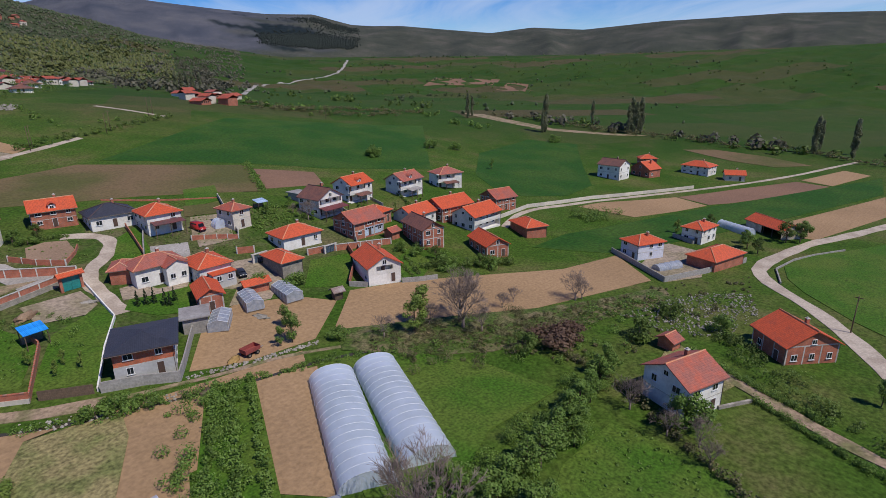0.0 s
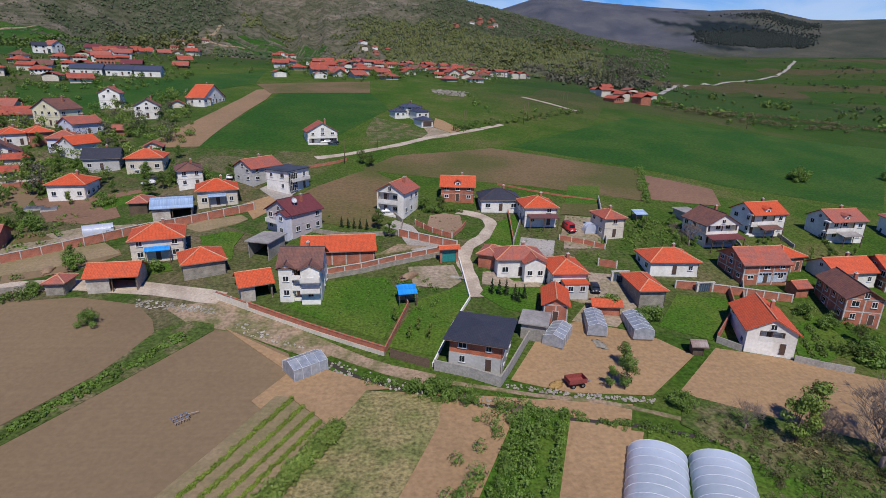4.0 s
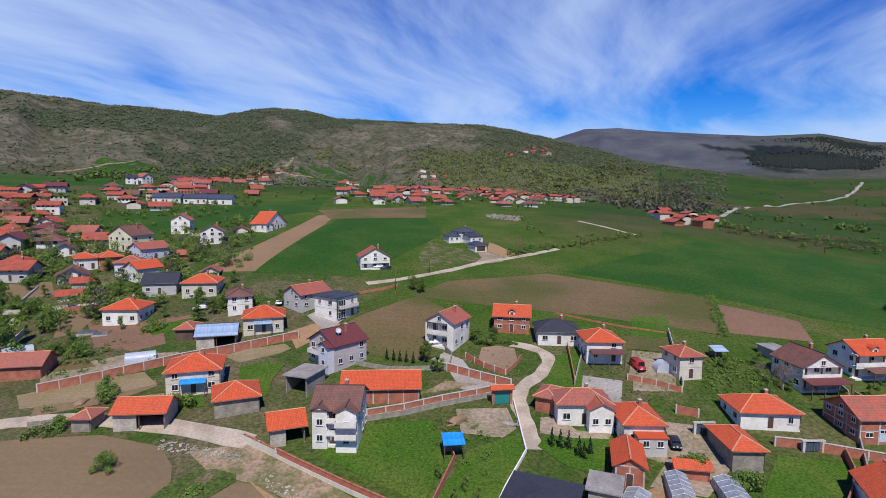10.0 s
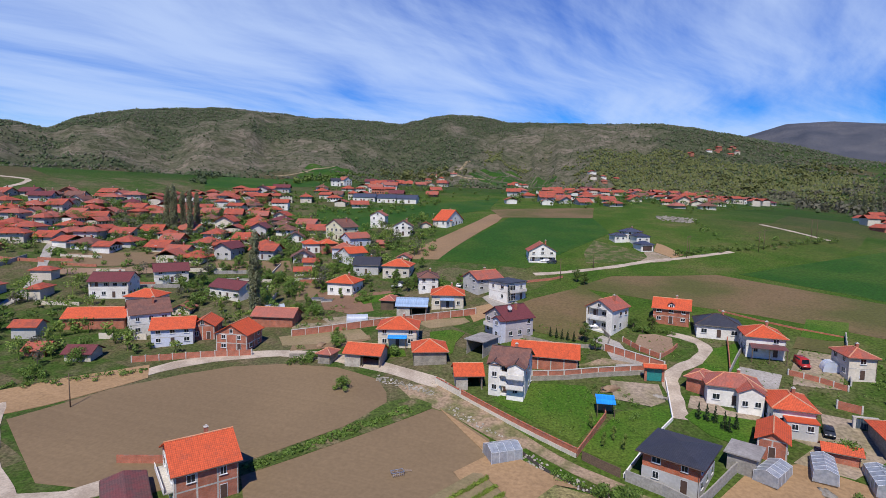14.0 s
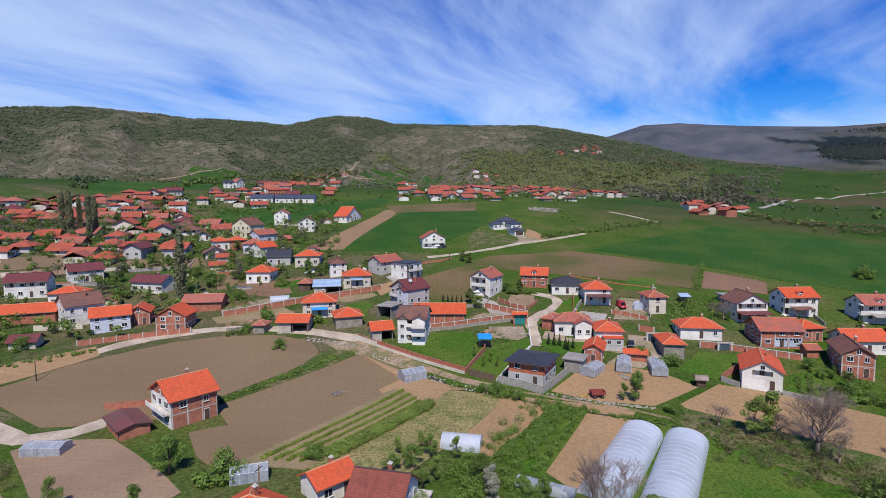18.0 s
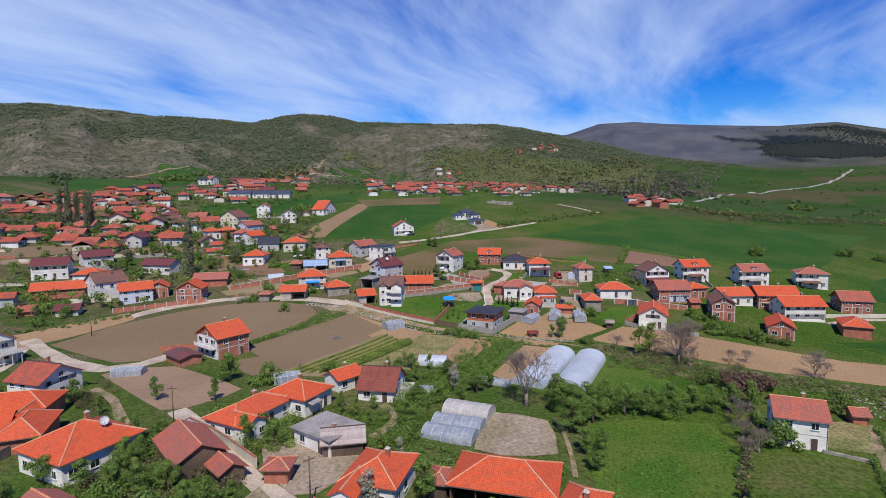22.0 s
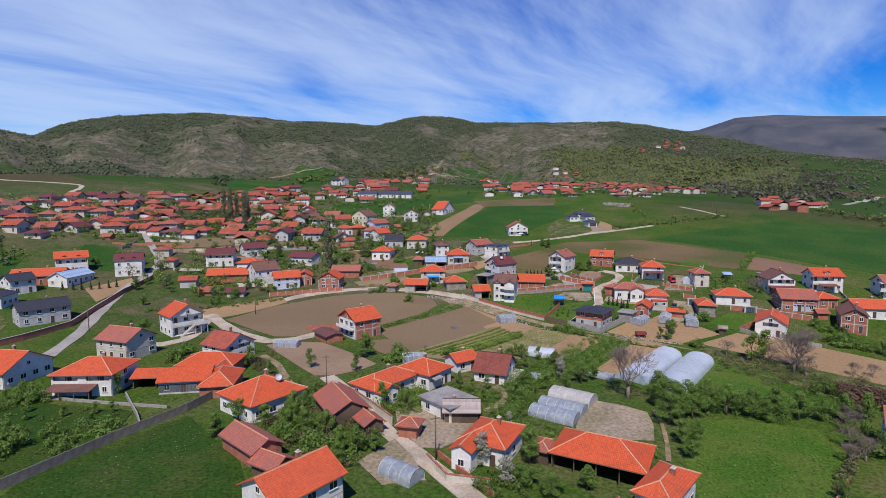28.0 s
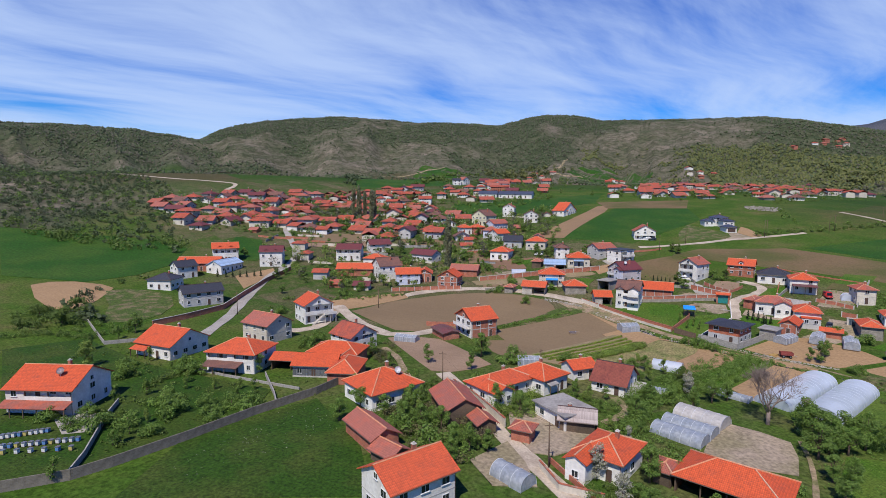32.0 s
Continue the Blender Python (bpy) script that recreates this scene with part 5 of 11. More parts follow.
drape("meadow", WHEAT, [(-245, 114), (-228, 118), (-205, 96), (-196, 84), (-214, 78), (-232, 95)], 0.152, "bright green field beside the village road", "field")
drape("garden_plot", GREYSOIL, [(-160, 160), (-146, 166), (-131, 171), (-122, 160), (-135, 152), (-150, 150)], 0.15, "bare grey garden plots", "garden")
drape("garden_plot", REDSOIL, [(-89, 139), (-80, 143), (-72, 146), (-70, 140), (-78, 128), (-87, 125)], 0.151, "dark brown tilled garden beside the house", "garden")
drape("garden_plot", OLIVE, [(-100, 115.5), (-91, 117.5), (-84, 118.5), (-79, 114.5), (-88, 111.5), (-95, 110.5)], 0.153, "dry garden strip along the brick wall", "garden")
drape("garden_plot", PINKSOIL, [(7.5, 127), (11.5, 128.5), (15.5, 127), (15.5, 121), (12, 115), (8, 117.5), (6.5, 121)], 0.154, "bare garden plot inside a low brick wall", "garden")
drape("yard", DIRT, [(-26, 103.5), (-23.5, 100), (-14, 101.5), (-1, 106), (6, 109), (-1, 110), (-5, 105.5), (-21, 99.5)], 0.155, "stony earth bank behind the garden wall", "bank")
drape("yard", YARD, [(28, 90.5), (30, 88), (37, 84), (43, 84), (45, 90), (45.5, 96), (40, 97), (38.5, 90), (33, 87.5)], 0.156, "trodden farmyard between the houses", "yard")
drape("yard", YARD, [(16, 92), (17, 97), (20, 97.5), (23, 93.2), (29, 92.6), (28, 91), (21, 91)], 0.157, "trodden earth before the old house", "yard")
drape("garden_plot", PINKSOIL, [(48.8, -17.5), (54.6, -20.2), (51.5, -25.2), (45.3, -23.7)], 0.1447, "small bare vegetable plot in the grass", "garden")
drape("garden_plot", DRYEARTH, [(-86, 101), (-80, 105.4), (-66.5, 111.5), (-60.5, 105.6), (-68.4, 101), (-72.8, 98.5), (-81.4, 96)], 0.162, "dry trodden garden ground along the brick wall", "garden")
drape("garden_plot", DRYEARTH, [(-53, 119.4), (-48.4, 123.4), (-40.4, 126.6), (-38, 123.8), (-40.4, 121), (-47.5, 116.4)], 0.163, "bare brown strip below the brick wall", "garden")
drape("lawn", LAWN, [(-46.6, 113.8), (-41, 117), (-37, 115.5), (-37.6, 108.9), (-36.4, 102.5), (-38.4, 99.2), (-42.4, 104)], 0.164, "fresh green lawn between the sheds", "lawn")
drape("lawn", LAWN, [(-55.2, 99.6), (-48.6, 100.6), (-46.6, 97.2), (-52.2, 94.8)], 0.165, "fresh green lawn behind the road wall", "lawn")
drape("lawn", LAWN, [(-81.5, 137.6), (-70.5, 144.2), (-66, 142), (-76, 132)], 0.166, "bright green garden lawn", "lawn")
drape("lawn", LAWN, [(23.8, 117.4), (28.6, 121), (27.2, 112.4), (21.4, 109.4), (21.6, 113)], 0.167, "fresh green lawn inside the lane bend", "lawn")
drape("yard", DRYGRASS, [(74, 10), (80, 11), (84.4, 9.8), (81, 3), (77.3, -2.1), (69.4, -0.2)], 0.1458, "dry trodden yard beside the white house", "yard")
drape("yard", ASPHALT, [(-100, -55), (-98.5, -50), (-95, -49.5), (-88, -54.5), (-91.5, -57.8)], 0.1469, "pale concrete pad beside the house", "yard")
drape("yard", YARD, [(-26, -11), (-23.7, -7), (-16.4, -11.5), (-9.8, -10), (-9.6, -14), (-11, -19), (-13.4, -22.8), (-17, -23.6), (-23, -17.6)], 0.148, "trodden earth yard of the farm", "yard")
drape("yard", YARD, [(-22, -22), (-17, -27), (-13, -33), (-19, -36), (-25, -31)], 0.1491, "bare earth garden beside the lane", "yard")
strip("farm_track", DIRT, [(84, 8), (79, 1), (75.5, -6), (71.5, -15), (69, -22), (68.3, -26)], 2.4, 0.15, "rutted dirt track between two hedges", "road", gap=2.0)
strip("farm_lane", GRAVEL, [(48, -38), (55, -33.5), (61.2, -30.7), (69.8, -27), (77, -25.3), (90, -22)], 3.4, 0.16, "pale gravel lane to the farms", "road", gap=2.0)
strip("garden_path", DIRT, [(-73.1, 14.9), (-66, 10), (-61.9, 5.9), (-57, 0), (-53, -4)], 1.8, 0.13, "worn earth path down to the farmyards", "path", gap=2.0)
strip("garden_path", DIRT, [(-9.5, 8), (-6, 3), (-7, -2), (-9, -6)], 1.8, 0.13, "worn earth path between the garden hedges", "path", gap=2.0)
strip("garden_path", DIRT, [(23.6, 6), (24.2, -1), (24, -9), (23.4, -15)], 0.8, 0.13, "narrow trodden path along the meadow", "path", gap=2.0)


# ---- houses, barns and sheds ----
w3_house = house("house", "white-rendered house with dark brown tiled gable roof, with pale balconies", -19.3, 90.4, -0, 7.6, 9.0, 6.4, "gx", "white", "brown", "c", "house", cuts=((-1.15, 0.08, 0.1, 2.9, 1.5), (-1.15, 0.08, 3.3, 6.1, 1.5),), wings=((0.31, 3.75, -5.8, -4.5, 6.3, "gy", "white"), (-3.82, -1.3, -4.9, -4.5, 6.35, "gy", "white"),))
house("shed", "open-fronted plastered shed with bright orange tiled gable roof", -28.6, 88.9, 23, 5.7, 6.0, 3, "gx", "open", "orange", "oOw", "shed")
hipblue_house = house("house", "two-storey cream-rendered house with bright orange tiled hipped roof", -52.2, 105.7, 18, 9.9, 9.0, 4.7, "h", "cream", "orange", "c", "house")
house("shed", "rubble stone shed with bright orange tiled hipped roof", -41.0, 98.2, 24, 7.8, 8.0, 3, "h", "stone", "orange", "w", "shed")
house("shed", "open-fronted plastered shed with bright orange tiled gable roof", -54.6, 91.6, 7, 8.6, 6.0, 3, "gx", "open", "orange", "oOw", "shed")
house("shed", "rubble stone shed with weathered red tiled hipped roof", -64.1, 90.0, 2, 3.3, 4.0, 2.4, "h", "stone", "redold", "w", "shed")
house("house", "two-storey grey-pink rendered house with maroon sheet gable roof", -25.8, 118.9, -40, 9.2, 9.0, 5.2, "gy", "greypink", "maroon", "cbd", "house", wings=((0.92, 4.37, -6.1, -4.5, 5, "gy", "bluewhite"),))
house("house", "single-storey raw concrete house with concrete slab roof", -29.7, 105.9, -18, 4.8, 7.0, 3.5, "flat", "concrete", "slab", "ow", "house")
house("house", "single-storey bare red block house with bright orange tiled gable roof", -13.9, 104.2, 5, 15.0, 8.0, 2.8, "gx", "brick", "orange", "gw", "house")
modern_house = house("house", "two-storey white-rendered house with dark flat roof", -32.2, 146.7, 58, 8.6, 8.0, 5.7, "flat", "white", "navy", "b", "house")
house("house", "white-rendered house with weathered red tiled gable roof, with open loggias", -0.8, 130.3, -27, 7.7, 9.0, 6.2, "gy", "white", "redold", "c", "house", cuts=((-3.45, 2.12, 0.1, 2.8, 1.5), (-3.45, 2.12, 3.2, 5.9, 1.5),))
orangebrick_house = house("house", "two-storey bare red block house with bright orange tiled gable roof", 16.3, 140.6, -7, 9.2, 8.0, 4.2, "gx", "brick", "orange", "c", "house")
house("house", "single-storey white-rendered house with black sheet hipped roof", 26.9, 133.8, -2, 10.4, 9.0, 3.2, "h", "white", "slate", "c", "house")
orangewhite_house = house("house", "two-storey white-rendered house with bright orange tiled hipped roof", 35.3, 124.5, -0, 8.2, 9.0, 4.7, "h", "white", "orange", "c", "house")
house("house", "single-storey white-rendered house with weathered red tiled hipped roof", 24.6, 98.4, 1, 9.9, 7.0, 3.9, "h", "white", "redold", "c", "house", wings=((0.3, 4.74, -5.7, -3.5, 3.6, "gy", "white"),))
house("shed", "bare red block shed with weathered red tiled hipped roof", 19.3, 101.5, -25, 3.7, 6.0, 3, "h", "brick", "redold", "w", "shed")
house("house", "single-storey white-rendered house with bright orange tiled hipped roof", 33.4, 93.3, 0, 6.9, 9.0, 3.9, "h", "white", "orange", "c", "house", wings=((-1.73, 3.11, -6.9, -4.5, 2.4, "flat", "palegrey"),))
house("shed", "bare red block shed with bright orange tiled gable roof", 28.5, 82.2, -14, 4.4, 8.0, 3.4, "gy", "brick", "orange", "g", "shed")
house("house", "orange block house with black sheet roof, over a grey lower storey", 12.3, 68.6, -21, 8.4, 9.0, 5, "h", "brickgrey", "slate", "sn", "house", rise=1.0, ov=0.9, base=2.4)
house("shed", "rubble stone shed with bright orange tiled hipped roof", 48.3, 87.6, -1, 5.1, 9.0, 3.4, "h", "stone", "orange", "w", "shed")
house("house", "single-storey white-rendered house with bright orange tiled hipped roof", 58.9, 99.2, -2, 10.7, 8.0, 3, "h", "white", "orange", "c", "house")
house("house", "two-storey cream-rendered house with weathered red tiled hipped roof", 51.5, 116.6, 9, 5.4, 7.0, 4.9, "h", "cream", "redold", "c", "house")
balcony_house = house("house", "two-storey white-rendered house with dark brown tiled gable roof", 77.2, 114.1, 7, 9.0, 9.0, 5.2, "gy", "white", "brown", "c", "house", cuts=((-4.1, 4.1, 0.1, 2.25, 1.6), (-4.1, 4.1, 2.7, 4.95, 1.6),))
twostorey_house = house("house", "two-storey white-rendered house with bright orange tiled gable roof", 94.9, 121.6, 9, 9.8, 8.4, 5.6, "gx", "white", "orange", "c", "house", cuts=((-5.66, 1.51, 0.1, 2.4, 1.6), (-5.66, 1.51, 2.9, 5.3, 1.6),))
twostorey2_house = house("house", "two-storey white-rendered house with weathered red tiled gable roof", 117.2, 121.0, 6, 10.4, 8.4, 5.6, "gx", "white", "redold", "c", "house", cuts=((-6.62, 1.76, 0.1, 2.4, 1.6), (-6.62, 1.76, 2.9, 5.3, 1.6),))
garage_house = house("house", "two-storey bare red block house with weathered red tiled gable roof", 77.6, 96.6, 2, 10.6, 9.0, 4.3, "gx", "brick", "redold", "g", "house")
house("shed", "bare red block shed with bright orange tiled hipped roof", 87.5, 101.4, 11, 6.3, 7.0, 3.4, "h", "brick", "orange", "g", "shed")
house("house", "single-storey white-rendered house with bright orange tiled gable roof", 98.6, 96.0, 4, 10.6, 8.0, 3.2, "gx", "white", "orange", "c", "house")
house("house", "two-storey white-rendered house with bright orange tiled gable roof", 64.0, 72.9, -19, 7.8, 11.0, 4.2, "gy", "white", "orange", "c", "house", cuts=((-1.95, 1.95, 2.25, 4.1, 1.2),))
house("house", "two-storey bare red block house with dark brown tiled gable roof", 88.7, 82.5, -16, 6.5, 12.0, 5.2, "gy", "brick", "brown", "cg", "house")
t2c_house = house("house", "two-storey white-rendered house with weathered red tiled hipped roof", 142.0, 124.0, -15, 10.0, 8.4, 5.6, "h", "white", "redold", "c", "house", cuts=((-5.91, 1.58, 0.1, 2.4, 1.6), (-5.91, 1.58, 2.9, 5.3, 1.6),))
house("house", "two-storey bare red block house with bright orange tiled gable roof", 111.7, 94.3, -5, 12.9, 9.0, 4.7, "gx", "brick", "orange", "cg", "house")
house("house", "two-storey bare red block house with weathered red tiled gable roof", 137.7, 94.3, -13, 9.0, 9.0, 4.3, "gx", "brick", "redold", "g", "house")
house("house", "two-storey white-rendered house with bright orange tiled gable roof", 113.7, 84.1, -0, 12.6, 9.0, 4.7, "gx", "white", "orange", "c", "house", cuts=((-5.91, 5.91, 0.1, 2, 1.6), (-5.91, 5.91, 2.45, 4.45, 1.6),))
house("shed", "bare red block shed with bright orange tiled gable roof", 99.0, 67.5, -24, 6.5, 11.0, 3.4, "gy", "brick", "orange", "g", "shed")
house("shed", "bare red block shed with bright orange tiled hipped roof", 122.6, 70.8, -24, 6.9, 10.0, 3.4, "h", "brick", "orange", "w", "shed")
house("house", "two-storey white-rendered house with dark brown tiled gable roof", 230.0, 96.6, -94, 11.5, 9.0, 6.5, "gx", "white", "brown", "c", "house")
house("house", "single-storey bare red block house with bright orange tiled gable roof", 247.0, 88.1, -105, 10.8, 8.0, 3.9, "gy", "brick", "orange", "c", "house")
house("house", "two-storey bare red block house with bright orange tiled hipped roof", 271.1, 98.1, -51, 8.3, 7.0, 4.3, "h", "brick", "orange", "c", "house")
house("house", "two-storey white-rendered house with bright orange tiled hipped roof", 271.7, 71.5, -96, 13.4, 9.0, 4.3, "h", "white", "orange", "c", "house")
house("house", "single-storey cream-rendered house with bright orange tiled gable roof", 267.9, 53.9, -63, 8.5, 6.0, 3, "gx", "cream", "orange", "c", "house")
house("house", "two-storey bluish white house with bright orange tiled hipped roof", 131.7, 38.4, -114, 6.9, 9.0, 4.7, "h", "bluewhite", "orange", "c", "house")
house("house", "two-storey white-rendered house with bright orange tiled hipped roof", 159.6, 32.6, -98, 6.3, 9.0, 4.7, "h", "white", "orange", "c", "house")
house("barn", "bare red block barn with bright orange tiled hipped roof", 139.4, 21.3, -14, 13.4, 8.0, 3.2, "h", "brick", "orange", "w", "barn")
house("barn", "open-fronted plastered barn with bright orange tiled gable roof", 185.1, 18.1, -126, 15.5, 7.0, 3, "gx", "open", "orange", "oOw", "barn")
house("house", "single-storey bare red block house with bright orange tiled gable roof", 96.1, -5.8, -130, 8.6, 10.0, 3.8, "gx", "brick", "orange", "cg", "house")
house("house", "two-storey white-rendered house with weathered red tiled gable roof", 65.9, 3.0, -19, 7.7, 8.0, 5.4, "gx", "white", "redold", "c", "house")
house("shed", "bare red block shed with weathered red tiled gable roof", 82.3, 11.2, -11, 2.5, 3.0, 2, "gx", "brick", "redold", "w", "shed")
bigbrick_house = house("house", "two-storey bare red block house with bright orange tiled gable roof", -56.3, 40.3, 54, 8.6, 10.0, 5.4, "gx", "brick", "orange", "cg", "house")
house("shed", "low bare red block shed with dark sheet roof", -63.2, 33.4, -38, 8.6, 5.0, 2.0, "gx", "brick", "darkold", "wn", "shed", rise=0.7)
redbrown_house = house("house", "single-storey white-rendered house with dark red mossy tiled gable roof", -10.5, 14.1, -7, 7.3, 9.0, 2.6, "gx", "white", "darkred", "c", "house", rise=3.4)
house("house", "single-storey white-rendered house with bright orange tiled hipped roof", -31.6, -1.9, 66, 12.9, 7.0, 3, "h", "white", "orange", "c", "house", wings=((-6.65, -2.25, -6.1, -3.5, 2.9, "gy", "white"),))
lhead_house = house("house", "single-storey white-rendered house with bright orange tiled hipped roof", -25.2, 6.2, 67, 7.8, 9.0, 3.4, "h", "white", "orange", "c", "house")
house("house", "single-storey white-rendered house with bright orange tiled gable roof", -19.3, 17.2, 50, 6.1, 5.0, 2.8, "gx", "white", "orange", "c", "house")
house("house", "single-storey white-rendered house with concrete slab roof", -15.9, -8.1, -33, 8.5, 7.0, 2.8, "flat", "white", "slab", "c", "house")
house("shed", "weathered board shed with rusty sheet gable roof", -12.8, -10.2, 13, 6.2, 5.0, 2.4, "gx", "wood", "rust", "w", "shed")
house("house", "two-storey white-rendered house with bright orange tiled hipped roof", -4.9, -21.5, -12, 7.4, 9.0, 3.6, "h", "white", "orange", "c", "house", wings=((-3.69, -0.4, -7.9, -4.5, 3.5, "gy", "white"),))
house("barn", "board barn with bright orange hipped roof, with an open timber porch", 12.7, -20.5, -13, 14.0, 9.0, 3.2, "h", "wood", "orange", "ow", "barn")
house("house", "two-storey white-rendered house with bright orange tiled hipped roof", 21.0, -29.7, -27, 4.8, 10.0, 4.2, "h", "white", "orange", "c", "house")
house("shed", "weathered board shed with weathered red tiled hipped roof", 3.5, -20.7, -13, 2.7, 4.0, 2.4, "h", "wood", "redold", "w", "shed")
house("barn", "weathered board barn with weathered red tiled gable roof", -35.4, -15.3, -46, 11.0, 7.0, 2.8, "gx", "wood", "redold", "w", "barn")
house("shed", "weathered board shed with weathered red tiled gable roof", -27.6, -20.0, -42, 4.2, 3.4, 2.2, "gx", "wood", "redold", "w", "shed")
house("house", "white-rendered house with bright orange tiled hipped roof, with a satellite dish", -52.2, -15.9, 67, 12.0, 11.0, 3.6, "h", "white", "orange", "cd", "house", rise=3.0)
house("barn", "bare red block barn with weathered red tiled gable roof", -43.1, -32.8, -27, 10.1, 5.0, 2.6, "gx", "brick", "redold", "w", "barn")
house("shed", "weathered board shed with weathered red tiled gable roof", -36.3, -37.2, -16, 4.9, 4.0, 2, "gx", "wood", "redold", "w", "shed")
house("house", "two-storey white-rendered house with bright orange tiled gable roof", -27.5, -45.8, 65, 10.3, 8.0, 5.2, "gx", "white", "orange", "c", "house")
house("shed", "bare red block shed with weathered red tiled hipped roof", -20.0, -19.5, 2, 3.4, 3.2, 2.4, "h", "brick", "redold", "w", "shed")
lattice_barn = house("barn", "long pale barn with bright orange tiled roof and a glazed front", -74.9, -10.0, 23, 10.0, 7.0, 2.9, "gx", "palegrey", "orange", "n", "barn", rise=2.0)
house("barn", "low brick barn with orange hipped roof beside the long barn", -66.6, -9.6, 23, 6.4, 10.0, 2.9, "h", "brick", "orange", "w", "barn", rise=2.1)
house("barn", "bare red block barn with bright orange tiled hipped roof", -76.4, -0.7, 16, 12.8, 8.0, 3.4, "h", "brick", "orange", "w", "barn", wings=((2.24, 6.41, -9, -4, 3, "gy", "brick"),))
house("shed", "dark open-fronted board shed with bright orange tiled roof", -85.0, -10.2, 21, 5.0, 6.0, 2.6, "gx", "wood", "orange", "own", "shed", rise=1.2)
house("house", "two-storey white-rendered house with weathered red tiled gable roof", -81.2, 12.1, 76, 9.1, 9.0, 4.2, "gy", "white", "farred", "c", "house", cuts=((-3.4, 3.4, 2.3, 4.1, 1.3),))
threestorey_house = house("house", "white-rendered house with bright orange gable roof, with loggias and outside stairs", -111.8, 30.4, 63, 9.9, 9.0, 6.2, "gy", "white", "orange", "c", "house", cuts=((-4.54, 4.54, 0.1, 2.75, 1.6), (-4.54, 4.54, 3.2, 5.95, 1.6),))
house("house", "two-storey cream-rendered house with weathered red tiled gable roof", -108.7, 6.5, -4, 10.6, 9.0, 5.2, "gx", "cream", "redold", "c", "house")
hipwhite_house = house("house", "two-storey white-rendered house with bright orange tiled hipped roof", -94.5, -15.4, 16, 12.7, 10.0, 4.8, "h", "white", "orange", "c", "house", cuts=((-5.95, -0.8, 2.6, 4.5, 1.4), (1, 5.95, 2.6, 4.5, 1.4),))
whitegable_house = house("house", "single-storey white-rendered house with bright orange tiled gable roof", -119.2, -16.7, 5, 12.4, 12.0, 3.6, "gx", "white", "orange", "cc", "house")
apiary_house = house("house", "white-rendered house with bright orange tiled gable roof, with a long porch", -106.6, -50.2, 25, 13.2, 11.0, 5, "gx", "white", "orange", "cd", "house", cuts=((-2.97, 6.44, 2.7, 4.8, 1.5),))
house("house", "single-storey white-rendered house with black sheet hipped roof", -188.9, 29.7, 24, 9.7, 9.0, 4, "h", "white", "slate", "c", "house")
house("house", "two-storey white-rendered house with black sheet gable roof", -199.1, 45.5, 76, 8.4, 8.0, 5, "gx", "white", "slate", "c", "house")
house("house", "single-storey bare red block house with bright orange tiled gable roof", -204.5, 58.4, 34, 18.2, 9.0, 3.6, "gx", "brick", "orange", "c", "house")
dormer1_house = house("house", "white-rendered house with bright orange tiled gable roof, with dormers", -210.0, 76.9, 51, 11.8, 9.0, 6.5, "gx", "white", "orange", "c", "house", cuts=((-5.51, 5.51, 3.35, 6.2, 1.4),))
dormer2_house = house("house", "white-rendered house with maroon sheet gable roof, with dormers", -186.0, 84.4, 38, 10.5, 9.0, 7, "gx", "white", "maroon", "c", "house")
house("house", "two-storey pale grey house with black sheet gable roof", -159.2, 23.1, 66, 13.5, 8.0, 5, "gx", "palegrey", "slate", "c", "house")
house("house", "single-storey white-rendered house with pale blue sheet gable roof", -194.7, 63.5, 102, 15.0, 8.0, 3.4, "gx", "white", "bluesheet", "c", "house")
house("house", "two-storey white-rendered house with maroon sheet gable roof", -161.6, 114.3, 27, 12.4, 9.0, 5.6, "gx", "white", "maroon", "c", "house", cuts=((-5.78, 5.78, 2.9, 5.3, 1.4),))
house("house", "two-storey white-rendered house with maroon sheet gable roof", -157.9, 134.8, 49, 11.3, 9.0, 4.2, "gx", "white", "maroon", "c", "house")
house("house", "single-storey white-rendered house with bright orange tiled hipped roof", -142.8, 110.4, 14, 9.7, 8.0, 4, "h", "white", "orange", "c", "house")
house("house", "two-storey white-rendered house with dark brown tiled gable roof", -125.8, 95.1, -36, 10.6, 10.0, 6, "gy", "white", "brown", "c", "house")
house("barn", "bare red block barn with bright orange tiled gable roof", -141.4, 92.5, 28, 16.3, 8.0, 3.2, "gx", "brick", "orange", "w", "barn")
house("house", "two-storey bluish white house with bright orange tiled gable roof", -112.0, 90.8, 37, 10.2, 8.0, 4.5, "gx", "bluewhite", "orange", "c", "house")
house("house", "single-storey bare red block house with bright orange tiled gable roof", -107.0, 97.1, 27, 6.2, 8.0, 3.8, "gy", "brick", "orange", "g", "house")
house("house", "two-storey bare red block house with bright orange tiled gable roof", -92.0, 92.4, 10, 8.5, 8.0, 4.6, "gy", "brick", "orange", "g", "house")
house("barn", "bare red block barn with weathered red tiled gable roof", -93.8, 111.0, 13, 12.2, 7.0, 3, "gx", "brick", "redold", "w", "barn")
house("house", "single-storey white-rendered house with maroon sheet gable roof", -124.9, 129.2, -8, 14.0, 8.0, 3.6, "gx", "white", "maroon", "c", "house")
house("house", "single-storey white-rendered house with bright orange tiled hipped roof", -89.2, 143.8, 5, 9.3, 9.0, 4, "h", "white", "orange", "c", "house")
house("house", "single-storey pale grey house with black sheet gable roof", -91.0, 165.0, 16, 9.6, 9.0, 3.6, "gx", "palegrey", "slate", "c", "house")
house("house", "single-storey cream-rendered house with bright orange tiled hipped roof", -77.5, 163.5, 11, 10.1, 9.0, 4, "h", "cream", "orange", "c", "house")
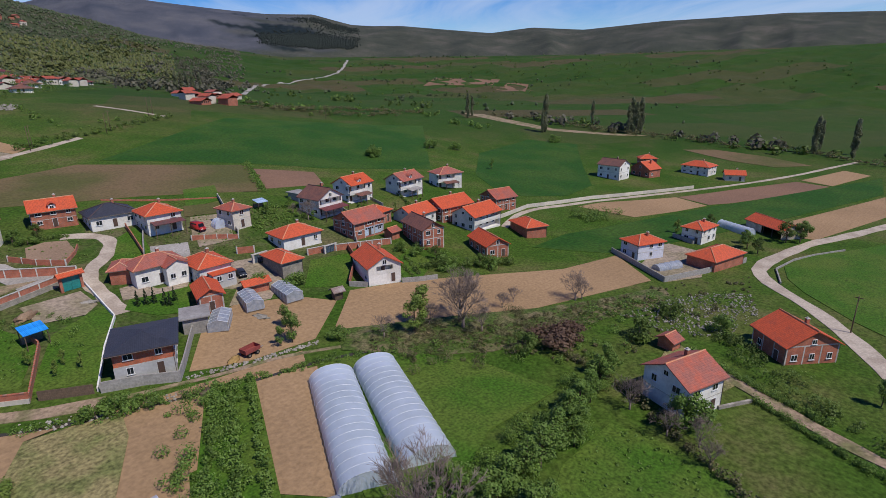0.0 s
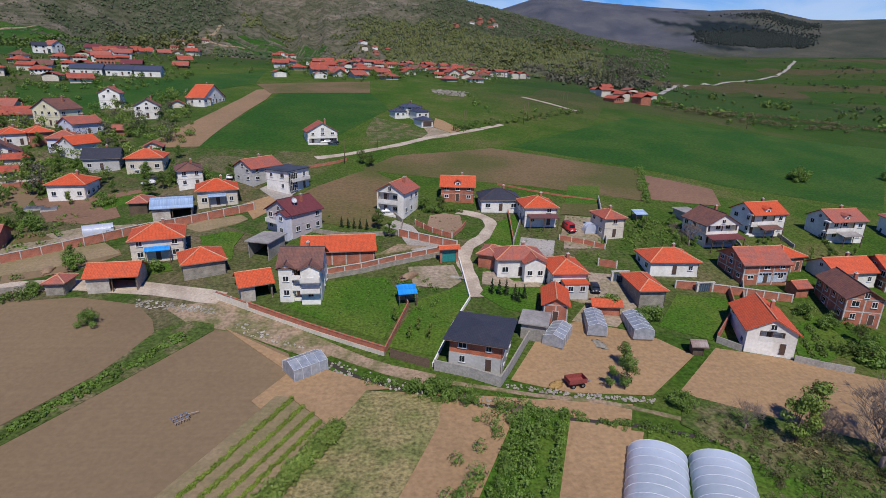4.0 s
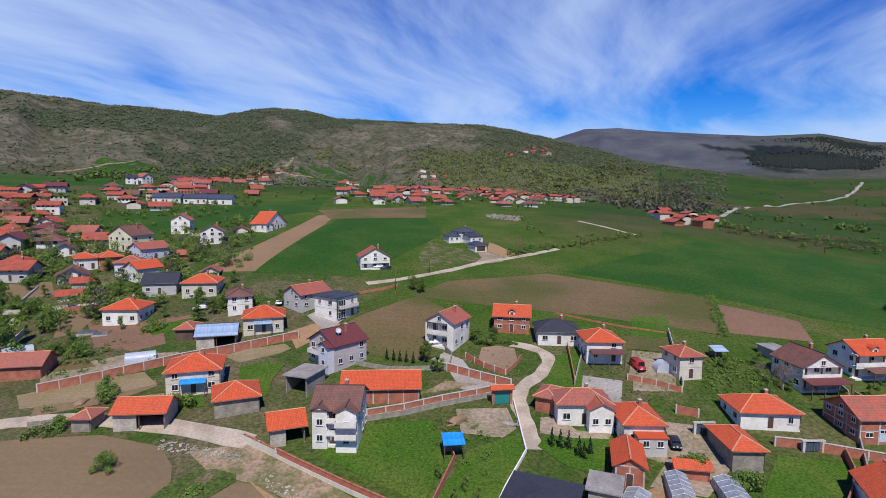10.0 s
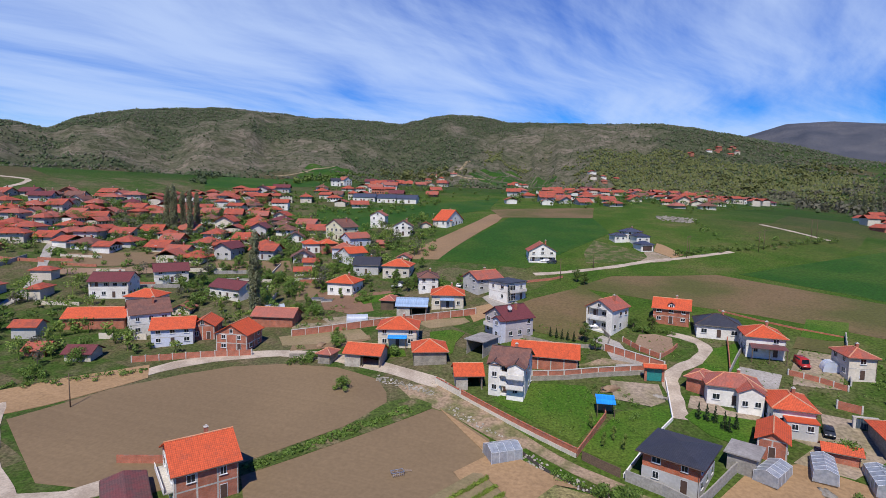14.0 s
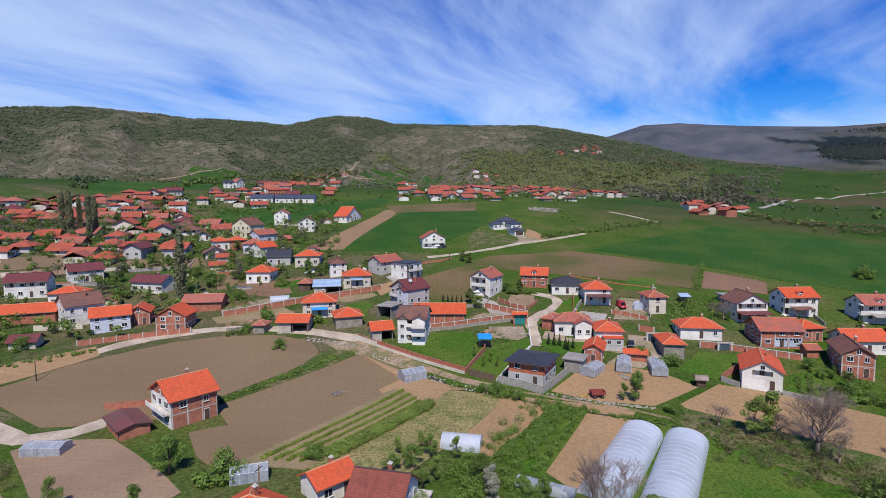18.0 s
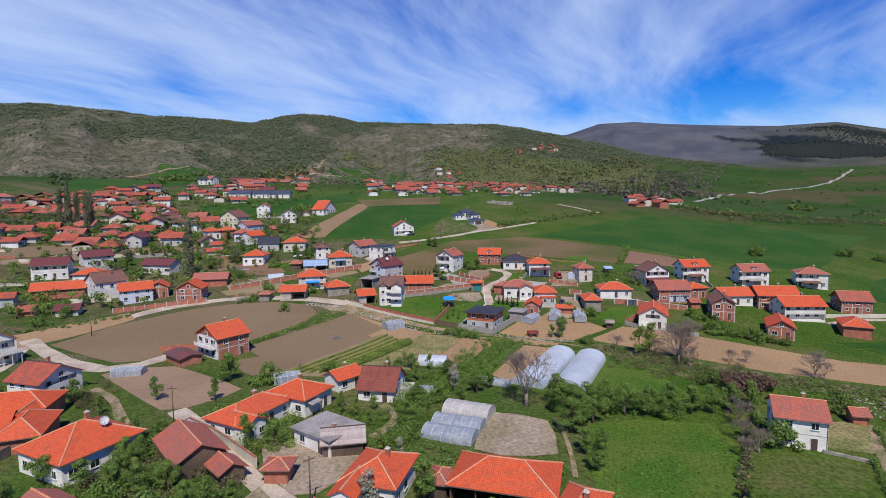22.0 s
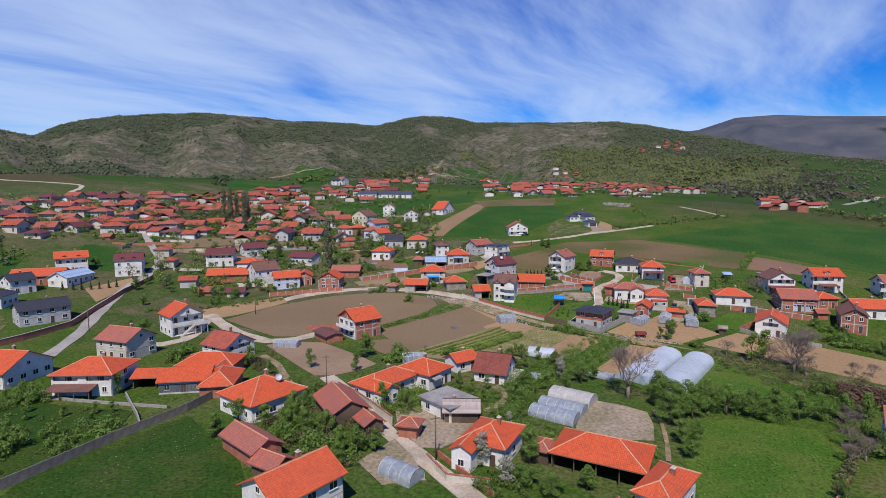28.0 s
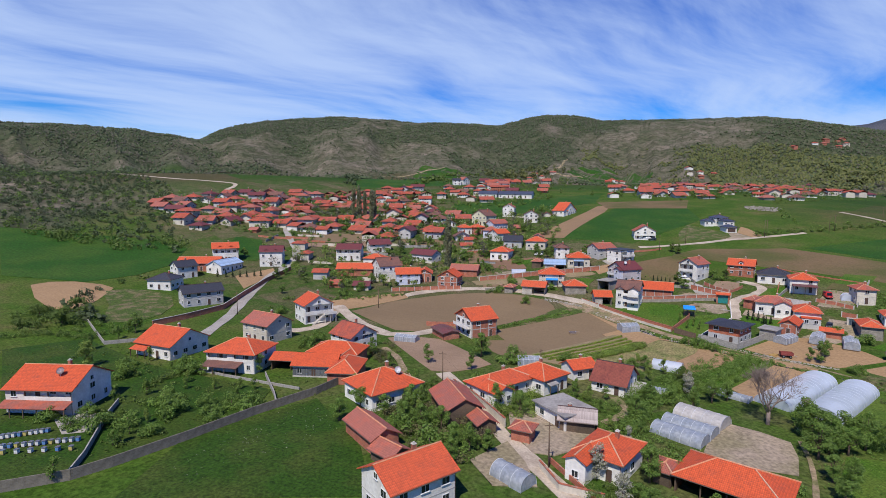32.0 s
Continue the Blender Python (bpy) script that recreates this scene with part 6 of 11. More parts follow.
house("house", "two-storey white-rendered house with dark brown tiled hipped roof", -60.6, 149.8, 24, 6.5, 9.0, 4.9, "h", "white", "brown", "c", "house")
hipL5_house = house("house", "single-storey cream-rendered house with bright orange tiled hipped roof", -49.1, 136.9, 18, 9.8, 9.0, 4, "h", "cream", "orange", "c", "house")
house("shed", "open-fronted plastered shed with pale blue sheet gable roof", -57.2, 127.5, 16, 8.8, 7.0, 3, "gx", "open", "bluesheet", "oOw", "shed")
house("shed", "weathered board shed with weathered red tiled hipped roof", -66.6, 131.6, 8, 4.2, 6.0, 2.8, "h", "wood", "redold", "w", "shed")
house("house", "two-storey yellow-rendered house with dark brown tiled gable roof", -128.7, 211.6, -18, 12.2, 10.0, 6.1, "gy", "yellow", "brown", "c", "house")
house("house", "two-storey white-rendered house with weathered red tiled gable roof", -123.3, 242.6, 14, 7.9, 9.0, 6.1, "gy", "white", "redold", "c", "house")
house("house", "two-storey white-rendered house with dark brown tiled gable roof", -101.2, 224.1, 20, 9.1, 9.0, 4.8, "gy", "white", "brown", "c", "house")
house("house", "two-storey cream-rendered house with bright orange tiled hipped roof", -90.2, 251.4, 25, 9.3, 9.0, 3.2, "h", "cream", "orange", "c", "house")
house("house", "single-storey white-rendered house with bright orange tiled gable roof", -87.7, 254.7, 78, 18.1, 8.0, 3, "gy", "white", "orange", "c", "house")
house("house", "single-storey bluish white house with weathered red tiled gable roof", -114.7, 199.7, 61, 11.1, 8.0, 4, "gx", "bluewhite", "redold", "c", "house")
house("house", "single-storey white-rendered house with bright orange tiled hipped roof", -130.7, 187.1, 40, 6.6, 10.0, 3.9, "h", "white", "orange", "c", "house")
house("house", "single-storey bare red block house with bright orange tiled hipped roof", -123.0, 188.5, 44, 6.8, 8.0, 4, "h", "brick", "orange", "c", "house")
house("house", "single-storey bluish white house with weathered red tiled hipped roof", -111.5, 182.8, 19, 8.7, 8.0, 4, "h", "bluewhite", "redold", "c", "house")
house("house", "single-storey white-rendered house with bright orange tiled gable roof", -104.0, 176.9, 60, 8.5, 8.0, 4, "gx", "white", "orange", "c", "house")
house("house", "two-storey pale grey house with weathered red tiled gable roof", -42.2, 153.5, 53, 10.5, 8.0, 4.3, "gx", "palegrey", "redold", "c", "house")
house("house", "two-storey white-rendered house with weathered red tiled gable roof", -28.7, 194.4, 17, 10.6, 9.0, 4.3, "gy", "white", "redold", "c", "house", cuts=((-5, 5, 0.1, 1.85, 1.6),))
house("house", "two-storey white villa with navy hipped roofs and low wings", 5.6, 248.5, 25, 8.0, 7.6, 4.6, "h", "white", "navyhip", "c", "house", rise=1.7, wings=((-9.4, -4.02, -4.2, 2.2, 2.7, "h", "white"), (-2.0, 4.2, -11, -3.82, 2.9, "h", "white")))
house("house", "single-storey white-rendered house with navy sheet gable roof", -176.4, 331.0, 11, 16.1, 9.0, 3.4, "gx", "white", "navyhip", "cf", "house")
house("house", "single-storey white-rendered house with navy sheet gable roof", -159.7, 333.7, 8, 13.9, 9.0, 3.4, "gx", "white", "navyhip", "cf", "house")
house("house", "single-storey white-rendered house with navy sheet gable roof", -144.7, 335.5, 6, 14.1, 9.0, 3.4, "gx", "white", "navyhip", "cf", "house")
house("house", "two-storey white-rendered house with weathered red tiled gable roof", -196.4, 389.4, 20, 11.4, 9.0, 4.6, "gx", "white", "redold", "cf", "house")
house("house", "two-storey white-rendered house with weathered red tiled gable roof", -197.3, 416.1, 55, 12.1, 9.0, 4.6, "gx", "white", "redold", "cf", "house")
house("house", "two-storey white-rendered house with black sheet gable roof", -250.9, 416.9, 35, 8.3, 8.0, 5, "gx", "white", "slate", "cf", "house")
house("house", "two-storey white-rendered house with weathered red tiled gable roof", -248.2, 429.1, 73, 10.5, 8.0, 5, "gy", "white", "redold", "cf", "house")
house("shed", "raw concrete shed with concrete slab roof", 77.3, 126.4, 7, 3.9, 5.0, 2.4, "flat", "concrete", "slab", "w", "shed")
house("house", "old white house with weathered red tiled hipped roof beside the barn", 13.6, -40.8, 45, 10.5, 8.0, 3.0, "h", "white", "redold", "c", "house")
house("house", "single-storey house with weathered red tiled hipped roof", 29.2, -40.8, -12, 8.6, 7.6, 3.0, "h", "cream", "redold", "c", "house")
house("house", "single-storey house with red tiled hipped roof beside the lane", 68.5, -40.5, 24, 10.0, 8.0, 3.0, "h", "brick", "redold", "c", "house")

# ---- walls, tunnels, poles ----
FILM, film_n, film_l, film_b = nodes_of("greenhouse_film")
film_b.inputs["Base Color"].default_value = (0.66, 0.73, 0.86, 1)
film_b.inputs["Roughness"].default_value = 0.28
_fn, _fr, _ff = film_n.new("ShaderNodeTexNoise"), film_n.new("ShaderNodeMapRange"), film_n.new("ShaderNodeTexNoise")
_fn.inputs["Scale"].default_value, _fn.inputs["Detail"].default_value = 0.22, 3
_ff.inputs["Scale"].default_value, _ff.inputs["Detail"].default_value = 2.2, 4
_fr.inputs["From Min"].default_value, _fr.inputs["From Max"].default_value = 0.3, 0.7
_fr.inputs["To Min"].default_value, _fr.inputs["To Max"].default_value = 0.52, 0.68
_fc = film_n.new("ShaderNodeTexCoord")
for _f in (_fn, _ff):
    film_l.new(_fc.outputs["Object"], _f.inputs["Vector"])
film_l.new(_fn.outputs[0], _fr.inputs["Value"])
film_l.new(_fr.outputs[0], film_b.inputs["Alpha"])
_fb = film_n.new("ShaderNodeBump")
_fb.inputs["Strength"].default_value, _fb.inputs["Distance"].default_value = 0.6, 0.12
film_l.new(_ff.outputs[0], _fb.inputs["Height"])
film_l.new(_fb.outputs[0], film_b.inputs["Normal"])
GREYFILM = surface("old_grey_film", (0.32, 0.36, 0.42), (0.42, 0.45, 0.49), rough=0.35, grain=2, blotch=0.6, bump=0.4)
GREYFILM.node_tree.nodes["Principled BSDF"].inputs["Alpha"].default_value = 0.74
OLDFILM = surface("old_beige_film", (0.47, 0.44, 0.40), (0.40, 0.38, 0.36), rough=0.5, grain=2, blotch=0.5, bump=0.3)
HOOP = surface("pale_hoops", (0.66, 0.69, 0.74), rough=0.5, bump=0)


def wall_run(name, line, height, material, label, pillar=None, gap=3.0, thick=0.22, cap=None, category="wall"):
    """A garden wall in panels that step with the ground, with pillars between."""
    ob = tagged(new(name), label, category)
    x0, y0 = line[0]
    ob.matrix_world = pose(x0, y0, z_at(x0, y0))
    base = ob.matrix_world.translation
    pts = []
    for (ax, ay), (bx, by) in zip(line, line[1:]):
        k = max(1, round(math.hypot(bx - ax, by - ay) / gap))
        pts += [(ax + (bx - ax) * i / k, ay + (by - ay) * i / k) for i in range(k)]
    pts.append(line[-1])
    for (ax, ay), (bx, by) in zip(pts, pts[1:]):
        run = math.hypot(bx - ax, by - ay)
        za, zb = z_at(ax, ay), z_at(bx, by)
        bm = bmesh.new()
        v = box(bm, 0, run, -thick / 2, thick / 2, -0.5, height)
        for q in v:
            q.co.z += (za + (zb - za) * (q.co.x / run)) - za
        p = part("wall_panel", bm, material, ob)
        p.matrix_basis = pose(ax - base.x, ay - base.y, za - base.z, 0, 0, math.degrees(math.atan2(by - ay, bx - ax)))
        if cap:
            bm = bmesh.new()
            v = box(bm, 0, run, -thick / 2 - 0.06, thick / 2 + 0.06, height + 0.003, height + 0.12)
            for q in v:
                q.co.z += (zb - za) * (q.co.x / run)
            part("coping", bm, cap, p)
    if pillar:
        bm = bmesh.new()
        box(bm, -0.15, 0.15, -0.15, 0.15, -0.5, height + 0.16)
        me = finish(bm, "pillar", pillar)
        for ax, ay in pts:
            o = new("pillar", me)
            o.parent, o.matrix_basis = ob, pose(ax - base.x, ay - base.y, z_at(ax, ay) - base.z)
    return ob


def tunnel(x, y, rz, length, width, height, label, film=None, hoops=1.6, open_end=False):
    """A poly tunnel: film skin over hoops, closed end sheets, door frame."""
    ob = tagged(new("poly_tunnel"), label, "greenhouse")
    ob.matrix_world = pose(x, y, z_at(x, y) - 0.05, 0, 0, rz)
    seg, k = 14, max(2, int(length / hoops))

    def arch(u, s, out=0.0):
        a = math.pi * s / seg
        return (u, -(width / 2 + out) * math.cos(a), (height + out) * math.sin(a) ** 0.75)

    bm = bmesh.new()
    rows = [[bm.verts.new(arch(-length / 2 + length * i / k / 2, s, 0.03 * math.sin(i * math.pi / 2 + 1.57) ** 2 if 0 < s < seg else 0)) for s in range(seg + 1)] for i in range(2 * k + 1)]
    for a, b in zip(rows, rows[1:]):
        for s in range(seg):
            bm.faces.new((a[s], b[s], b[s + 1], a[s + 1]))
    part("film", bm, film or FILM, ob, smooth=True)
    for i in range(k + 1):
        bm = bmesh.new()
        pts = [Vector(arch(-length / 2 + length * i / k, s, 0.04)) for s in range(seg + 1)]
        ring = None
        for s, p in enumerate(pts):
            t = (pts[min(s + 1, seg)] - pts[max(s - 1, 0)]).normalized()
            n = Vector((1, 0, 0)).cross(t)
            now = [bm.verts.new(p + Vector((1, 0, 0)) * (0.03 * math.cos(q * 1.5708)) + n * (0.03 * math.sin(q * 1.5708))) for q in range(4)]
            if ring:
                for q in range(4):
                    bm.faces.new((ring[q], ring[(q + 1) % 4], now[(q + 1) % 4], now[q]))
            ring = now
        part("hoop", bm, HOOP, ob)
    for sgn in (-1, 1):
        if open_end and sgn < 0:
            continue
        bm = bmesh.new()
        vs = [bm.verts.new(arch(sgn * (length / 2 - 0.05), s, -0.02)) for s in range(seg + 1)]
        bm.faces.new(vs if sgn > 0 else vs[::-1])
        part("end_sheet", bm, film or FILM, ob)
    return ob


def film_house(x, y, rz, L, W, eave, rise, label):
    """A small film greenhouse with upright sides and a low gable over a timber frame."""
    ob = tagged(new("film_greenhouse"), label, "greenhouse")
    ob.matrix_world = pose(x, y, z_at(x, y) - 0.03, 0, 0, rz)
    prof = [(-W / 2, 0), (-W / 2 + 0.08, eave), (0, eave + rise), (W / 2 - 0.08, eave), (W / 2, 0)]
    k = max(3, round(L / 1.4))
    bm = bmesh.new()
    rows = [[bm.verts.new((-L / 2 + L * i / k / 2, py, pz - (0.05 if i % 2 and 0 < j < 4 else 0))) for j, (py, pz) in enumerate(prof)] for i in range(2 * k + 1)]
    for a, b in zip(rows, rows[1:]):
        for j in range(4):
            bm.faces.new((a[j], b[j], b[j + 1], a[j + 1]))
    part("film", bm, GREYFILM, ob)
    for sgn in (-1, 1):
        bm = bmesh.new()
        bm.faces.new([bm.verts.new((sgn * (L / 2 - 0.03), py * 0.99, pz * 0.99)) for py, pz in prof])
        part("end_sheet", bm, GREYFILM, ob)
    for i in range(k + 1):
        bm = bmesh.new()
        u = -L / 2 + L * i / k
        for (ay, az_), (by, bz) in zip(prof, prof[1:]):
            bar(bm, (u, ay * 1.01, az_ + 0.03), (u, by * 1.01, bz + 0.03), 0.035, 4)
        part("rafter", bm, HOOP, ob)
    bm = bmesh.new()
    for py, pz in prof[1:4]:
        bar(bm, (-L / 2, py, pz + 0.03), (L / 2, py, pz + 0.03), 0.03, 4)
    part("purlin", bm, HOOP, ob)
    return ob


def pole(x, y, h, label="weathered wooden power pole", lamp=False):
    ob = tagged(new("power_pole"), label, "pole")
    ob.matrix_world = pose(x, y, z_at(x, y), 0, 0, (x * 31) % 90)
    bm = bmesh.new()
    bar(bm, (0, 0, -0.6), (0, 0, h), 0.13, 7, r2=0.09)
    part("shaft", bm, WALLS["wood"] if not lamp else WALLS["concrete"], ob, smooth=True)
    bm = bmesh.new()
    box(bm, -0.8, 0.8, -0.05, 0.05, h - 0.55, h - 0.43)
    part("crossarm", bm, WALLS["wood"], ob)
    return ob


def wire(a, b, h):
    (ax, ay), (bx, by) = a, b
    bm = bmesh.new()
    pa, pb = Vector((ax, ay, z_at(ax, ay) + h)), Vector((bx, by, z_at(bx, by) + h))
    last = None
    for i in range(13):
        t = i / 12
        p = pa.lerp(pb, t) - Vector((0, 0, 1.2 * 4 * t * (1 - t)))
        if last:
            bar(bm, last, p, 0.018, 3)
        last = p
    return tagged(new("power_cable", finish(bm, "power_cable", WALLS["wood"])), "thin sagging power cable between poles", "cable")


def car(x, y, rz, colour, label, van=False):
    """A parked car: shaped body, glass band, wheels with tyres and rims, lights."""
    ob = tagged(new("car"), label, "car")
    ob.matrix_world = pose(x, y, z_at(x, y) + 0.12, 0, 0, rz)
    L, W, H = (4.8, 1.9, 2.1) if van else (4.1, 1.7, 1.42)
    prof = [(-L / 2, .35), (-L / 2, .75), (-L / 2 + .95, .92), (-L / 2 + (1.2 if van else 1.6), H), (L / 2 - (.15 if van else .9), H), (L / 2 - .08, .95), (L / 2, .4)]
    bm = bmesh.new()
    sides = [[bm.verts.new((px, s * W / 2 * (0.86 if pz > 1.1 else 1.0), pz)) for px, pz in prof] for s in (-1, 1)]
    n = len(prof)
    for i in range(n):
        bm.faces.new((sides[0][i], sides[0][(i + 1) % n], sides[1][(i + 1) % n], sides[1][i]))
    bm.faces.new(sides[0][::-1])
    bm.faces.new(sides[1])
    bmesh.ops.recalc_face_normals(bm, faces=bm.faces[:])
    bmesh.ops.bevel(bm, geom=bm.edges[:], offset=0.07, segments=2, affect="EDGES")
    part("body", bm, colour, ob, smooth=True)
    bm = bmesh.new()
    for s in (-1, 1):
        box(bm, -L / 2 + 1.75, L / 2 - 0.9, s * W * 0.452 - 0.02, s * W * 0.452 + 0.02, 0.98, H - 0.16)
    part("side_glass", bm, GLASS, ob)
    bm = bmesh.new()
    a = [(-L / 2 + 1.02, .98), (-L / 2 + 1.5, H - .12)] if not van else [(-L / 2 + .98, 1.0), (-L / 2 + 1.17, H - .2)]
    vs = [bm.verts.new((a[0][0] - .03, -W * .4, a[0][1])), bm.verts.new((a[0][0] - .03, W * .4, a[0][1])), bm.verts.new((a[1][0] - .03, W * .37, a[1][1])), bm.verts.new((a[1][0] - .03, -W * .37, a[1][1]))]
    bm.faces.new(vs)
    bmesh.ops.solidify(bm, geom=bm.faces[:], thickness=0.03)
    part("windscreen", bm, GLASS, ob)
    for wx in (-L * .31, L * .31):
        for s in (-1, 1):
            bm = bmesh.new()
            bar(bm, (wx, s * (W / 2 - .2), .2), (wx, s * (W / 2 + .02), .2), 0.32, 14)
            w = part("wheel", bm, TYRE, ob)
            bm = bmesh.new()
            bar(bm, (wx, s * (W / 2 + .021), .2), (wx, s * (W / 2 + .035), .2), 0.19, 10)
            part("rim", bm, METAL, w)
    for s in (-1, 1):
        bm = bmesh.new()
        box(bm, -L / 2 - .03, -L / 2 + .05, s * W * .36 - .16, s * W * .36 + .16, .58, .72)
        part("headlight", bm, FRAME, ob)
    return ob


TYRE = surface("tyre_rubber", (0.02, 0.02, 0.022), rough=0.9, bump=0)
CARS = {k: surface(k + "_car_paint", c, tint(c, 0.92), rough=0.3, bump=0, blotch=0.5) for k, c in
        (("red", (0.42, 0.03, 0.025)), ("white", (0.75, 0.75, 0.75)), ("dark", (0.03, 0.035, 0.045)), ("silver", (0.42, 0.43, 0.45)))}

# ---- trees, hedges and scrub ----
GREEN = leaves("spring_leaves", (0.098, 0.180, 0.028), (0.180, 0.270, 0.056))
DEEP = leaves("deep_leaves", (0.075, 0.130, 0.022), (0.150, 0.205, 0.046))
VINE = leaves("vine_leaves", (0.165, 0.245, 0.030), (0.255, 0.32, 0.058))
LIME = leaves("young_leaves", (0.145, 0.225, 0.035), (0.24, 0.31, 0.07))
POPLAR = leaves("poplar_leaves", (0.15, 0.17, 0.085), (0.24, 0.25, 0.14))
BLOSSOM = leaves("blossom", (0.50, 0.47, 0.42), (0.20, 0.22, 0.10))
TWIGS = surface("bare_twigs", (0.25, 0.195, 0.165), (0.19, 0.15, 0.13), grain=6, bump=0.2)
REDTWIG = leaves("reddish_twigs", (0.13, 0.075, 0.05), (0.17, 0.11, 0.07))
DRYSCRUB = leaves("dry_scrub", (0.115, 0.125, 0.045), (0.18, 0.155, 0.075))
TWIGWOOD = leaves("bare_wood", (0.10, 0.085, 0.055), (0.075, 0.075, 0.04))
CONIFER = leaves("conifer_needles", (0.020, 0.045, 0.016), (0.035, 0.065, 0.022))


def leaf_cloud(bm, rnd, centre, radius, count, size, flat=1.0):
    """Small leaf blades scattered through a rounded clump, thicker towards its skin."""
    cx, cy, cz = centre
    for _ in range(count):
        d = Vector((rnd.gauss(0, 1), rnd.gauss(0, 1), rnd.gauss(0, 1))).normalized()
        r = radius * (0.45 + 0.6 * rnd.random() ** 0.6)
        p = Vector((cx + d.x * r, cy + d.y * r, cz + d.z * r * flat))
        n = (d + Vector((rnd.uniform(-.7, .7), rnd.uniform(-.7, .7), rnd.uniform(-.3, .9)))).normalized()
        u = n.orthogonal().normalized()
        u.rotate(Matrix.Rotation(rnd.random() * 6.28, 3, n))
        v = n.cross(u)
        s = size * rnd.uniform(0.6, 1.3)
        bm.faces.new([bm.verts.new(p + u * s * a + v * s * b) for a, b in ((-.5, -.25), (.3, -.5), (.55, .2), (-.2, .5))])


def crown_mesh(kind, seed):
    """Crown and trunk of a tree 1 m wide at the crown; heights by kind, in metres for a tree 6 m high."""
    rnd = random.Random(seed)
    crown, trunk = bmesh.new(), bmesh.new()
    if kind == "round":
        bar(trunk, (0, 0, -0.4), (0.1, 0, 2.2), 0.19, 7, r2=0.13)
        for k in range(17):
            a, q = rnd.random() * 6.28, rnd.random()
            h = 1.7 + 4.0 * q
            w = (0.35 + 1.75 * math.sin(min(1, 0.15 + q * 0.92) * math.pi) ** 0.8) * rnd.uniform(0.35, 1.0)
            c = (w * math.cos(a), w * math.sin(a), h)
            bar(trunk, (0.05, 0, 1.2 + h * 0.2), (c[0] * 0.9, c[1] * 0.9, c[2]), 0.07, 4, r2=0.02)
            leaf_cloud(crown, rnd, c, rnd.uniform(0.6, 1.0), 190, 0.18, 0.8)
    elif kind == "poplar":
        bar(trunk, (0, 0, -0.4), (0, 0, 5.2), 0.12, 6, r2=0.03)
        for k in range(64):
            q = (k + rnd.random()) / 64
            w = 0.5 * math.sin((0.08 + 0.9 * q) * math.pi) ** 0.6 * rnd.uniform(0.3, 0.8)
            a = rnd.random() * 6.28
            leaf_cloud(crown, rnd, (w * math.cos(a), w * math.sin(a), 0.4 + 5.4 * q), 0.22, 95, 0.10, 2.2)
    elif kind == "conifer":
        bar(trunk, (0, 0, -0.4), (0, 0, 4.5), 0.10, 6, r2=0.03)
        for k in range(22):
            q = k / 22
            for j in range(3):
                a = rnd.random() * 6.28
                w = (1 - q) * 1.15 * rnd.uniform(0.3, 0.9)
                leaf_cloud(crown, rnd, (w * math.cos(a), w * math.sin(a), 0.4 + 5.4 * q), 0.34 * (1.15 - q), 22, 0.2, 0.8)
    elif kind == "bush":
        bar(trunk, (0, 0, -0.3), (0, 0, 1.2), 0.08, 5, r2=0.04)
        for k in range(12):
            a, w = rnd.random() * 6.28, 1.5 * rnd.random() ** 0.6
            h = 0.4 + 1.6 * rnd.random() * (1.15 - w / 2.2)
            leaf_cloud(crown, rnd, (w * math.cos(a), w * math.sin(a), h), rnd.uniform(0.45, 0.8), 150, 0.15, 0.8)
    elif kind == "bare":
        # a short bole that forks again and again into a wide net of fine twigs
        def fork(p, d, length, r, depth):
            q = p + d * length
            bar(crown if depth < 4 else trunk, p, q, max(r, 0.0035), 3 if depth < 4 else 6, r2=max(r * 0.62, 0.003))
            if depth == 0:
                return
            for _ in range(3 if depth > 1 else 4):
                t = rnd.uniform(0.55, 1.0)
                e = (d + Vector((rnd.gauss(0, 0.46), rnd.gauss(0, 0.46), rnd.gauss(0.16, 0.30)))).normalized()
                fork(p + d * length * t, e, length * rnd.uniform(0.62, 0.86), r * 0.52, depth - 1)

        bar(trunk, (0, 0, -0.3), (0, 0, 0.55), 0.08, 8, r2=0.06)
        for k in range(5):
            a = k * 1.256 + rnd.uniform(-0.4, 0.4)
            fork(Vector((0, 0, 0.4 + 0.04 * k)), Vector((math.cos(a) * 0.55, math.sin(a) * 0.55, 1.1)).normalized(), 0.66, 0.032, 5)
    elif kind == "sparse":
        bar(trunk, (0, 0, -0.3), (0, 0, 2.6), 0.11, 6, r2=0.05)
        for k in range(15):
            a, w = rnd.random() * 6.28, 1.2 * rnd.random()
            h = 1.2 + 4.4 * rnd.random()
            w *= 1.15 - abs(h - 3) / 4
            bar(trunk, (0, 0, h * 0.55), (w * math.cos(a), w * math.sin(a), h), 0.045, 4, r2=0.015)
            leaf_cloud(crown, rnd, (w * math.cos(a), w * math.sin(a), h), 0.66, 110, 0.19, 0.9)
    return crown, trunk


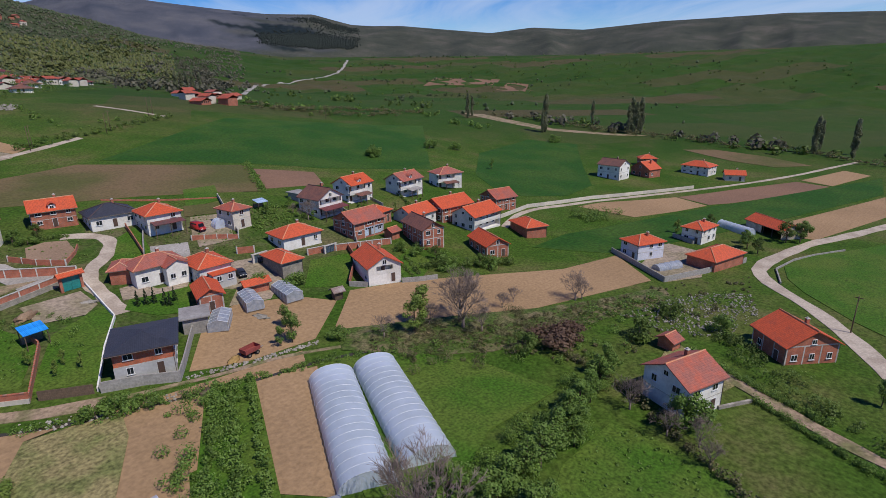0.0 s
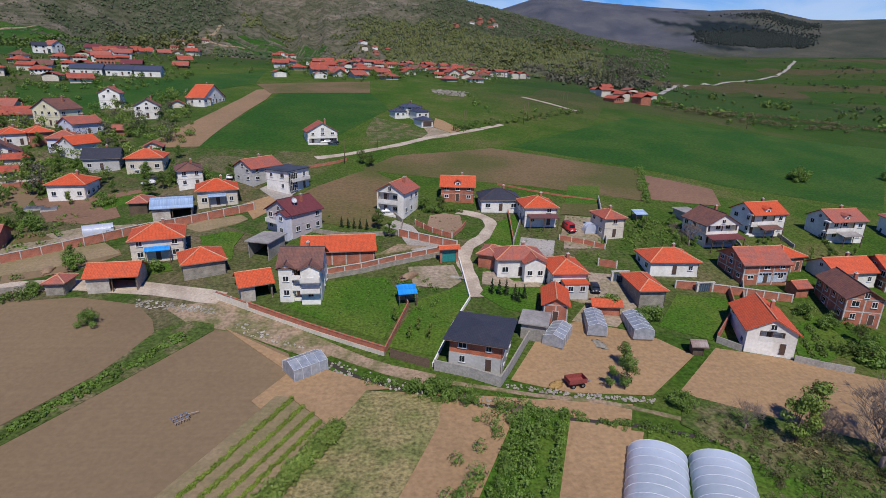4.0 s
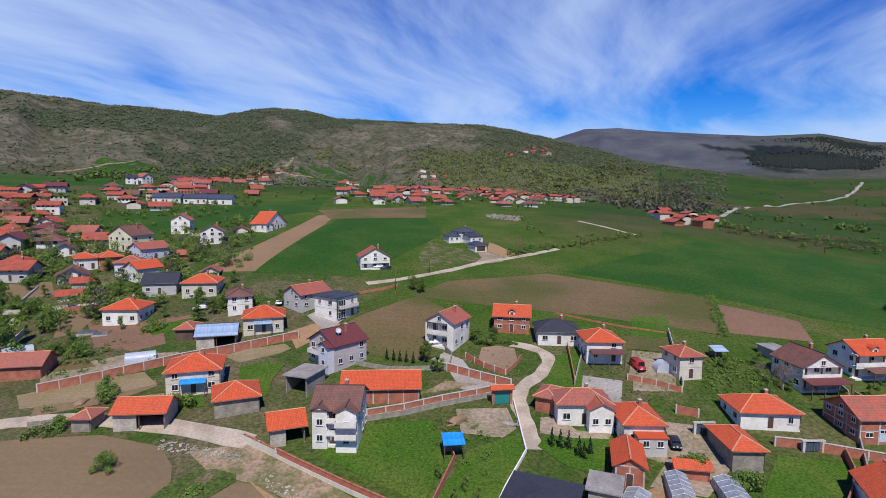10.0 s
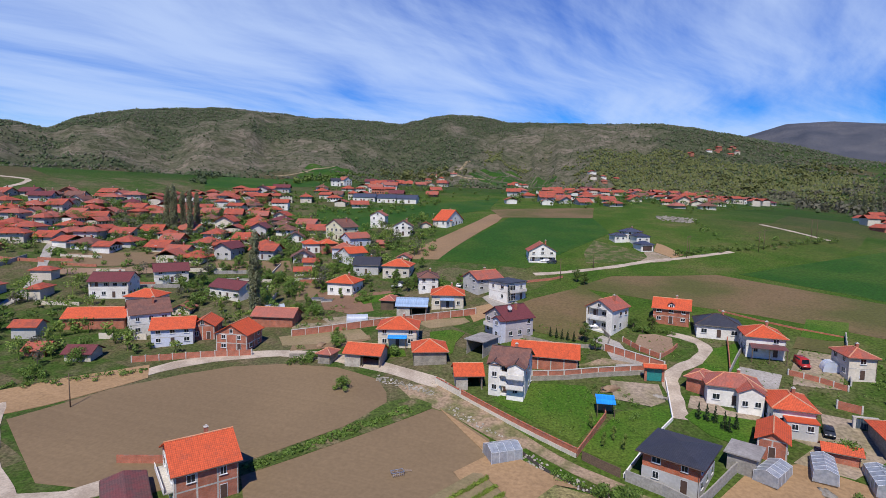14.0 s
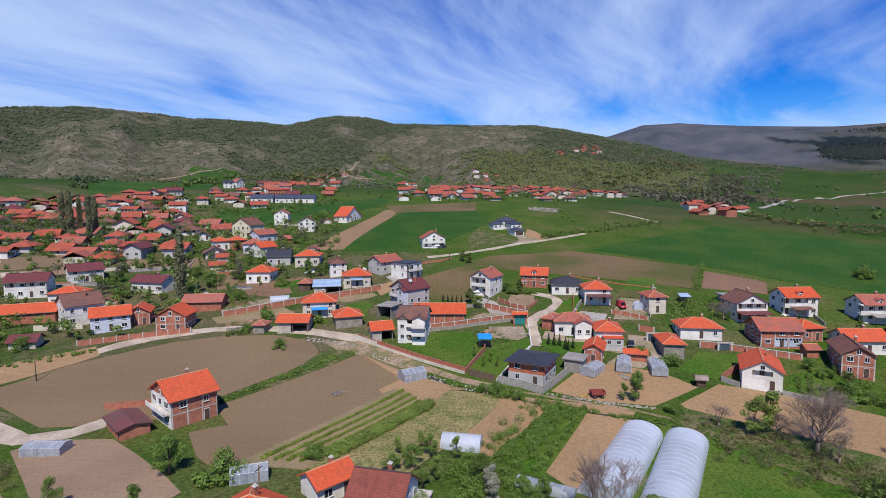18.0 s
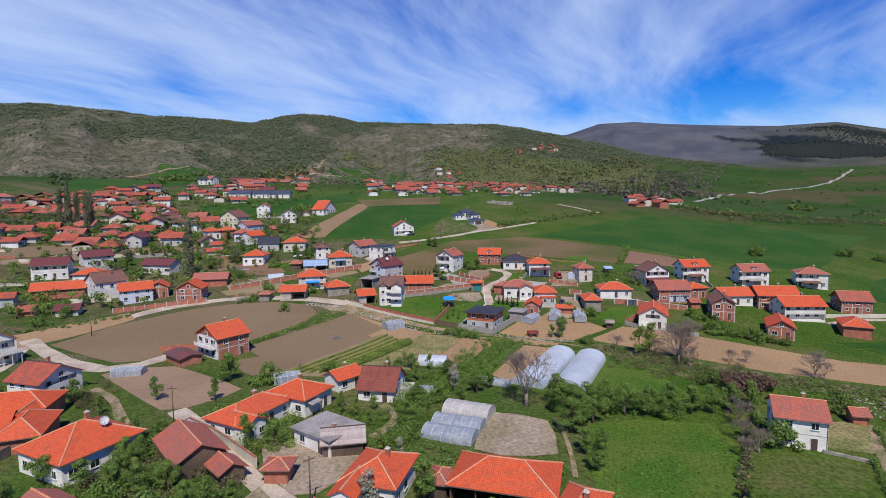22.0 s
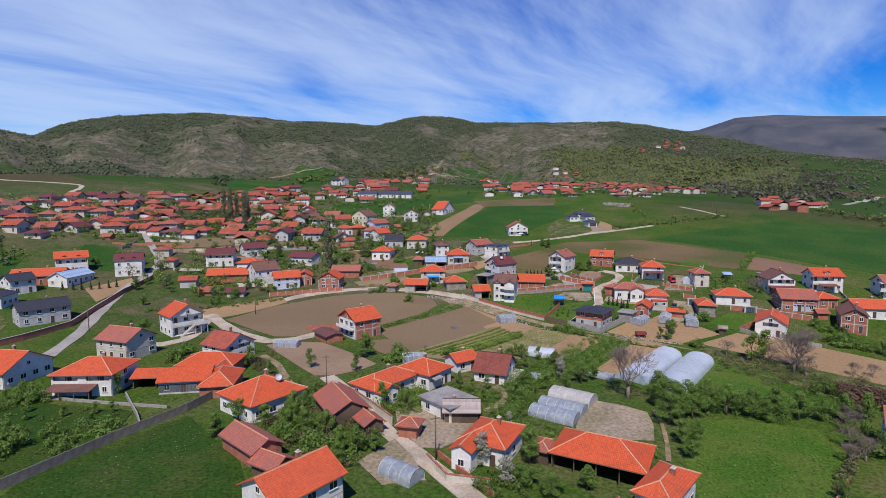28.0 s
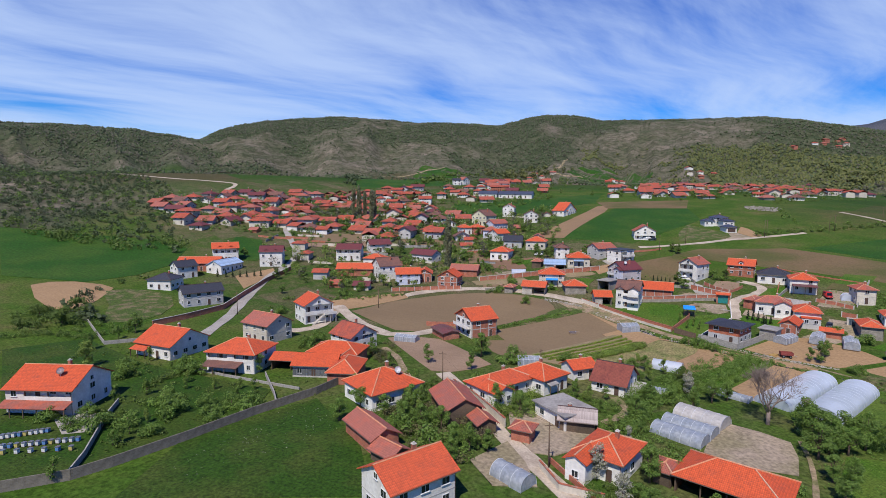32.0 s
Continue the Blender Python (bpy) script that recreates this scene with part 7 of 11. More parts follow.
KINDS = {
    "round": ("round", GREEN, "leafy spring tree with a rounded green crown", "tree"),
    "deep": ("round", DEEP, "leafy tree with a dense dark green crown", "tree"),
    "lime": ("sparse", LIME, "slender young tree in fresh pale green leaf", "tree"),
    "plum": ("sparse", GREEN, "small fruit tree in fresh green leaf", "fruit tree"),
    "blossom": ("sparse", BLOSSOM, "small fruit tree in white blossom", "fruit tree"),
    "poplar": ("poplar", POPLAR, "tall narrow columnar poplar tree", "tree"),
    "conifer": ("conifer", CONIFER, "dark green cone-shaped conifer", "tree"),
    "bush": ("bush", GREEN, "low spreading green bush", "bush"),
    "darkbush": ("bush", DEEP, "low dense dark green bush", "bush"),
    "redbush": ("bush", REDTWIG, "low reddish brown leafless thicket", "bush"),
    "bare": ("bare", TWIGS, "leafless tree with a wide net of bare twigs", "tree"),
}
STOCK = {}


def plant(kind, x, y, h, wide=1.0):
    shape, mat, label, cat = KINDS[kind]
    if not free(x, y, 0.3):
        return None
    pick = (int(abs(x) * 7 + abs(y) * 3)) % 4
    if (kind, pick) not in STOCK:
        c, t = crown_mesh(shape, pick * 13 + len(kind))
        STOCK[(kind, pick)] = finish(c, "crown", mat), finish(t, "trunk", TWIGS if kind == "bare" else BARK, True)
    cm, tm = STOCK[(kind, pick)]
    full = {"bush": 2.4, "bare": 2.6}.get(shape, 6.0)
    ob = tagged(new("bush" if cat == "bush" else "tree"), label, cat)
    k = h / full
    ob.matrix_world = pose(x, y, z_at(x, y), 0, 0, (x * 37 + y * 53) % 360) @ Matrix.Diagonal((k * wide, k * wide, k, 1))
    for nm, data in (("crown", cm), ("trunk", tm)):
        o = new(nm, data)
        o.parent = ob
    return ob


def hedge(name, line, width, height, material, label, density=9, size=0.34, gap=1.0, seed=1, cut=0.0):
    """A run of scrub along a line: uneven clumps of leaf blades. One object of kind stuff."""
    rnd = random.Random(seed)
    bm = bmesh.new()
    for p in resample([(x, y, 0) for x, y in line], gap):
        if rnd.random() < cut:
            continue
        x, y = p.x + rnd.uniform(-.5, .5) * width, p.y + rnd.uniform(-.5, .5) * width
        h = height * rnd.uniform(0.5, 1.15)
        leaf_cloud(bm, rnd, (x, y, z_at(x, y) + h * 0.45), max(0.3, min(width, h) * 0.55), int(density * 6), size * 0.75, h / max(width, 0.6))
    return tagged(new(name, finish(bm, name, material)), label, "hedge", kind="stuff")


def thicket(name, outline, count, height, material, label, size=0.4, blades=34, seed=3, category="scrub", spread=0.6):
    """Scrub or weeds scattered over an area. One object of kind stuff."""
    rnd = random.Random(seed)
    bm = bmesh.new()
    xs_, ys_ = [p[0] for p in outline], [p[1] for p in outline]
    if math.hypot(sum(xs_) / len(xs_), sum(ys_) / len(ys_)) < 95 and blades > 20:
        size, blades = size * 0.62, int(blades * 2.3)
    done = tries = 0
    while done < count and tries < count * 30:
        tries += 1
        x, y = rnd.uniform(min(xs_), max(xs_)), rnd.uniform(min(ys_), max(ys_))
        if not inside(x, y, outline) or not free(x, y):
            continue
        done += 1
        h = height * rnd.uniform(0.35, 1.2)
        leaf_cloud(bm, rnd, (x, y, z_at(x, y) + h * 0.4), h * spread, blades, size * min(1, 0.5 + h / height * 0.5), 0.8)
    return tagged(new(name, finish(bm, name, material)), label, category, kind="stuff")


def inside(x, y, poly):
    hit = False
    for (ax, ay), (bx, by) in zip(poly, poly[1:] + poly[:1]):
        if (ay > y) != (by > y) and x < (bx - ax) * (y - ay) / (by - ay) + ax:
            hit = not hit
    return hit


def orchard(outline, count, seed, kinds, low, high, apart=3.5):
    """Garden trees strewn over an area, each a thing of its own, clear of the buildings."""
    rnd = random.Random(seed)
    spots = [(o.matrix_world.translation.x, o.matrix_world.translation.y, 7.5) for o in scene.objects if o.parent is None and o.get("category") in ("house", "barn", "shed", "greenhouse")]
    xs_, ys_ = [p[0] for p in outline], [p[1] for p in outline]
    made = tries = 0
    while made < count and tries < count * 60:
        tries += 1
        x, y = rnd.uniform(min(xs_), max(xs_)), rnd.uniform(min(ys_), max(ys_))
        if not inside(x, y, outline) or not free(x, y, 1.2) or any((x - a) ** 2 + (y - b) ** 2 < r * r for a, b, r in spots):
            continue
        spots.append((x, y, apart))
        made += 1
        plant(rnd.choice(kinds), x, y, rnd.uniform(low, high), rnd.uniform(0.9, 1.25))

wall_run("garden_wall", [(-82.7, 102.2), (-76.7, 106.1), (-70.3, 110.5), (-60.9, 117.0), (-51.1, 122.1), (-38.1, 130.1)], 1.9, WALLS["brick"], "red block garden wall with pale pillars", TRIM, 3.4, 0.22, TRIM, "wall")
wall_run("garden_wall", [(-15.4, 94.6), (-8.7, 96.9), (-1.6, 100.4), (8.6, 104.7)], 2, WALLS["brick"], "red block wall on a stone footing", TRIM, 3.4, 0.22, TRIM, "wall")
wall_run("garden_wall", [(-35.0, 86.3), (-28.3, 82.6)], 1.5, WALLS["cream"], "pale plastered wall along the track", TRIM, 3.4, 0.22, WALLS["brick"], "wall")
wall_run("garden_wall", [(-28.2, 82.6), (-20.5, 78.3), (-11.2, 73.1), (-3.5, 68.7)], 1.6, WALLS["brick"], "red block wall on a pale footing along the track", None, 3.4, 0.22, WALLS["brick"], "wall")
wall_run("wall_footing", [(-28.2, 82.6), (-20.5, 78.3), (-11.2, 73.1), (-3.5, 68.7)], 0.75, WALLS["cream"], "pale plastered footing of the red block wall", None, 3.4, 0.36, None, "wall")
wall_run("fence", [(-2.6, 68.3), (0.5, 66.6), (3.6, 65.1)], 1.6, WALLS["wood"], "dark board fence along the track", None, 2.2, 0.08, None, "fence")
wall_run("garden_wall", [(-3.5, 69.0), (-1.2, 76.6), (0.7, 83.0), (-0.3, 88.2)], 1.2, WALLS["brick"], "low red brick garden wall", None, 3, 0.22, None, "wall")
wall_run("garden_wall", [(-0.8, 114.6), (6.4, 111.0), (12.6, 108.1)], 1.8, WALLS["brick"], "red block wall round a yard", TRIM, 3, 0.22, TRIM, "wall")
wall_run("garden_wall", [(4.3, 64.6), (9.6, 62.7), (14.0, 60.3), (16.0, 63.6), (20.6, 71.7), (26.1, 80.7)], 1.8, WALLS["concrete"], "grey concrete yard wall", None, 3, 0.22, None, "wall")
wall_run("garden_wall", [(4.1, 65.3), (8.3, 76.4), (12.8, 86.1), (12.5, 102.6)], 0.7, WALLS["white"], "low white garden wall", None, 4, 0.22, None, "wall")
wall_run("garden_wall", [(55.2, 71.8), (58.2, 69.0)], 1.2, WALLS["concrete"], "pale block wall", None, 3, 0.22, None, "wall")
wall_run("garden_wall", [(65.7, 65.9), (69.4, 64.0), (73.7, 62.4)], 1.2, WALLS["concrete"], "pale block wall", None, 3, 0.22, None, "wall")
wall_run("garden_wall", [(67.3, 87.9), (65.2, 83.0), (61.2, 78.1), (55.5, 72.1)], 1.6, WALLS["brick"], "rusty red garden wall", None, 3, 0.22, None, "wall")
wall_run("garden_wall", [(43.6, 100.2), (47.3, 98.9)], 1.6, WALLS["brick"], "red block yard wall", TRIM, 3, 0.22, None, "wall")
wall_run("garden_wall", [(56.9, 90.6), (61.1, 90.1), (67.5, 88.3), (73.9, 86.6), (79.2, 85.2)], 1.6, WALLS["brick"], "red block wall with pale posts", TRIM, 3, 0.22, TRIM, "wall")
wall_run("garden_wall", [(-13.6, -24.9), (-8, -29.7), (-2.4, -34.4)], 0.9, WALLS["brick"], "low brick wall along the dirt lane", None, 3, 0.25, None, "wall")
wall_run("garden_wall", [(-79.6, -71.8), (-74.5, -65.1), (-73.0, -59.8), (-70.8, -48.5), (-68.9, -35.3), (-65.6, -21.3), (-65.3, -14.1)], 1.7, WALLS["darkstone"], "dark mossy stone field wall", None, 3, 0.22, None, "wall")
wall_run("garden_wall", [(-75.2, -65.2), (-79.8, -60.3), (-91.8, -49.8), (-96.7, -44.7)], 1.2, WALLS["concrete"], "grey stone garden wall", None, 3, 0.22, None, "wall")
wall_run("garden_wall", [(-145.8, -4.8), (-145.4, 6.6), (-146.2, 21.9), (-155.1, 38.6), (-164.8, 59.5), (-171.4, 81.8)], 1.8, WALLS["brick"], "brown brick wall beside the village road", None, 3.2, 0.22, TRIM, "wall")
wall_run("garden_wall", [(-165.4, -13.2), (-139.1, -23.2), (-135.1, -17.0), (-130.3, -10.0)], 1, WALLS["concrete"], "low grey concrete wall", None, 3, 0.22, None, "wall")
wall_run("garden_wall", [(-84.2, -17.8), (-73.1, -26.0), (-68.1, -30.2)], 1, WALLS["concrete"], "low grey concrete wall", None, 3, 0.22, None, "wall")
wall_run("garden_wall", [(-101.7, -23.4), (-91.5, -22.9), (-70.7, -21.0)], 0.6, WALLS["concrete"], "low concrete kerb wall", None, 3, 0.22, None, "wall")
wall_run("garden_wall", [(-41.7, -3.8), (-35.4, -7.9), (-29.3, -12.8), (-24.4, -17.0)], 1.7, WALLS["cream"], "plastered lane wall with a tiled coping", None, 3, 0.22, WALLS["brick"], "wall")
wall_run("garden_wall", [(41.7, -26.4), (45.5, -19.9), (49.9, -12.7)], 1, WALLS["brick"], "low red brick garden wall", None, 3, 0.22, None, "wall")
wall_run("garden_wall", [(-110.4, 75.8), (-99.7, 82.0), (-93.4, 85.0), (-85.0, 88.3)], 1.5, WALLS["brick"], "red block fence wall", TRIM, 3, 0.22, None, "wall")
wall_run("garden_wall", [(-74.4, 41.4), (-70.5, 42.6), (-66.6, 43.8), (-62.5, 45)], 1.4, WALLS["brick"], "red block garden wall", None, 3, 0.22, None, "wall")
wall_run("garden_wall", [(127.4, 45.3), (122.5, 36.6), (115.4, 25.4), (129.0, 20.6), (146.9, 15.5)], 1.5, WALLS["concrete"], "grey yard wall", None, 3, 0.22, None, "wall")
wall_run("garden_wall", [(156.5, 39.3), (153.9, 32.3), (163.0, 29.2)], 1.4, WALLS["concrete"], "grey yard wall", None, 3, 0.22, None, "wall")
wall_run("garden_wall", [(-3.5, -31.8), (-9.9, -32.3), (-14.5, -27.4)], 1.2, WALLS["cream"], "plastered lane wall", None, 3, 0.22, WALLS["brick"], "wall")
wall_run("garden_wall", [(68.0, 84.0), (83.0, 109.2), (85.9, 130.2)], 1.2, WALLS["concrete"], "pale garden wall", None, 4, 0.22, None, "wall")
wall_run("garden_wall", [(98.5, 110.9), (99.3, 121.0), (99.5, 132.7)], 1, WALLS["concrete"], "pale garden wall", None, 4, 0.22, None, "wall")
wall_run("garden_wall", [(57.2, 138.4), (52.8, 123.0), (49.3, 110.6)], 1.2, WALLS["concrete"], "grey garden wall with posts", TRIM, 3, 0.22, None, "wall")
wall_run("garden_wall", [(32.7, 128.1), (29.0, 117.9), (26.2, 109.6)], 1.2, WALLS["concrete"], "grey garden wall", None, 3, 0.22, None, "wall")
wall_run("garden_wall", [(30.0, 152.5), (39.2, 146.2), (47.3, 141.7), (56.6, 137.9)], 0.45, WALLS["brick"], "low broken red block wall behind the gardens", None, 3, 0.22, None, "wall")
wall_run("garden_wall", [(38.3, 112.7), (43.6, 110.4), (47.9, 107.8)], 1.2, WALLS["brick"], "red block yard wall", TRIM, 3, 0.22, None, "wall")
wall_run("fence", [(82.0, 125.9), (78.9, 115.6), (76.7, 109.3)], 1.1, WALLS["concrete"], "pale slatted garden fence", None, 2, 0.08, None, "fence")
wall_run("garden_wall", [(84.6, 109.4), (85.6, 101.0), (81.2, 93.2)], 1, WALLS["concrete"], "pale garden wall", None, 3, 0.22, None, "wall")
wall_run("garden_wall", [(-21.3, 116.4), (-13.2, 114.0), (-0.4, 115.4), (0.3, 122.2), (-1.9, 126.9)], 1, WALLS["stone"], "rubble stone terrace wall", None, 2.5, 0.22, None, "wall")
tunnel(25.7, 33.3, -116, 25.9, 7.2, 2.8, "long white poly tunnel with ribbed film")
tunnel(33.5, 31.5, -114, 25.6, 7.2, 2.8, "long white poly tunnel with ribbed film")
film_house(26.7, 73.6, 58, 6.2, 3.6, 1.7, 0.6, "small film greenhouse with a timber frame beside the yard wall")
film_house(34.7, 77.2, 78, 7.0, 3.4, 1.8, 0.6, "small film greenhouse with a timber frame in the garden")
film_house(42.3, 76.1, 84, 7.6, 3.6, 1.8, 0.6, "small film greenhouse with a timber frame in the garden")
film_house(-15.6, 65.6, 36, 5.6, 4.0, 1.9, 0.7, "film greenhouse with a pale frame beside the ploughed field")
tunnel(-70.6, 117.4, 27, 6.1, 3.4, 2.2, "small white poly tunnel behind the wall")
tunnel(-1.4, 35.1, -5, 6.8, 4, 2.2, "small poly tunnel with white film")
tunnel(12.2, 23.3, -21, 8.8, 2.6, 1.2, "low film cold frame beside the plot", film=GREYFILM)
film_house(-32.2, 18.9, 24, 5.4, 3.0, 1.6, 0.6, "small film greenhouse in a garden")
film_house(-71.2, 24.2, 8, 6.6, 3.4, 1.4, 0.5, "low grey film greenhouse beside the lane")
tunnel(7.4, 6.0, -21, 9.0, 5.2, 2.1, "weathered beige poly tunnel in the garden", film=OLDFILM)
tunnel(5.6, 0.2, -18, 9.0, 4.4, 1.9, "old grey poly tunnel with torn film", film=GREYFILM)
tunnel(4.2, -4.2, -18, 9.0, 4.4, 1.9, "old grey poly tunnel in the garden", film=GREYFILM)
tunnel(-16.9, -33.0, -21, 6.2, 3.6, 2.2, "blue-grey film dome tunnel", film=GREYFILM)
tunnel(47.3, 116.9, -87, 2.3, 3.2, 2.4, "small round blue-white film greenhouse")
tunnel(126.4, 29.0, -23, 7.9, 3, 1.6, "small pale film shelter", film=GREYFILM)
tunnel(179.2, 27.4, -117, 12.4, 3.4, 2.4, "long white poly tunnel")
tunnel(-1.3, 14.9, -3, 3.3, 3, 1.8, "small silver film greenhouse", film=GREYFILM)
tunnel(-102.1, 121.1, 46, 5.9, 3.4, 2, "pale green-white poly tunnel")
wall_run("garden_wall", [(-74.6, 89.4), (-69.5, 90.8), (-63.7, 91.2)], 1, WALLS["stone"], "low stone wall beside the road", None, 3, 0.22, None, "wall")
hedge("vine_row", [(-16.4, 58.3), (-33.0, 24.8)], 0.34, 0.8, VINE, "bright green row of trained vines", density=7, size=0.2, gap=0.15, seed=60)
hedge("vine_row", [(-14.6, 56.5), (-30.8, 24.7)], 0.34, 0.8, VINE, "bright green row of trained vines", density=7, size=0.2, gap=0.15, seed=61)
hedge("vine_row", [(-13.1, 54.8), (-28.7, 24.7)], 0.34, 0.8, VINE, "bright green row of trained vines", density=7, size=0.2, gap=0.15, seed=62)
hedge("vine_row", [(-11.8, 53.2), (-26.5, 24.9)], 0.34, 0.8, VINE, "bright green row of trained vines", density=7, size=0.2, gap=0.15, seed=63)
hedge("hedge", [(-9.6, 51.5), (-13, 45), (-22.4, 27.4)], 1.7, 1.6, LIME, "overgrown green hedge beside the vine rows", density=14, size=0.3, gap=0.08, seed=70)
pole(-43.0, -6.5, 8.5, "weathered wooden power pole")
pole(-13.2, -26.8, 7.5, "weathered wooden power pole")
pole(29.3, 226.2, 9, "weathered wooden power pole")
pole(62.0, 249.1, 9, "weathered wooden power pole")
pole(92.4, 285.3, 9, "weathered wooden power pole")
wire((29.3, 226.2), (62.0, 249.1), 8.4)
wire((62.0, 249.1), (92.4, 285.3), 8.4)
pole(-18.0, 169.5, 8, "weathered wooden power pole")
pole(-7.9, 190.7, 8, "weathered wooden power pole")
pole(113.2, -12.3, 8, "weathered wooden power pole")
pole(28.2, 223.9, 9, "weathered wooden power pole")
pole(59.0, 244.2, 9, "weathered wooden power pole")
pole(89.0, 281.6, 9, "weathered wooden power pole")
pole(192.5, 276.7, 9, "weathered wooden power pole")
pole(250.9, 299.0, 9, "weathered wooden power pole")
pole(-137.2, 20.3, 8, "weathered wooden power pole")
pole(-101.9, 54.0, 7, "weathered wooden power pole")
pole(-26.4, 10.4, 7, "weathered wooden power pole")
wire((-43.0, -6.5), (-13.2, -26.8), 7.4)
car(42.2, 117.6, 100, CARS["red"], "red box van parked in a yard", True)
car(-26.5, 191.4, 20, CARS["white"], "white car parked before the house", False)
car(-23.9, 191.3, 20, CARS["dark"], "dark car parked before the house", False)
car(39.1, 89.7, 80, CARS["dark"], "dark car parked in the yard", False)
car(-3.5, 128.4, 15, CARS["white"], "white car parked under the shed roof", False)
car(-71.6, 151.8, 30, CARS["dark"], "dark car parked in a yard", False)
car(-71.8, 149.2, 20, CARS["white"], "white car parked in the garden lane", False)
car(-50.3, 153.1, 100, CARS["white"], "white car parked in the lane", False)
car(-78.0, 159.9, 30, CARS["silver"], "silver car parked under the trees", False)
wall_run("garden_wall", [(-28.8, 163.6), (-20.8, 169.4), (-17.6, 173.4)], 0.8, WALLS["brick"], "low ruined red block wall", None, 3, 0.22, None, "wall")

# ---- single things with a shape of their own ----
TEAL = surface("teal_paint", (0.02, 0.22, 0.20), (0.03, 0.18, 0.17), rough=0.5, grain=3, bump=0.1)
PLANKS = surface("pale_planks", (0.30, 0.22, 0.15), grain=4, bump=0.4)
LOGS = surface("stacked_logs", (0.32, 0.22, 0.14), (0.2, 0.13, 0.08), grain=7, bump=0.8, depth=0.1)
RUBBLE = surface("pale_rubble", (0.36, 0.33, 0.28), (0.22, 0.20, 0.16), grain=3, bump=0.6, depth=0.1, per_thing=0.2)
HAY = surface("straw", (0.42, 0.27, 0.10), grain=5, bump=0.8, depth=0.1)


def canopy(x, y, rz, L, D, h, tile, label):
    """A sheet roof on four posts."""
    ob = tagged(new("canopy"), label, "shelter")
    ob.matrix_world = pose(x, y, z_at(x, y), 0, 0, rz)
    add_roof(ob, "mono", L / 2, D / 2, h, 0.7, TILES[tile], None, thick=0.08)
    for sx in (-1, 1):
        for sy in (-1, 1):
            bm = bmesh.new()
            box(bm, sx * (L / 2 - 0.2) - 0.07, sx * (L / 2 - 0.2) + 0.07, sy * (D / 2 - 0.2) - 0.07, sy * (D / 2 - 0.2) + 0.07, -0.6, h + (0.6 if sy > 0 else 0.03))
            part("post", bm, WALLS["wood"], ob)
    bm = bmesh.new()
    box(bm, -L / 2 + 0.3, L / 2 - 0.3, D / 2 - 0.35, D / 2 - 0.22, -0.6, 1.5)
    part("back_board", bm, PLANKS, ob)
    return ob


def roofed_gate(x, y, rz, W, H, label):
    ob = tagged(new("gate"), label, "gate")
    ob.matrix_world = pose(x, y, z_at(x, y), 0, 0, rz)
    for s in (-1, 1):
        bm = bmesh.new()
        box(bm, s * W / 2 - 0.25, s * W / 2 + 0.25, -0.25, 0.25, -0.6, H)
        part("pillar", bm, WALLS["brick"], ob)
        bm = bmesh.new()
        box(bm, min(0.02 * s, s * (W / 2 - 0.27)), max(0.02 * s, s * (W / 2 - 0.27)), -0.04, 0.04, 0.1, H - 0.3)
        part("gate_leaf", bm, TEAL, ob, "teal painted sheet leaf")
    add_roof(ob, "gx", W / 2 + 0.6, 0.9, H - 0.1, 0.6, TILES["orange"], CAPS)
    return ob


def porch(parent, x0, x1, y0, y1, zlow, zhigh, tile, posts=4):
    """A lean-to roof on posts against a house front; zhigh at the wall."""
    hx, hy = (x1 - x0) / 2, (y1 - y0) / 2
    add_roof(parent, "mono", hx, hy, zlow, zhigh - zlow, TILES[tile], None, thick=0.1, at=((x0 + x1) / 2, (y0 + y1) / 2), name="porch_roof")
    for i in range(posts):
        px = x0 + 0.2 + (x1 - x0 - 0.4) * i / (posts - 1)
        bm = bmesh.new()
        box(bm, px - 0.08, px + 0.08, y0 + 0.15, y0 + 0.31, -1.0, zlow + 0.05)
        part("porch_post", bm, WALLS["wood"], parent)


def dormer(parent, x, y, z, turn, w=1.6, tile="orange"):
    bm = bmesh.new()
    box(bm, -w / 2, w / 2, 0, 2.0, 0, 1.1)
    d = part("dormer", bm, WALLS["white"], parent)
    d.matrix_basis = pose(x, y, z, 0, 0, turn)
    add_roof(d, "gy", w / 2 + 0.2, 1.25, 1.05, 0.6, TILES[tile], None, thick=0.08, at=(0, 0.85), name="dormer_roof")
    add_window(d, 0, -0.02, 0.15, 0, 0.9, 0.8)
    return d


def beehive(x, y, rz, colour):
    ob = tagged(new("beehive"), "painted wooden beehive box on a low stand in a row", "beehive", "beehives in the garden")
    ob.matrix_world = pose(x, y, z_at(x, y), 0, 0, rz)
    for nm, data in (("hive_box", SHARED["hive" + colour]), ("hive_lid", SHARED["lid"]), ("stand", SHARED["stand"])):
        o = new(nm, data)
        o.parent = ob


for c, rgb in (("white", (0.7, 0.7, 0.68)), ("blue", (0.12, 0.25, 0.5)), ("yellow", (0.55, 0.45, 0.15))):
    bm = bmesh.new()
    box(bm, -0.28, 0.28, -0.28, 0.28, 0.25, 0.85)
    SHARED["hive" + c] = finish(bm, "hive_box", surface(c + "_hive_paint", rgb, bump=0.1))
bm = bmesh.new()
box(bm, -0.33, 0.33, -0.33, 0.33, 0.853, 0.95)
SHARED["lid"] = finish(bm, "hive_lid", METAL)
bm = bmesh.new()
box(bm, -0.26, 0.26, -0.26, 0.26, -0.2, 0.247)
SHARED["stand"] = finish(bm, "stand", WALLS["wood"])


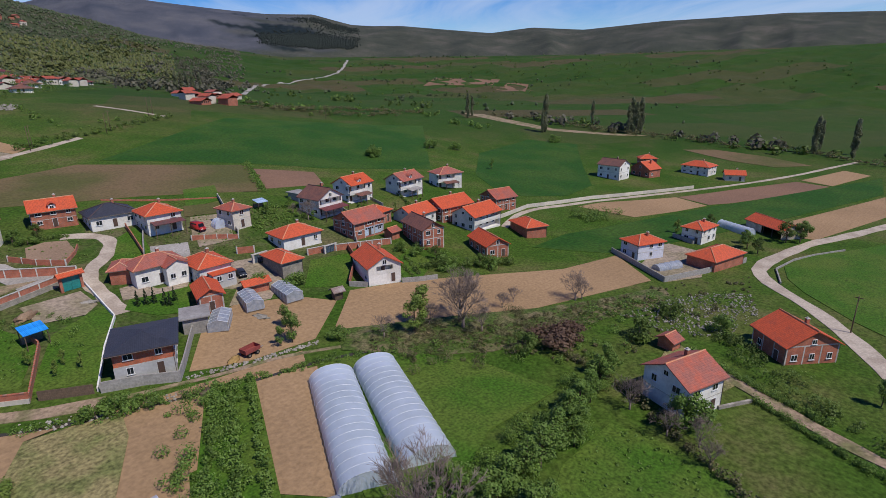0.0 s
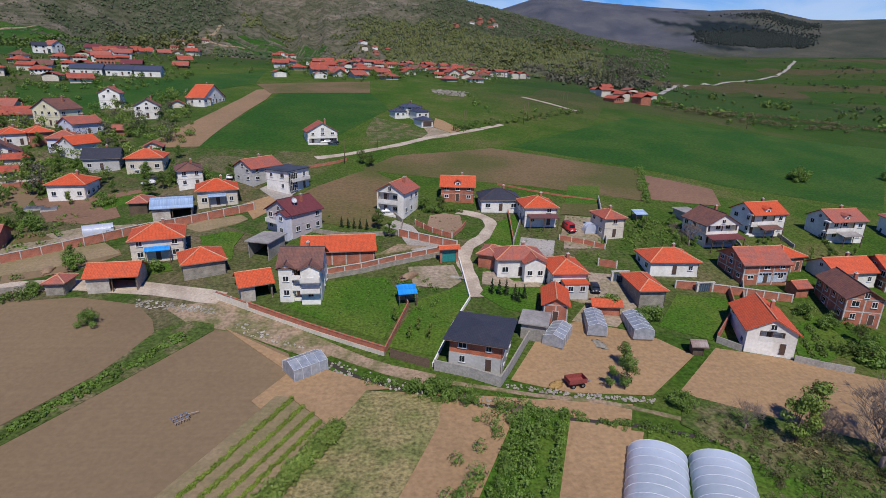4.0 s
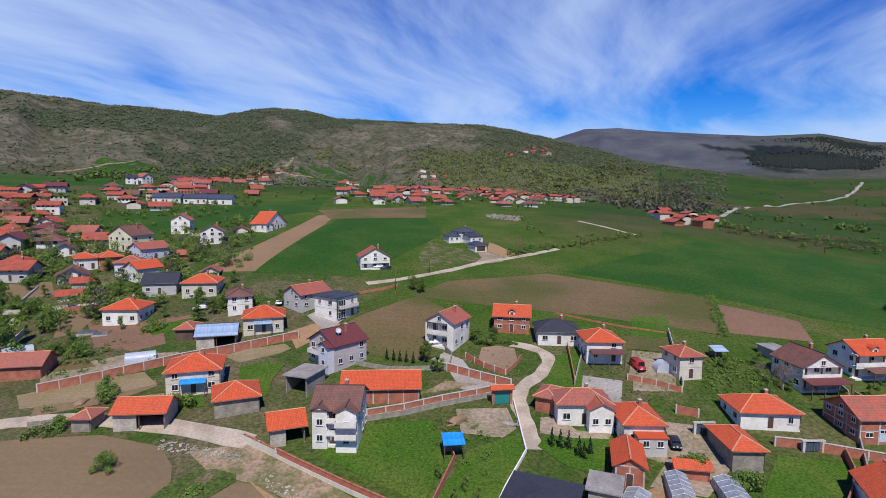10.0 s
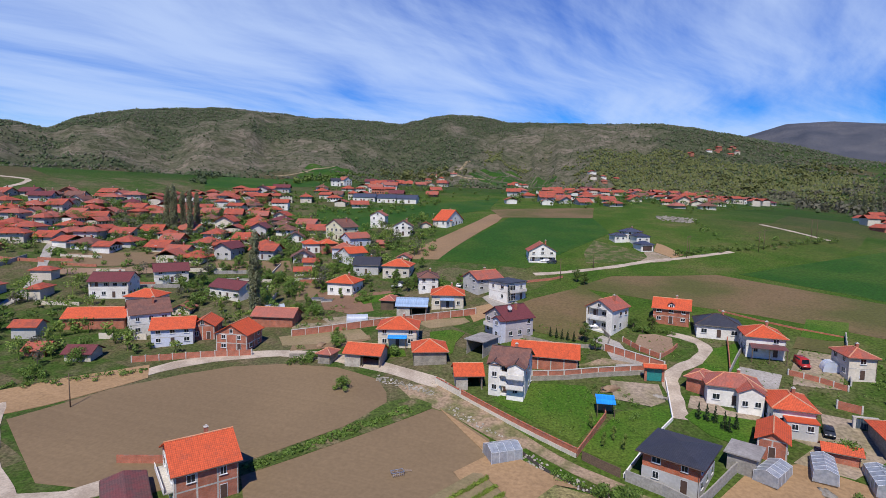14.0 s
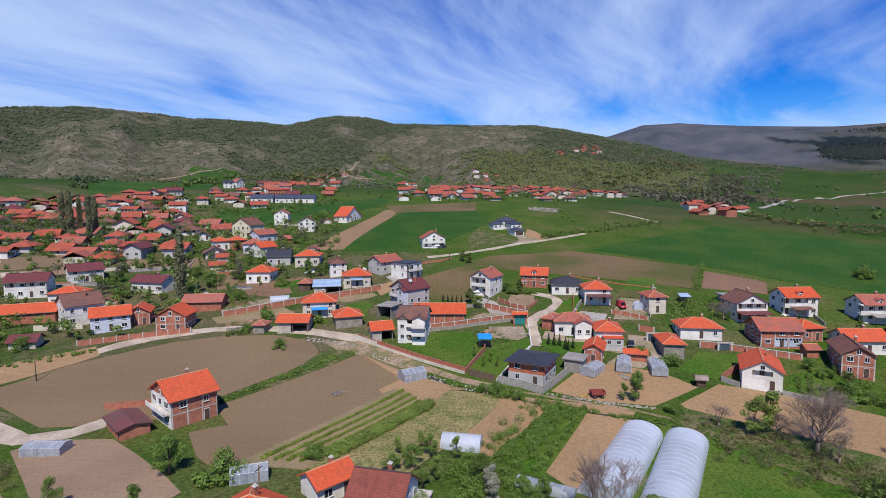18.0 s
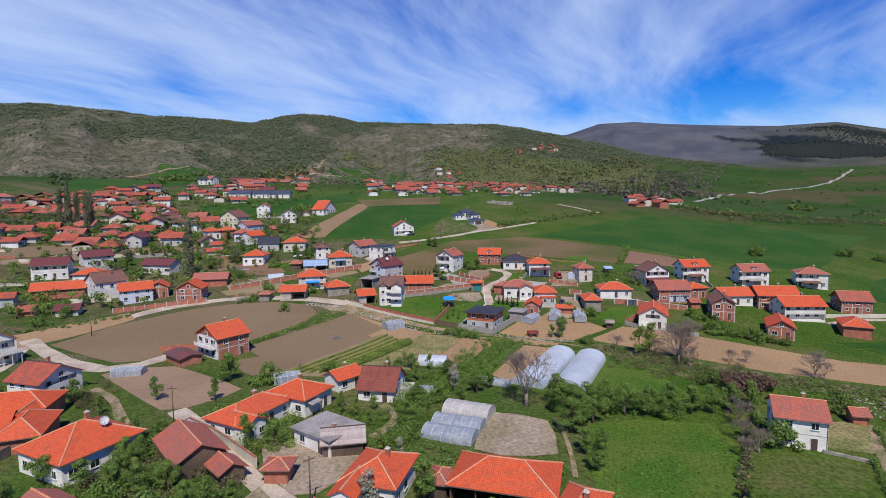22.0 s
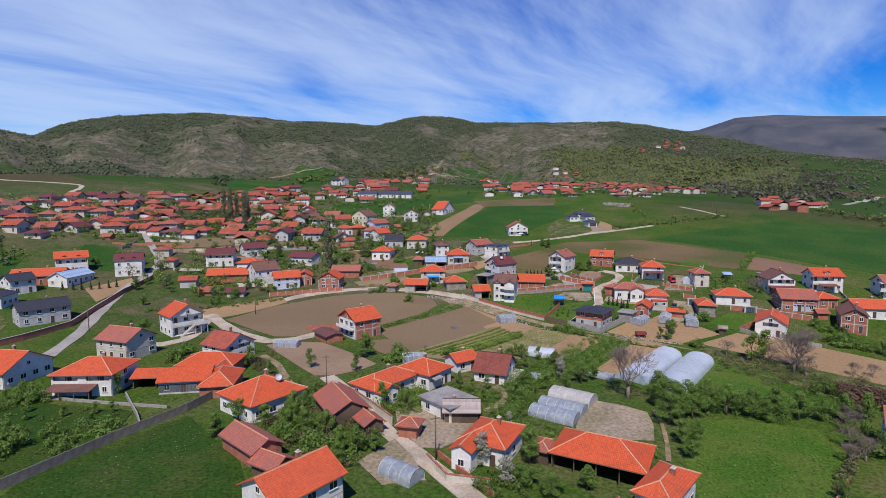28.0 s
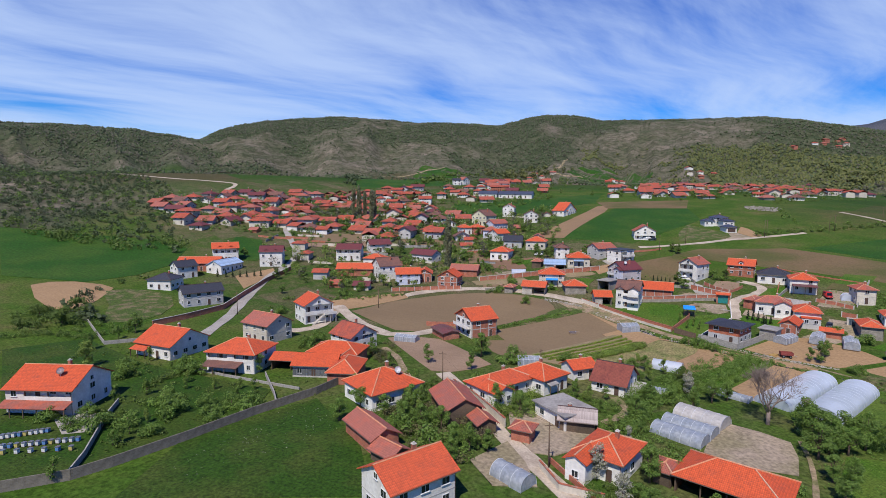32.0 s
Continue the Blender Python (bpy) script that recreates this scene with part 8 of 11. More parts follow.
def heap(name, x, y, rx, ry, h, material, label, category, seed=1):
    """A low uneven heap."""
    rnd = random.Random(seed)
    bm = bmesh.new()
    bmesh.ops.create_icosphere(bm, subdivisions=3, radius=1)
    for v in bm.verts:
        k = 0.75 + 0.5 * noise.noise(v.co * 2.3 + Vector((seed, 0, 0)))
        v.co = Vector((v.co.x * rx * k, v.co.y * ry * k, max(-0.3, v.co.z * h * k)))
    ob = tagged(new(name, finish(bm, name, material, True)), label, category)
    ob.matrix_world = pose(x, y, z_at(x, y), 0, 0, rnd.random() * 180)
    return ob


def stones(outline, count, seed, label, big=0.3):
    """Loose stones over a bank. One object of kind stuff."""
    rnd = random.Random(seed)
    bm = bmesh.new()
    xs_, ys_ = [p[0] for p in outline], [p[1] for p in outline]
    done = 0
    while done < count:
        x, y = rnd.uniform(min(xs_), max(xs_)), rnd.uniform(min(ys_), max(ys_))
        if inside(x, y, outline):
            done += 1
            r = big * rnd.uniform(0.3, 1.0)
            z = z_at(x, y) + 0.1
            pts = [Vector((x, y, z)) + Vector((math.cos(k * 1.047) * r * rnd.uniform(.7, 1.2), math.sin(k * 1.047) * r * rnd.uniform(.7, 1.2), 0)) for k in range(6)]
            lo, up = [bm.verts.new(p) for p in pts], [bm.verts.new(p * 1 + (Vector((x, y, z)) - p) * 0.35 + Vector((0, 0, r * rnd.uniform(.4, .9)))) for p in pts]
            bm.faces.new(up)
            for k in range(6):
                bm.faces.new((lo[k], lo[(k + 1) % 6], up[(k + 1) % 6], up[k]))
    return tagged(new("stones", finish(bm, "stones", RUBBLE)), label, "stones", kind="stuff")


def tractor(x, y, rz):
    ob = tagged(new("trailer"), "old red farm trailer standing on the bare plot", "trailer")
    ob.matrix_world = pose(x, y, z_at(x, y), 0, 0, rz)
    bm = bmesh.new()
    v = box(bm, -1.5, 1.5, -0.9, 0.9, 0.75, 1.5)
    bmesh.ops.delete(bm, geom=[max(bm.faces, key=lambda f: f.calc_center_median().z)], context="FACES_ONLY")
    bmesh.ops.solidify(bm, geom=bm.faces[:], thickness=0.06)
    part("bed", bm, surface("faded_red_paint", (0.28, 0.07, 0.06), grain=4), ob)
    bm = bmesh.new()
    bar(bm, (1.5, 0, 0.7), (2.6, 0, 0.5), 0.06, 6)
    part("drawbar", bm, METAL, ob)
    for wx in (-0.8, 0.8):
        for s in (-1, 1):
            bm = bmesh.new()
            bar(bm, (wx, s * 0.75, 0.4), (wx, s * 0.98, 0.4), 0.4, 14)
            w = part("wheel", bm, TYRE, ob)
            bm = bmesh.new()
            bar(bm, (wx, s * 0.981, 0.4), (wx, s * 1.0, 0.4), 0.2, 10)
            part("rim", bm, METAL, w)
    return ob


def stairs(parent, x, y, rise):
    """A concrete flight with a parapet up to the first floor."""
    for i in range(14):
        bm = bmesh.new()
        box(bm, x - 4.0 + i * 0.28, x - 4.0 + i * 0.28 + 0.3, y, y + 1.1, -0.4 if i < 2 else rise * i / 14 - 0.25, rise * (i + 1) / 14)
        part("stair_step", bm, TRIM, parent)
    bm = bmesh.new()
    box(bm, x, x + 4.2, y, y + 1.8, rise - 0.18, rise)
    slab = part("landing", bm, TRIM, parent)
    for u in (0.2, 2.0, 4.0):
        bm = bmesh.new()
        box(bm, x + u - 0.1, x + u + 0.1, y + 0.1, y + 0.3, -0.8, rise - 0.183)
        part("post", bm, TRIM, slab)
    bm = bmesh.new()
    box(bm, x, x + 4.2, y - 0.06, y + 0.06, rise + 0.003, rise + 0.85)
    part("parapet", bm, WALLS["white"], slab)


def side_gable(parent):
    """White rendered gable end with a balcony, on the block house among the fields."""
    w = next(o for o in parent.children if o.name.split(".")[0] == "wall")
    x0, y0, y1 = min(v.co.x for v in w.data.vertices), min(v.co.y for v in w.data.vertices), max(v.co.y for v in w.data.vertices)
    bm = bmesh.new()
    box(bm, x0 - 0.05, x0 + 0.02, y0 + 0.1, y1 - 0.1, -0.6, 5.3)
    part("render_coat", bm, WALLS["white"], parent, "white rendered end wall")
    bm = bmesh.new()
    box(bm, x0 - 1.3, x0 - 0.06, y0 + 0.6, y1 - 0.6, 2.55, 2.7)
    b = part("balcony", bm, TRIM, parent)
    bm = bmesh.new()
    box(bm, x0 - 1.3, x0 - 1.2, y0 + 0.6, y1 - 0.6, 2.703, 3.5)
    part("railing", bm, WALLS["white"], b)
    for y in (y0 + 2.2, (y0 + y1) / 2, y1 - 2.2):
        add_window(parent, x0 - 0.07, y, 3.5, -90, 1.4, 1.3)
        add_window(parent, x0 - 0.07, y, 0.8, -90, 1.4, 1.3)


def glass_front(parent):
    """Dark glazed bay with white mullions on the flat-roofed house."""
    w = next(o for o in parent.children if o.name.split(".")[0] == "wall")
    x0, y0 = min(v.co.x for v in w.data.vertices), min(v.co.y for v in w.data.vertices)
    bm = bmesh.new()
    box(bm, x0 + 0.4, x0 + 3.2, y0 - 0.5, y0 + 0.1, 0.2, 5.2)
    bay = part("glazed_bay", bm, GLASS, parent, "dark glazed stair bay")
    bm = bmesh.new()
    for i in range(5):
        box(bm, x0 + 0.38 + i * 0.69, x0 + 0.46 + i * 0.69, y0 - 0.53, y0 - 0.47, 0.2, 5.2)
    for z in (0.2, 1.8, 3.4, 5.1):
        box(bm, x0 + 0.36, x0 + 3.24, y0 - 0.54, y0 - 0.46, z, z + 0.1)
    part("mullion_frame", bm, FRAME, bay)


def garage_doors(parent):
    """Two wide pale sheet doors and a row of small panes in the block workshop."""
    ws = [v.co for o in parent.children if o.name.split(".")[0] == "wall" for v in o.data.vertices]
    x0, y0 = min(v.x for v in ws), min(v.y for v in ws)
    for k in range(2):
        a = x0 + 3.6 + k * 3.5
        bm = bmesh.new()
        box(bm, a, a + 3.1, y0 - 0.07, y0 + 0.05, 0.05, 2.4)
        d = part("garage_door", bm, PALEDOOR, parent, "pale blue sheet garage door")
        for i in range(4):
            bm = bmesh.new()
            box(bm, a + 0.15 + i * 0.73, a + 0.75 + i * 0.73, y0 - 0.09, y0 - 0.06, 1.75, 2.2)
            part("pane", bm, GLASS, d)


PALEDOOR = surface("pale_blue_paint", (0.50, 0.58, 0.68), grain=3, bump=0.1)


def plain_gate(x, y, rz, W, H, label):
    """Two pale pillars with a beam and two sheet leaves."""
    ob = tagged(new("gate"), label, "gate")
    ob.matrix_world = pose(x, y, z_at(x, y), 0, 0, rz)
    for s in (-1, 1):
        bm = bmesh.new()
        box(bm, s * W / 2 - 0.22, s * W / 2 + 0.22, -0.22, 0.22, -0.6, H)
        part("pillar", bm, TRIM, ob)
        bm = bmesh.new()
        a, b = sorted((0.02 * s, s * (W / 2 - 0.24)))
        box(bm, a, b, -0.04, 0.04, 0.1, H - 0.25)
        leaf = part("gate_leaf", bm, GATEBLUE, ob, "dark blue-grey sheet leaf")
        for k in range(3):
            bm = bmesh.new()
            u = a + (b - a) * (k + 0.5) / 3
            box(bm, u - 0.03, u + 0.03, -0.065, -0.042, 0.12, H - 0.28)
            part("bar", bm, METAL, leaf)
    bm = bmesh.new()
    box(bm, -W / 2 - 0.35, W / 2 + 0.35, -0.25, 0.25, H + 0.003, H + 0.2)
    part("beam", bm, TRIM, ob)
    return ob


GATEBLUE = surface("blue_grey_gate_paint", (0.06, 0.09, 0.13), rough=0.5, grain=3, bump=0.1)


def terrace(parent):
    """A white slab terrace along the gable end of the dark-roofed house."""
    ws = [v.co for o in parent.children if o.name.split(".")[0] == "wall" for v in o.data.vertices]
    x1, y0, y1 = max(v.x for v in ws), min(v.y for v in ws), max(v.y for v in ws)
    bm = bmesh.new()
    box(bm, x1 + 0.01, x1 + 2.2, y0 - 0.3, y1 + 0.3, 0.75, 0.95)
    slab = part("terrace", bm, TRIM, parent, "white concrete terrace slab")
    for y in (y0, (y0 + y1) / 2, y1):
        bm = bmesh.new()
        box(bm, x1 + 1.8, x1 + 2.05, y - 0.12, y + 0.12, -0.6, 0.747)
        part("post", bm, TRIM, slab)

def lattice_front(parent):
    """A long row of dim panes between pale posts over a low wall, along the barn's front."""
    ws = [v.co for o in parent.children if o.name.split(".")[0] == "wall" for v in o.data.vertices]
    x0, x1, y0 = min(v.x for v in ws), max(v.x for v in ws), min(v.y for v in ws)
    bm = bmesh.new()
    box(bm, x0, x1, y0 - 0.16, y0 - 0.003, -0.6, 0.35)
    part("sill_wall", bm, TRIM, parent, "low pale wall under the glazing")
    count = 12
    step_ = (x1 - x0 - 0.2) / count
    for i in range(count):
        a = x0 + 0.1 + i * step_
        bm = bmesh.new()
        box(bm, a + 0.05, a + step_ - 0.05, y0 - 0.08, y0 - 0.003, 0.353, 2.05)
        part("pane", bm, DIMGLASS, parent)
    for i in range(count + 1):
        a = x0 + 0.1 + i * step_
        bm = bmesh.new()
        box(bm, a - 0.045, a + 0.045, y0 - 0.12, y0 - 0.003, 0.353, 2.2)
        part("glazing_post", bm, METAL, parent)


DIMGLASS = surface("dusty_glass", (0.11, 0.115, 0.125), (0.16, 0.165, 0.17), rough=0.3, grain=3, bump=0.05)

def big_door(parent):
    """A wide dark sectional door in the front of a garage."""
    ws = [v.co for o in parent.children if o.name.split(".")[0] == "wall" for v in o.data.vertices]
    y0 = min(v.y for v in ws)
    door = bmesh.new()
    box(door, -2.1, 2.1, y0 - 0.06, y0 + 0.04, 0.05, 2.15)
    leaf = part("garage_door", door, DARKFRAME, parent, "dark sectional garage door")
    for k in range(4):
        bm = bmesh.new()
        box(bm, -2.05, 2.05, y0 - 0.085, y0 - 0.062, 0.1 + k * 0.51, 0.55 + k * 0.51)
        part("door_panel", bm, DARKFRAME, leaf)


def harrow(x, y, rz):
    """An old disc harrow left in the field: drawbar, frame and two gangs of discs."""
    ob = tagged(new("harrow"), "old grey disc harrow standing in the tilled field", "farm tool")
    ob.matrix_world = pose(x, y, z_at(x, y) + 0.1, 0, 0, rz)
    bm = bmesh.new()
    for a, b in (((-1.0, -0.5, 0.6), (1.0, -0.5, 0.6)), ((-1.0, 0.5, 0.6), (1.0, 0.5, 0.6)), ((-1.0, -0.5, 0.6), (-1.0, 0.5, 0.6)), ((1.0, -0.5, 0.6), (1.0, 0.5, 0.6))):
        bar(bm, a, b, 0.06, 6)
    part("frame", bm, METAL, ob)
    bm = bmesh.new()
    bar(bm, (1.0, 0.0, 0.6), (2.4, 0.0, 0.35), 0.05, 6)
    part("drawbar", bm, TILES["rust"], ob)
    for row in (-0.5, 0.5):
        bm = bmesh.new()
        bar(bm, (-0.95, row, 0.27), (0.95, row, 0.27), 0.03, 6)
        part("axle", bm, TILES["rust"], ob)
        for k in range(6):
            bm = bmesh.new()
            u = -0.85 + k * 0.34
            bar(bm, (u, row, 0.27), (u + 0.03, row, 0.27), 0.27, 14)
            part("disc", bm, TILES["rust"], ob)


def cold_frame(x, y, rz, L, W):
    """A low timber frame on the ground with dark glazed lights."""
    ob = tagged(new("cold_frame"), "low cold frame with dark glazed lights in the garden", "cold frame")
    ob.matrix_world = pose(x, y, z_at(x, y), 0, 0, rz)
    for name, sizes in (("board", (-L / 2, L / 2, -W / 2, -W / 2 + 0.08, -0.3, 0.35)), ("board", (-L / 2, L / 2, W / 2 - 0.08, W / 2, -0.3, 0.55)), ("board", (-L / 2, -L / 2 + 0.08, -W / 2 + 0.082, W / 2 - 0.082, -0.3, 0.4)), ("board", (L / 2 - 0.08, L / 2, -W / 2 + 0.082, W / 2 - 0.082, -0.3, 0.4))):
        bm = bmesh.new()
        box(bm, *sizes)
        part(name, bm, TRIM, ob)
    k = max(2, int(L / 1.4))
    for i in range(k):
        bm = bmesh.new()
        a, b = -L / 2 + L * i / k + 0.04, -L / 2 + L * (i + 1) / k - 0.04
        vs = [bm.verts.new(p) for p in ((a, -W / 2, 0.37), (b, -W / 2, 0.37), (b, W / 2, 0.58), (a, W / 2, 0.58), (a, -W / 2, 0.42), (b, -W / 2, 0.42), (b, W / 2, 0.63), (a, W / 2, 0.63))]
        for f in ((3, 2, 1, 0), (4, 5, 6, 7), (0, 1, 5, 4), (1, 2, 6, 5), (2, 3, 7, 6), (3, 0, 4, 7)):
            bm.faces.new([vs[q] for q in f])
        part("pane", bm, DIMGLASS, ob)


DORMER = {'dormer1': 6.0, 'dormer2': 6.4, 'twostorey': 5.7, 'twostorey2': 5.7, 'orangebrick': 4.3}
canopy(0.5, 84.4, 8, 3.6, 3.2, 2.6, "vividblue", "garden shelter with a vivid blue sheet roof")
canopy(63.1, 123.8, 5, 3.4, 3.0, 2.0, "bluesheet", "low shelter with pale blue roof sheets")
roofed_gate(10.1, 101.5, 8, 3.6, 3.2, "teal yard gate under an orange tiled roof")
plain_gate(45.8, 93.4, 3, 3.4, 2.2, "dark sheet yard gate between pale pillars")
plain_gate(62.6, 89.2, 3, 3.4, 1.9, "blue-grey sheet yard gate between pale pillars")
heap("woodpile", 1.3, 94.9, 3, 1.6, 1.1, LOGS, "pile of split logs behind the wall", "log pile", 3)
heap("straw_heap", 22.9, 60.7, 2, 1.2, 0.6, HAY, "small heap of yellow straw", "straw heap", 4)
heap("rubble", 33.7, 71.8, 2.5, 1.2, 0.5, RUBBLE, "pale heap of rubble and plastic", "rubble heap", 5)
tractor(25.8, 60.7, 10)
heap("rubble", 10.8, 95.0, 2.5, 1.2, 0.3, RUBBLE, "pale heap of stones", "rubble heap", 6)
house("shed", "small wooden hut with rusty roof on the plot edge", 49.8, 68.8, -10, 1.8, 1.8, 2, "gx", "wood", "rust", "wn", "shed")
house("shed", "lean-to with corrugated grey roof beside the black-roofed house", 22.9, 75.2, -21, 4.2, 5.0, 3, "flat", "concrete", "slab", "w", "shed")
house("shed", "low red tiled shed roof in the farmyard", 38.5, 82.1, -8, 5.0, 2.6, 2.0, "gx", "brick", "orange", "wn", "shed")
villa_garage = house("garage", "low white garage with navy hipped roof and dark door", 11.1, 231.7, 28, 5.8, 7.0, 2.9, "h", "white", "navyhip", "wn", "garage", rise=1.4)
big_door(villa_garage)
house("shed", "small red roofed kiosk in the yard", 82.7, 88.6, 5, 3, 3, 2.2, "gx", "brick", "redold", "w", "shed")
for i in range(9):
    beehive(-98.2 + (0.48) * i, -63.7 + (0.64) * i, 25, ("white", "white", "yellow", "white", "blue")[(i * 3 + 0) % 5])
for i in range(12):
    beehive(-94.0 + (0.70) * i, -65.4 + (0.69) * i, 25, ("white", "white", "yellow", "white", "blue")[(i * 3 + 1) % 5])
for i in range(6):
    beehive(-91.8 + (1.58) * i, -66.3 + (1.23) * i, 25, ("white", "white", "yellow", "white", "blue")[(i * 3 + 2) % 5])
stones([(-29, 79), (-19, 73), (-7, 65), (3, 60), (15, 57), (14, 55), (2, 58), (-9, 63), (-20, 72), (-29, 76)], 160, 2, "loose pale stones along the brook bank")
stones([(89, 24), (112, 18), (123, 8), (110, 3), (93, 5), (88, 14)], 700, 3, "pale stones scattered over the rough bank", 0.3)
stones([(15, 61), (24, 59), (37, 57), (36, 56), (23, 58), (15, 60)], 160, 4, "pale stones along the plot edge")
stones([(-49, 86), (-34, 83), (-34, 81), (-48, 83)], 160, 5, "pale stones on the rough bank")
stones([(20, 329), (43, 320), (38, 304), (22, 308)], 260, 6, "white gravestones and stones on the far green slope", 0.9)
porch(balcony_house, -4.6, 4.6, -7.4, -4.5, 2.2, 2.7, "maroon", 4)
porch(hipwhite_house, -6, 3.5, -8.2, -5, 2.1, 2.7, "brown", 4)
porch(apiary_house, -6.8, 6.8, -8, -5.5, 2, 2.7, "redold", 6)
porch(whitegable_house, -6, -0.5, -8.2, -6, 2.2, 3, "orange", 3)
porch(hipblue_house, -2.4, 2.4, -6.2, -4.5, 2.5, 3, "vividblue", 2)
porch(hipL5_house, -2.4, 2, -6.2, -4.5, 2.5, 3, "bluesheet", 2)
porch(lhead_house, -3.5, -0.6, -6, -4.5, 2.3, 2.7, "slab", 2)
porch(orangewhite_house, -3.5, 4, -7.5, -4.5, 2.5, 2.9, "darkold", 3)
porch(twostorey_house, -4, 2, -7.2, -4.5, 2.2, 2.7, "brown", 3)
porch(t2c_house, -4, 2, -7.2, -4.5, 2.2, 2.7, "brown", 3)
porch(twostorey2_house, -4, 2, -7.2, -4.5, 2.2, 2.7, "slab", 3)
dormer(dormer1_house, -2.5, -3.6, DORMER['dormer1'], 0, 1.5, "orange")
dormer(dormer1_house, 2.5, -3.6, DORMER['dormer1'], 0, 1.5, "orange")
dormer(dormer2_house, -2.2, -3.6, DORMER['dormer2'], 0, 1.5, "maroon")
dormer(dormer2_house, 2.2, -3.6, DORMER['dormer2'], 0, 1.5, "maroon")
dormer(twostorey_house, -0.5, -3.6, DORMER['twostorey'], 0, 1.5, "orange")
dormer(twostorey2_house, -0.5, -3.6, DORMER['twostorey2'], 0, 1.5, "redold")
dormer(orangebrick_house, 0, -3.6, DORMER['orangebrick'], 0, 1.5, "orange")
stairs(threestorey_house, 1.2, -6.2, 2.7)
side_gable(bigbrick_house)
add_balcony(w3_house, 0.3, 3.9, -7.0, -5.8, 2.13, True, WALLS["white"])
add_balcony(w3_house, 0.3, 3.9, -7.0, -5.8, 4.26, True, WALLS["white"])
add_balcony(w3_house, -1.4, 0.2, -5.4, -4.5, 2.13, True, WALLS["white"])
add_balcony(w3_house, -1.4, 0.2, -5.4, -4.5, 4.26, True, WALLS["white"])
garage_doors(garage_house)
terrace(redbrown_house)
glass_front(modern_house)
lattice_front(lattice_barn)

# ---- the village further off ----
PLACED = [(o.matrix_world.translation.x, o.matrix_world.translation.y) for o in scene.objects if o.parent is None and o.get("category") in ("house", "barn", "shed")]


def village(outline, count, seed, apart=13.0, colours=("farred", "redold", "farred", "redold", "maroon", "farred", "brown"), lean=20, small=1.0):
    """Houses strewn over a quarter of the village, each its own object; alike ones share their meshes."""
    rnd = random.Random(seed)
    xs_, ys_ = [p[0] for p in outline], [p[1] for p in outline]
    tries = made = 0
    while made < count and tries < count * 60:
        tries += 1
        x, y = rnd.uniform(min(xs_), max(xs_)), rnd.uniform(min(ys_), max(ys_))
        if not inside(x, y, outline) or any(inside(x, y, c) for c in CLEAR) or any((x - a) ** 2 + (y - b) ** 2 < apart ** 2 for a, b in PLACED):
            continue
        PLACED.append((x, y))
        made += 1
        k = rnd.randrange(20)
        tile = colours[k % len(colours)]
        key = ("proto", k, tile, small)
        turn = lean + rnd.choice((0, 90, 0)) + rnd.uniform(-14, 14)
        if key in SHARED:
            ob = copy_thing(SHARED[key], pose(x, y, z_at(x, y), 0, 0, turn))
        else:
            r2 = random.Random(k * 7 + 1)
            L, D, e = r2.uniform(8.0, 12.5) * small, r2.uniform(7.5, 9.5) * small, r2.choice((1.9, 2.0, 2.1, 2.3, 2.6, 4.2)) * (0.8 if small < 1 else 1)
            kind, wall = r2.choice(("h", "gx", "gx", "gy", "h")), r2.choice(("cream", "cream", "white", "open", "brick", "palegrey"))
            word, thing = {"maroon": "maroon", "orange": "orange", "farred": "red", "redold": "weathered red", "brown": "brown"}[tile], "shed" if small < 1 else "house"
            ob = SHARED[key] = house(thing, f"distant {WORDS[wall]} village {thing} with {word} tiled roof", x, y, turn, L, D, e, kind, wall, tile, "wnf" if small < 1 else "cnf", thing, group=f"village {thing}s", ov=1.1 * small)


WORDS = {"white": "white", "cream": "cream", "brick": "bare brick", "palegrey": "pale grey", "open": "plastered"}


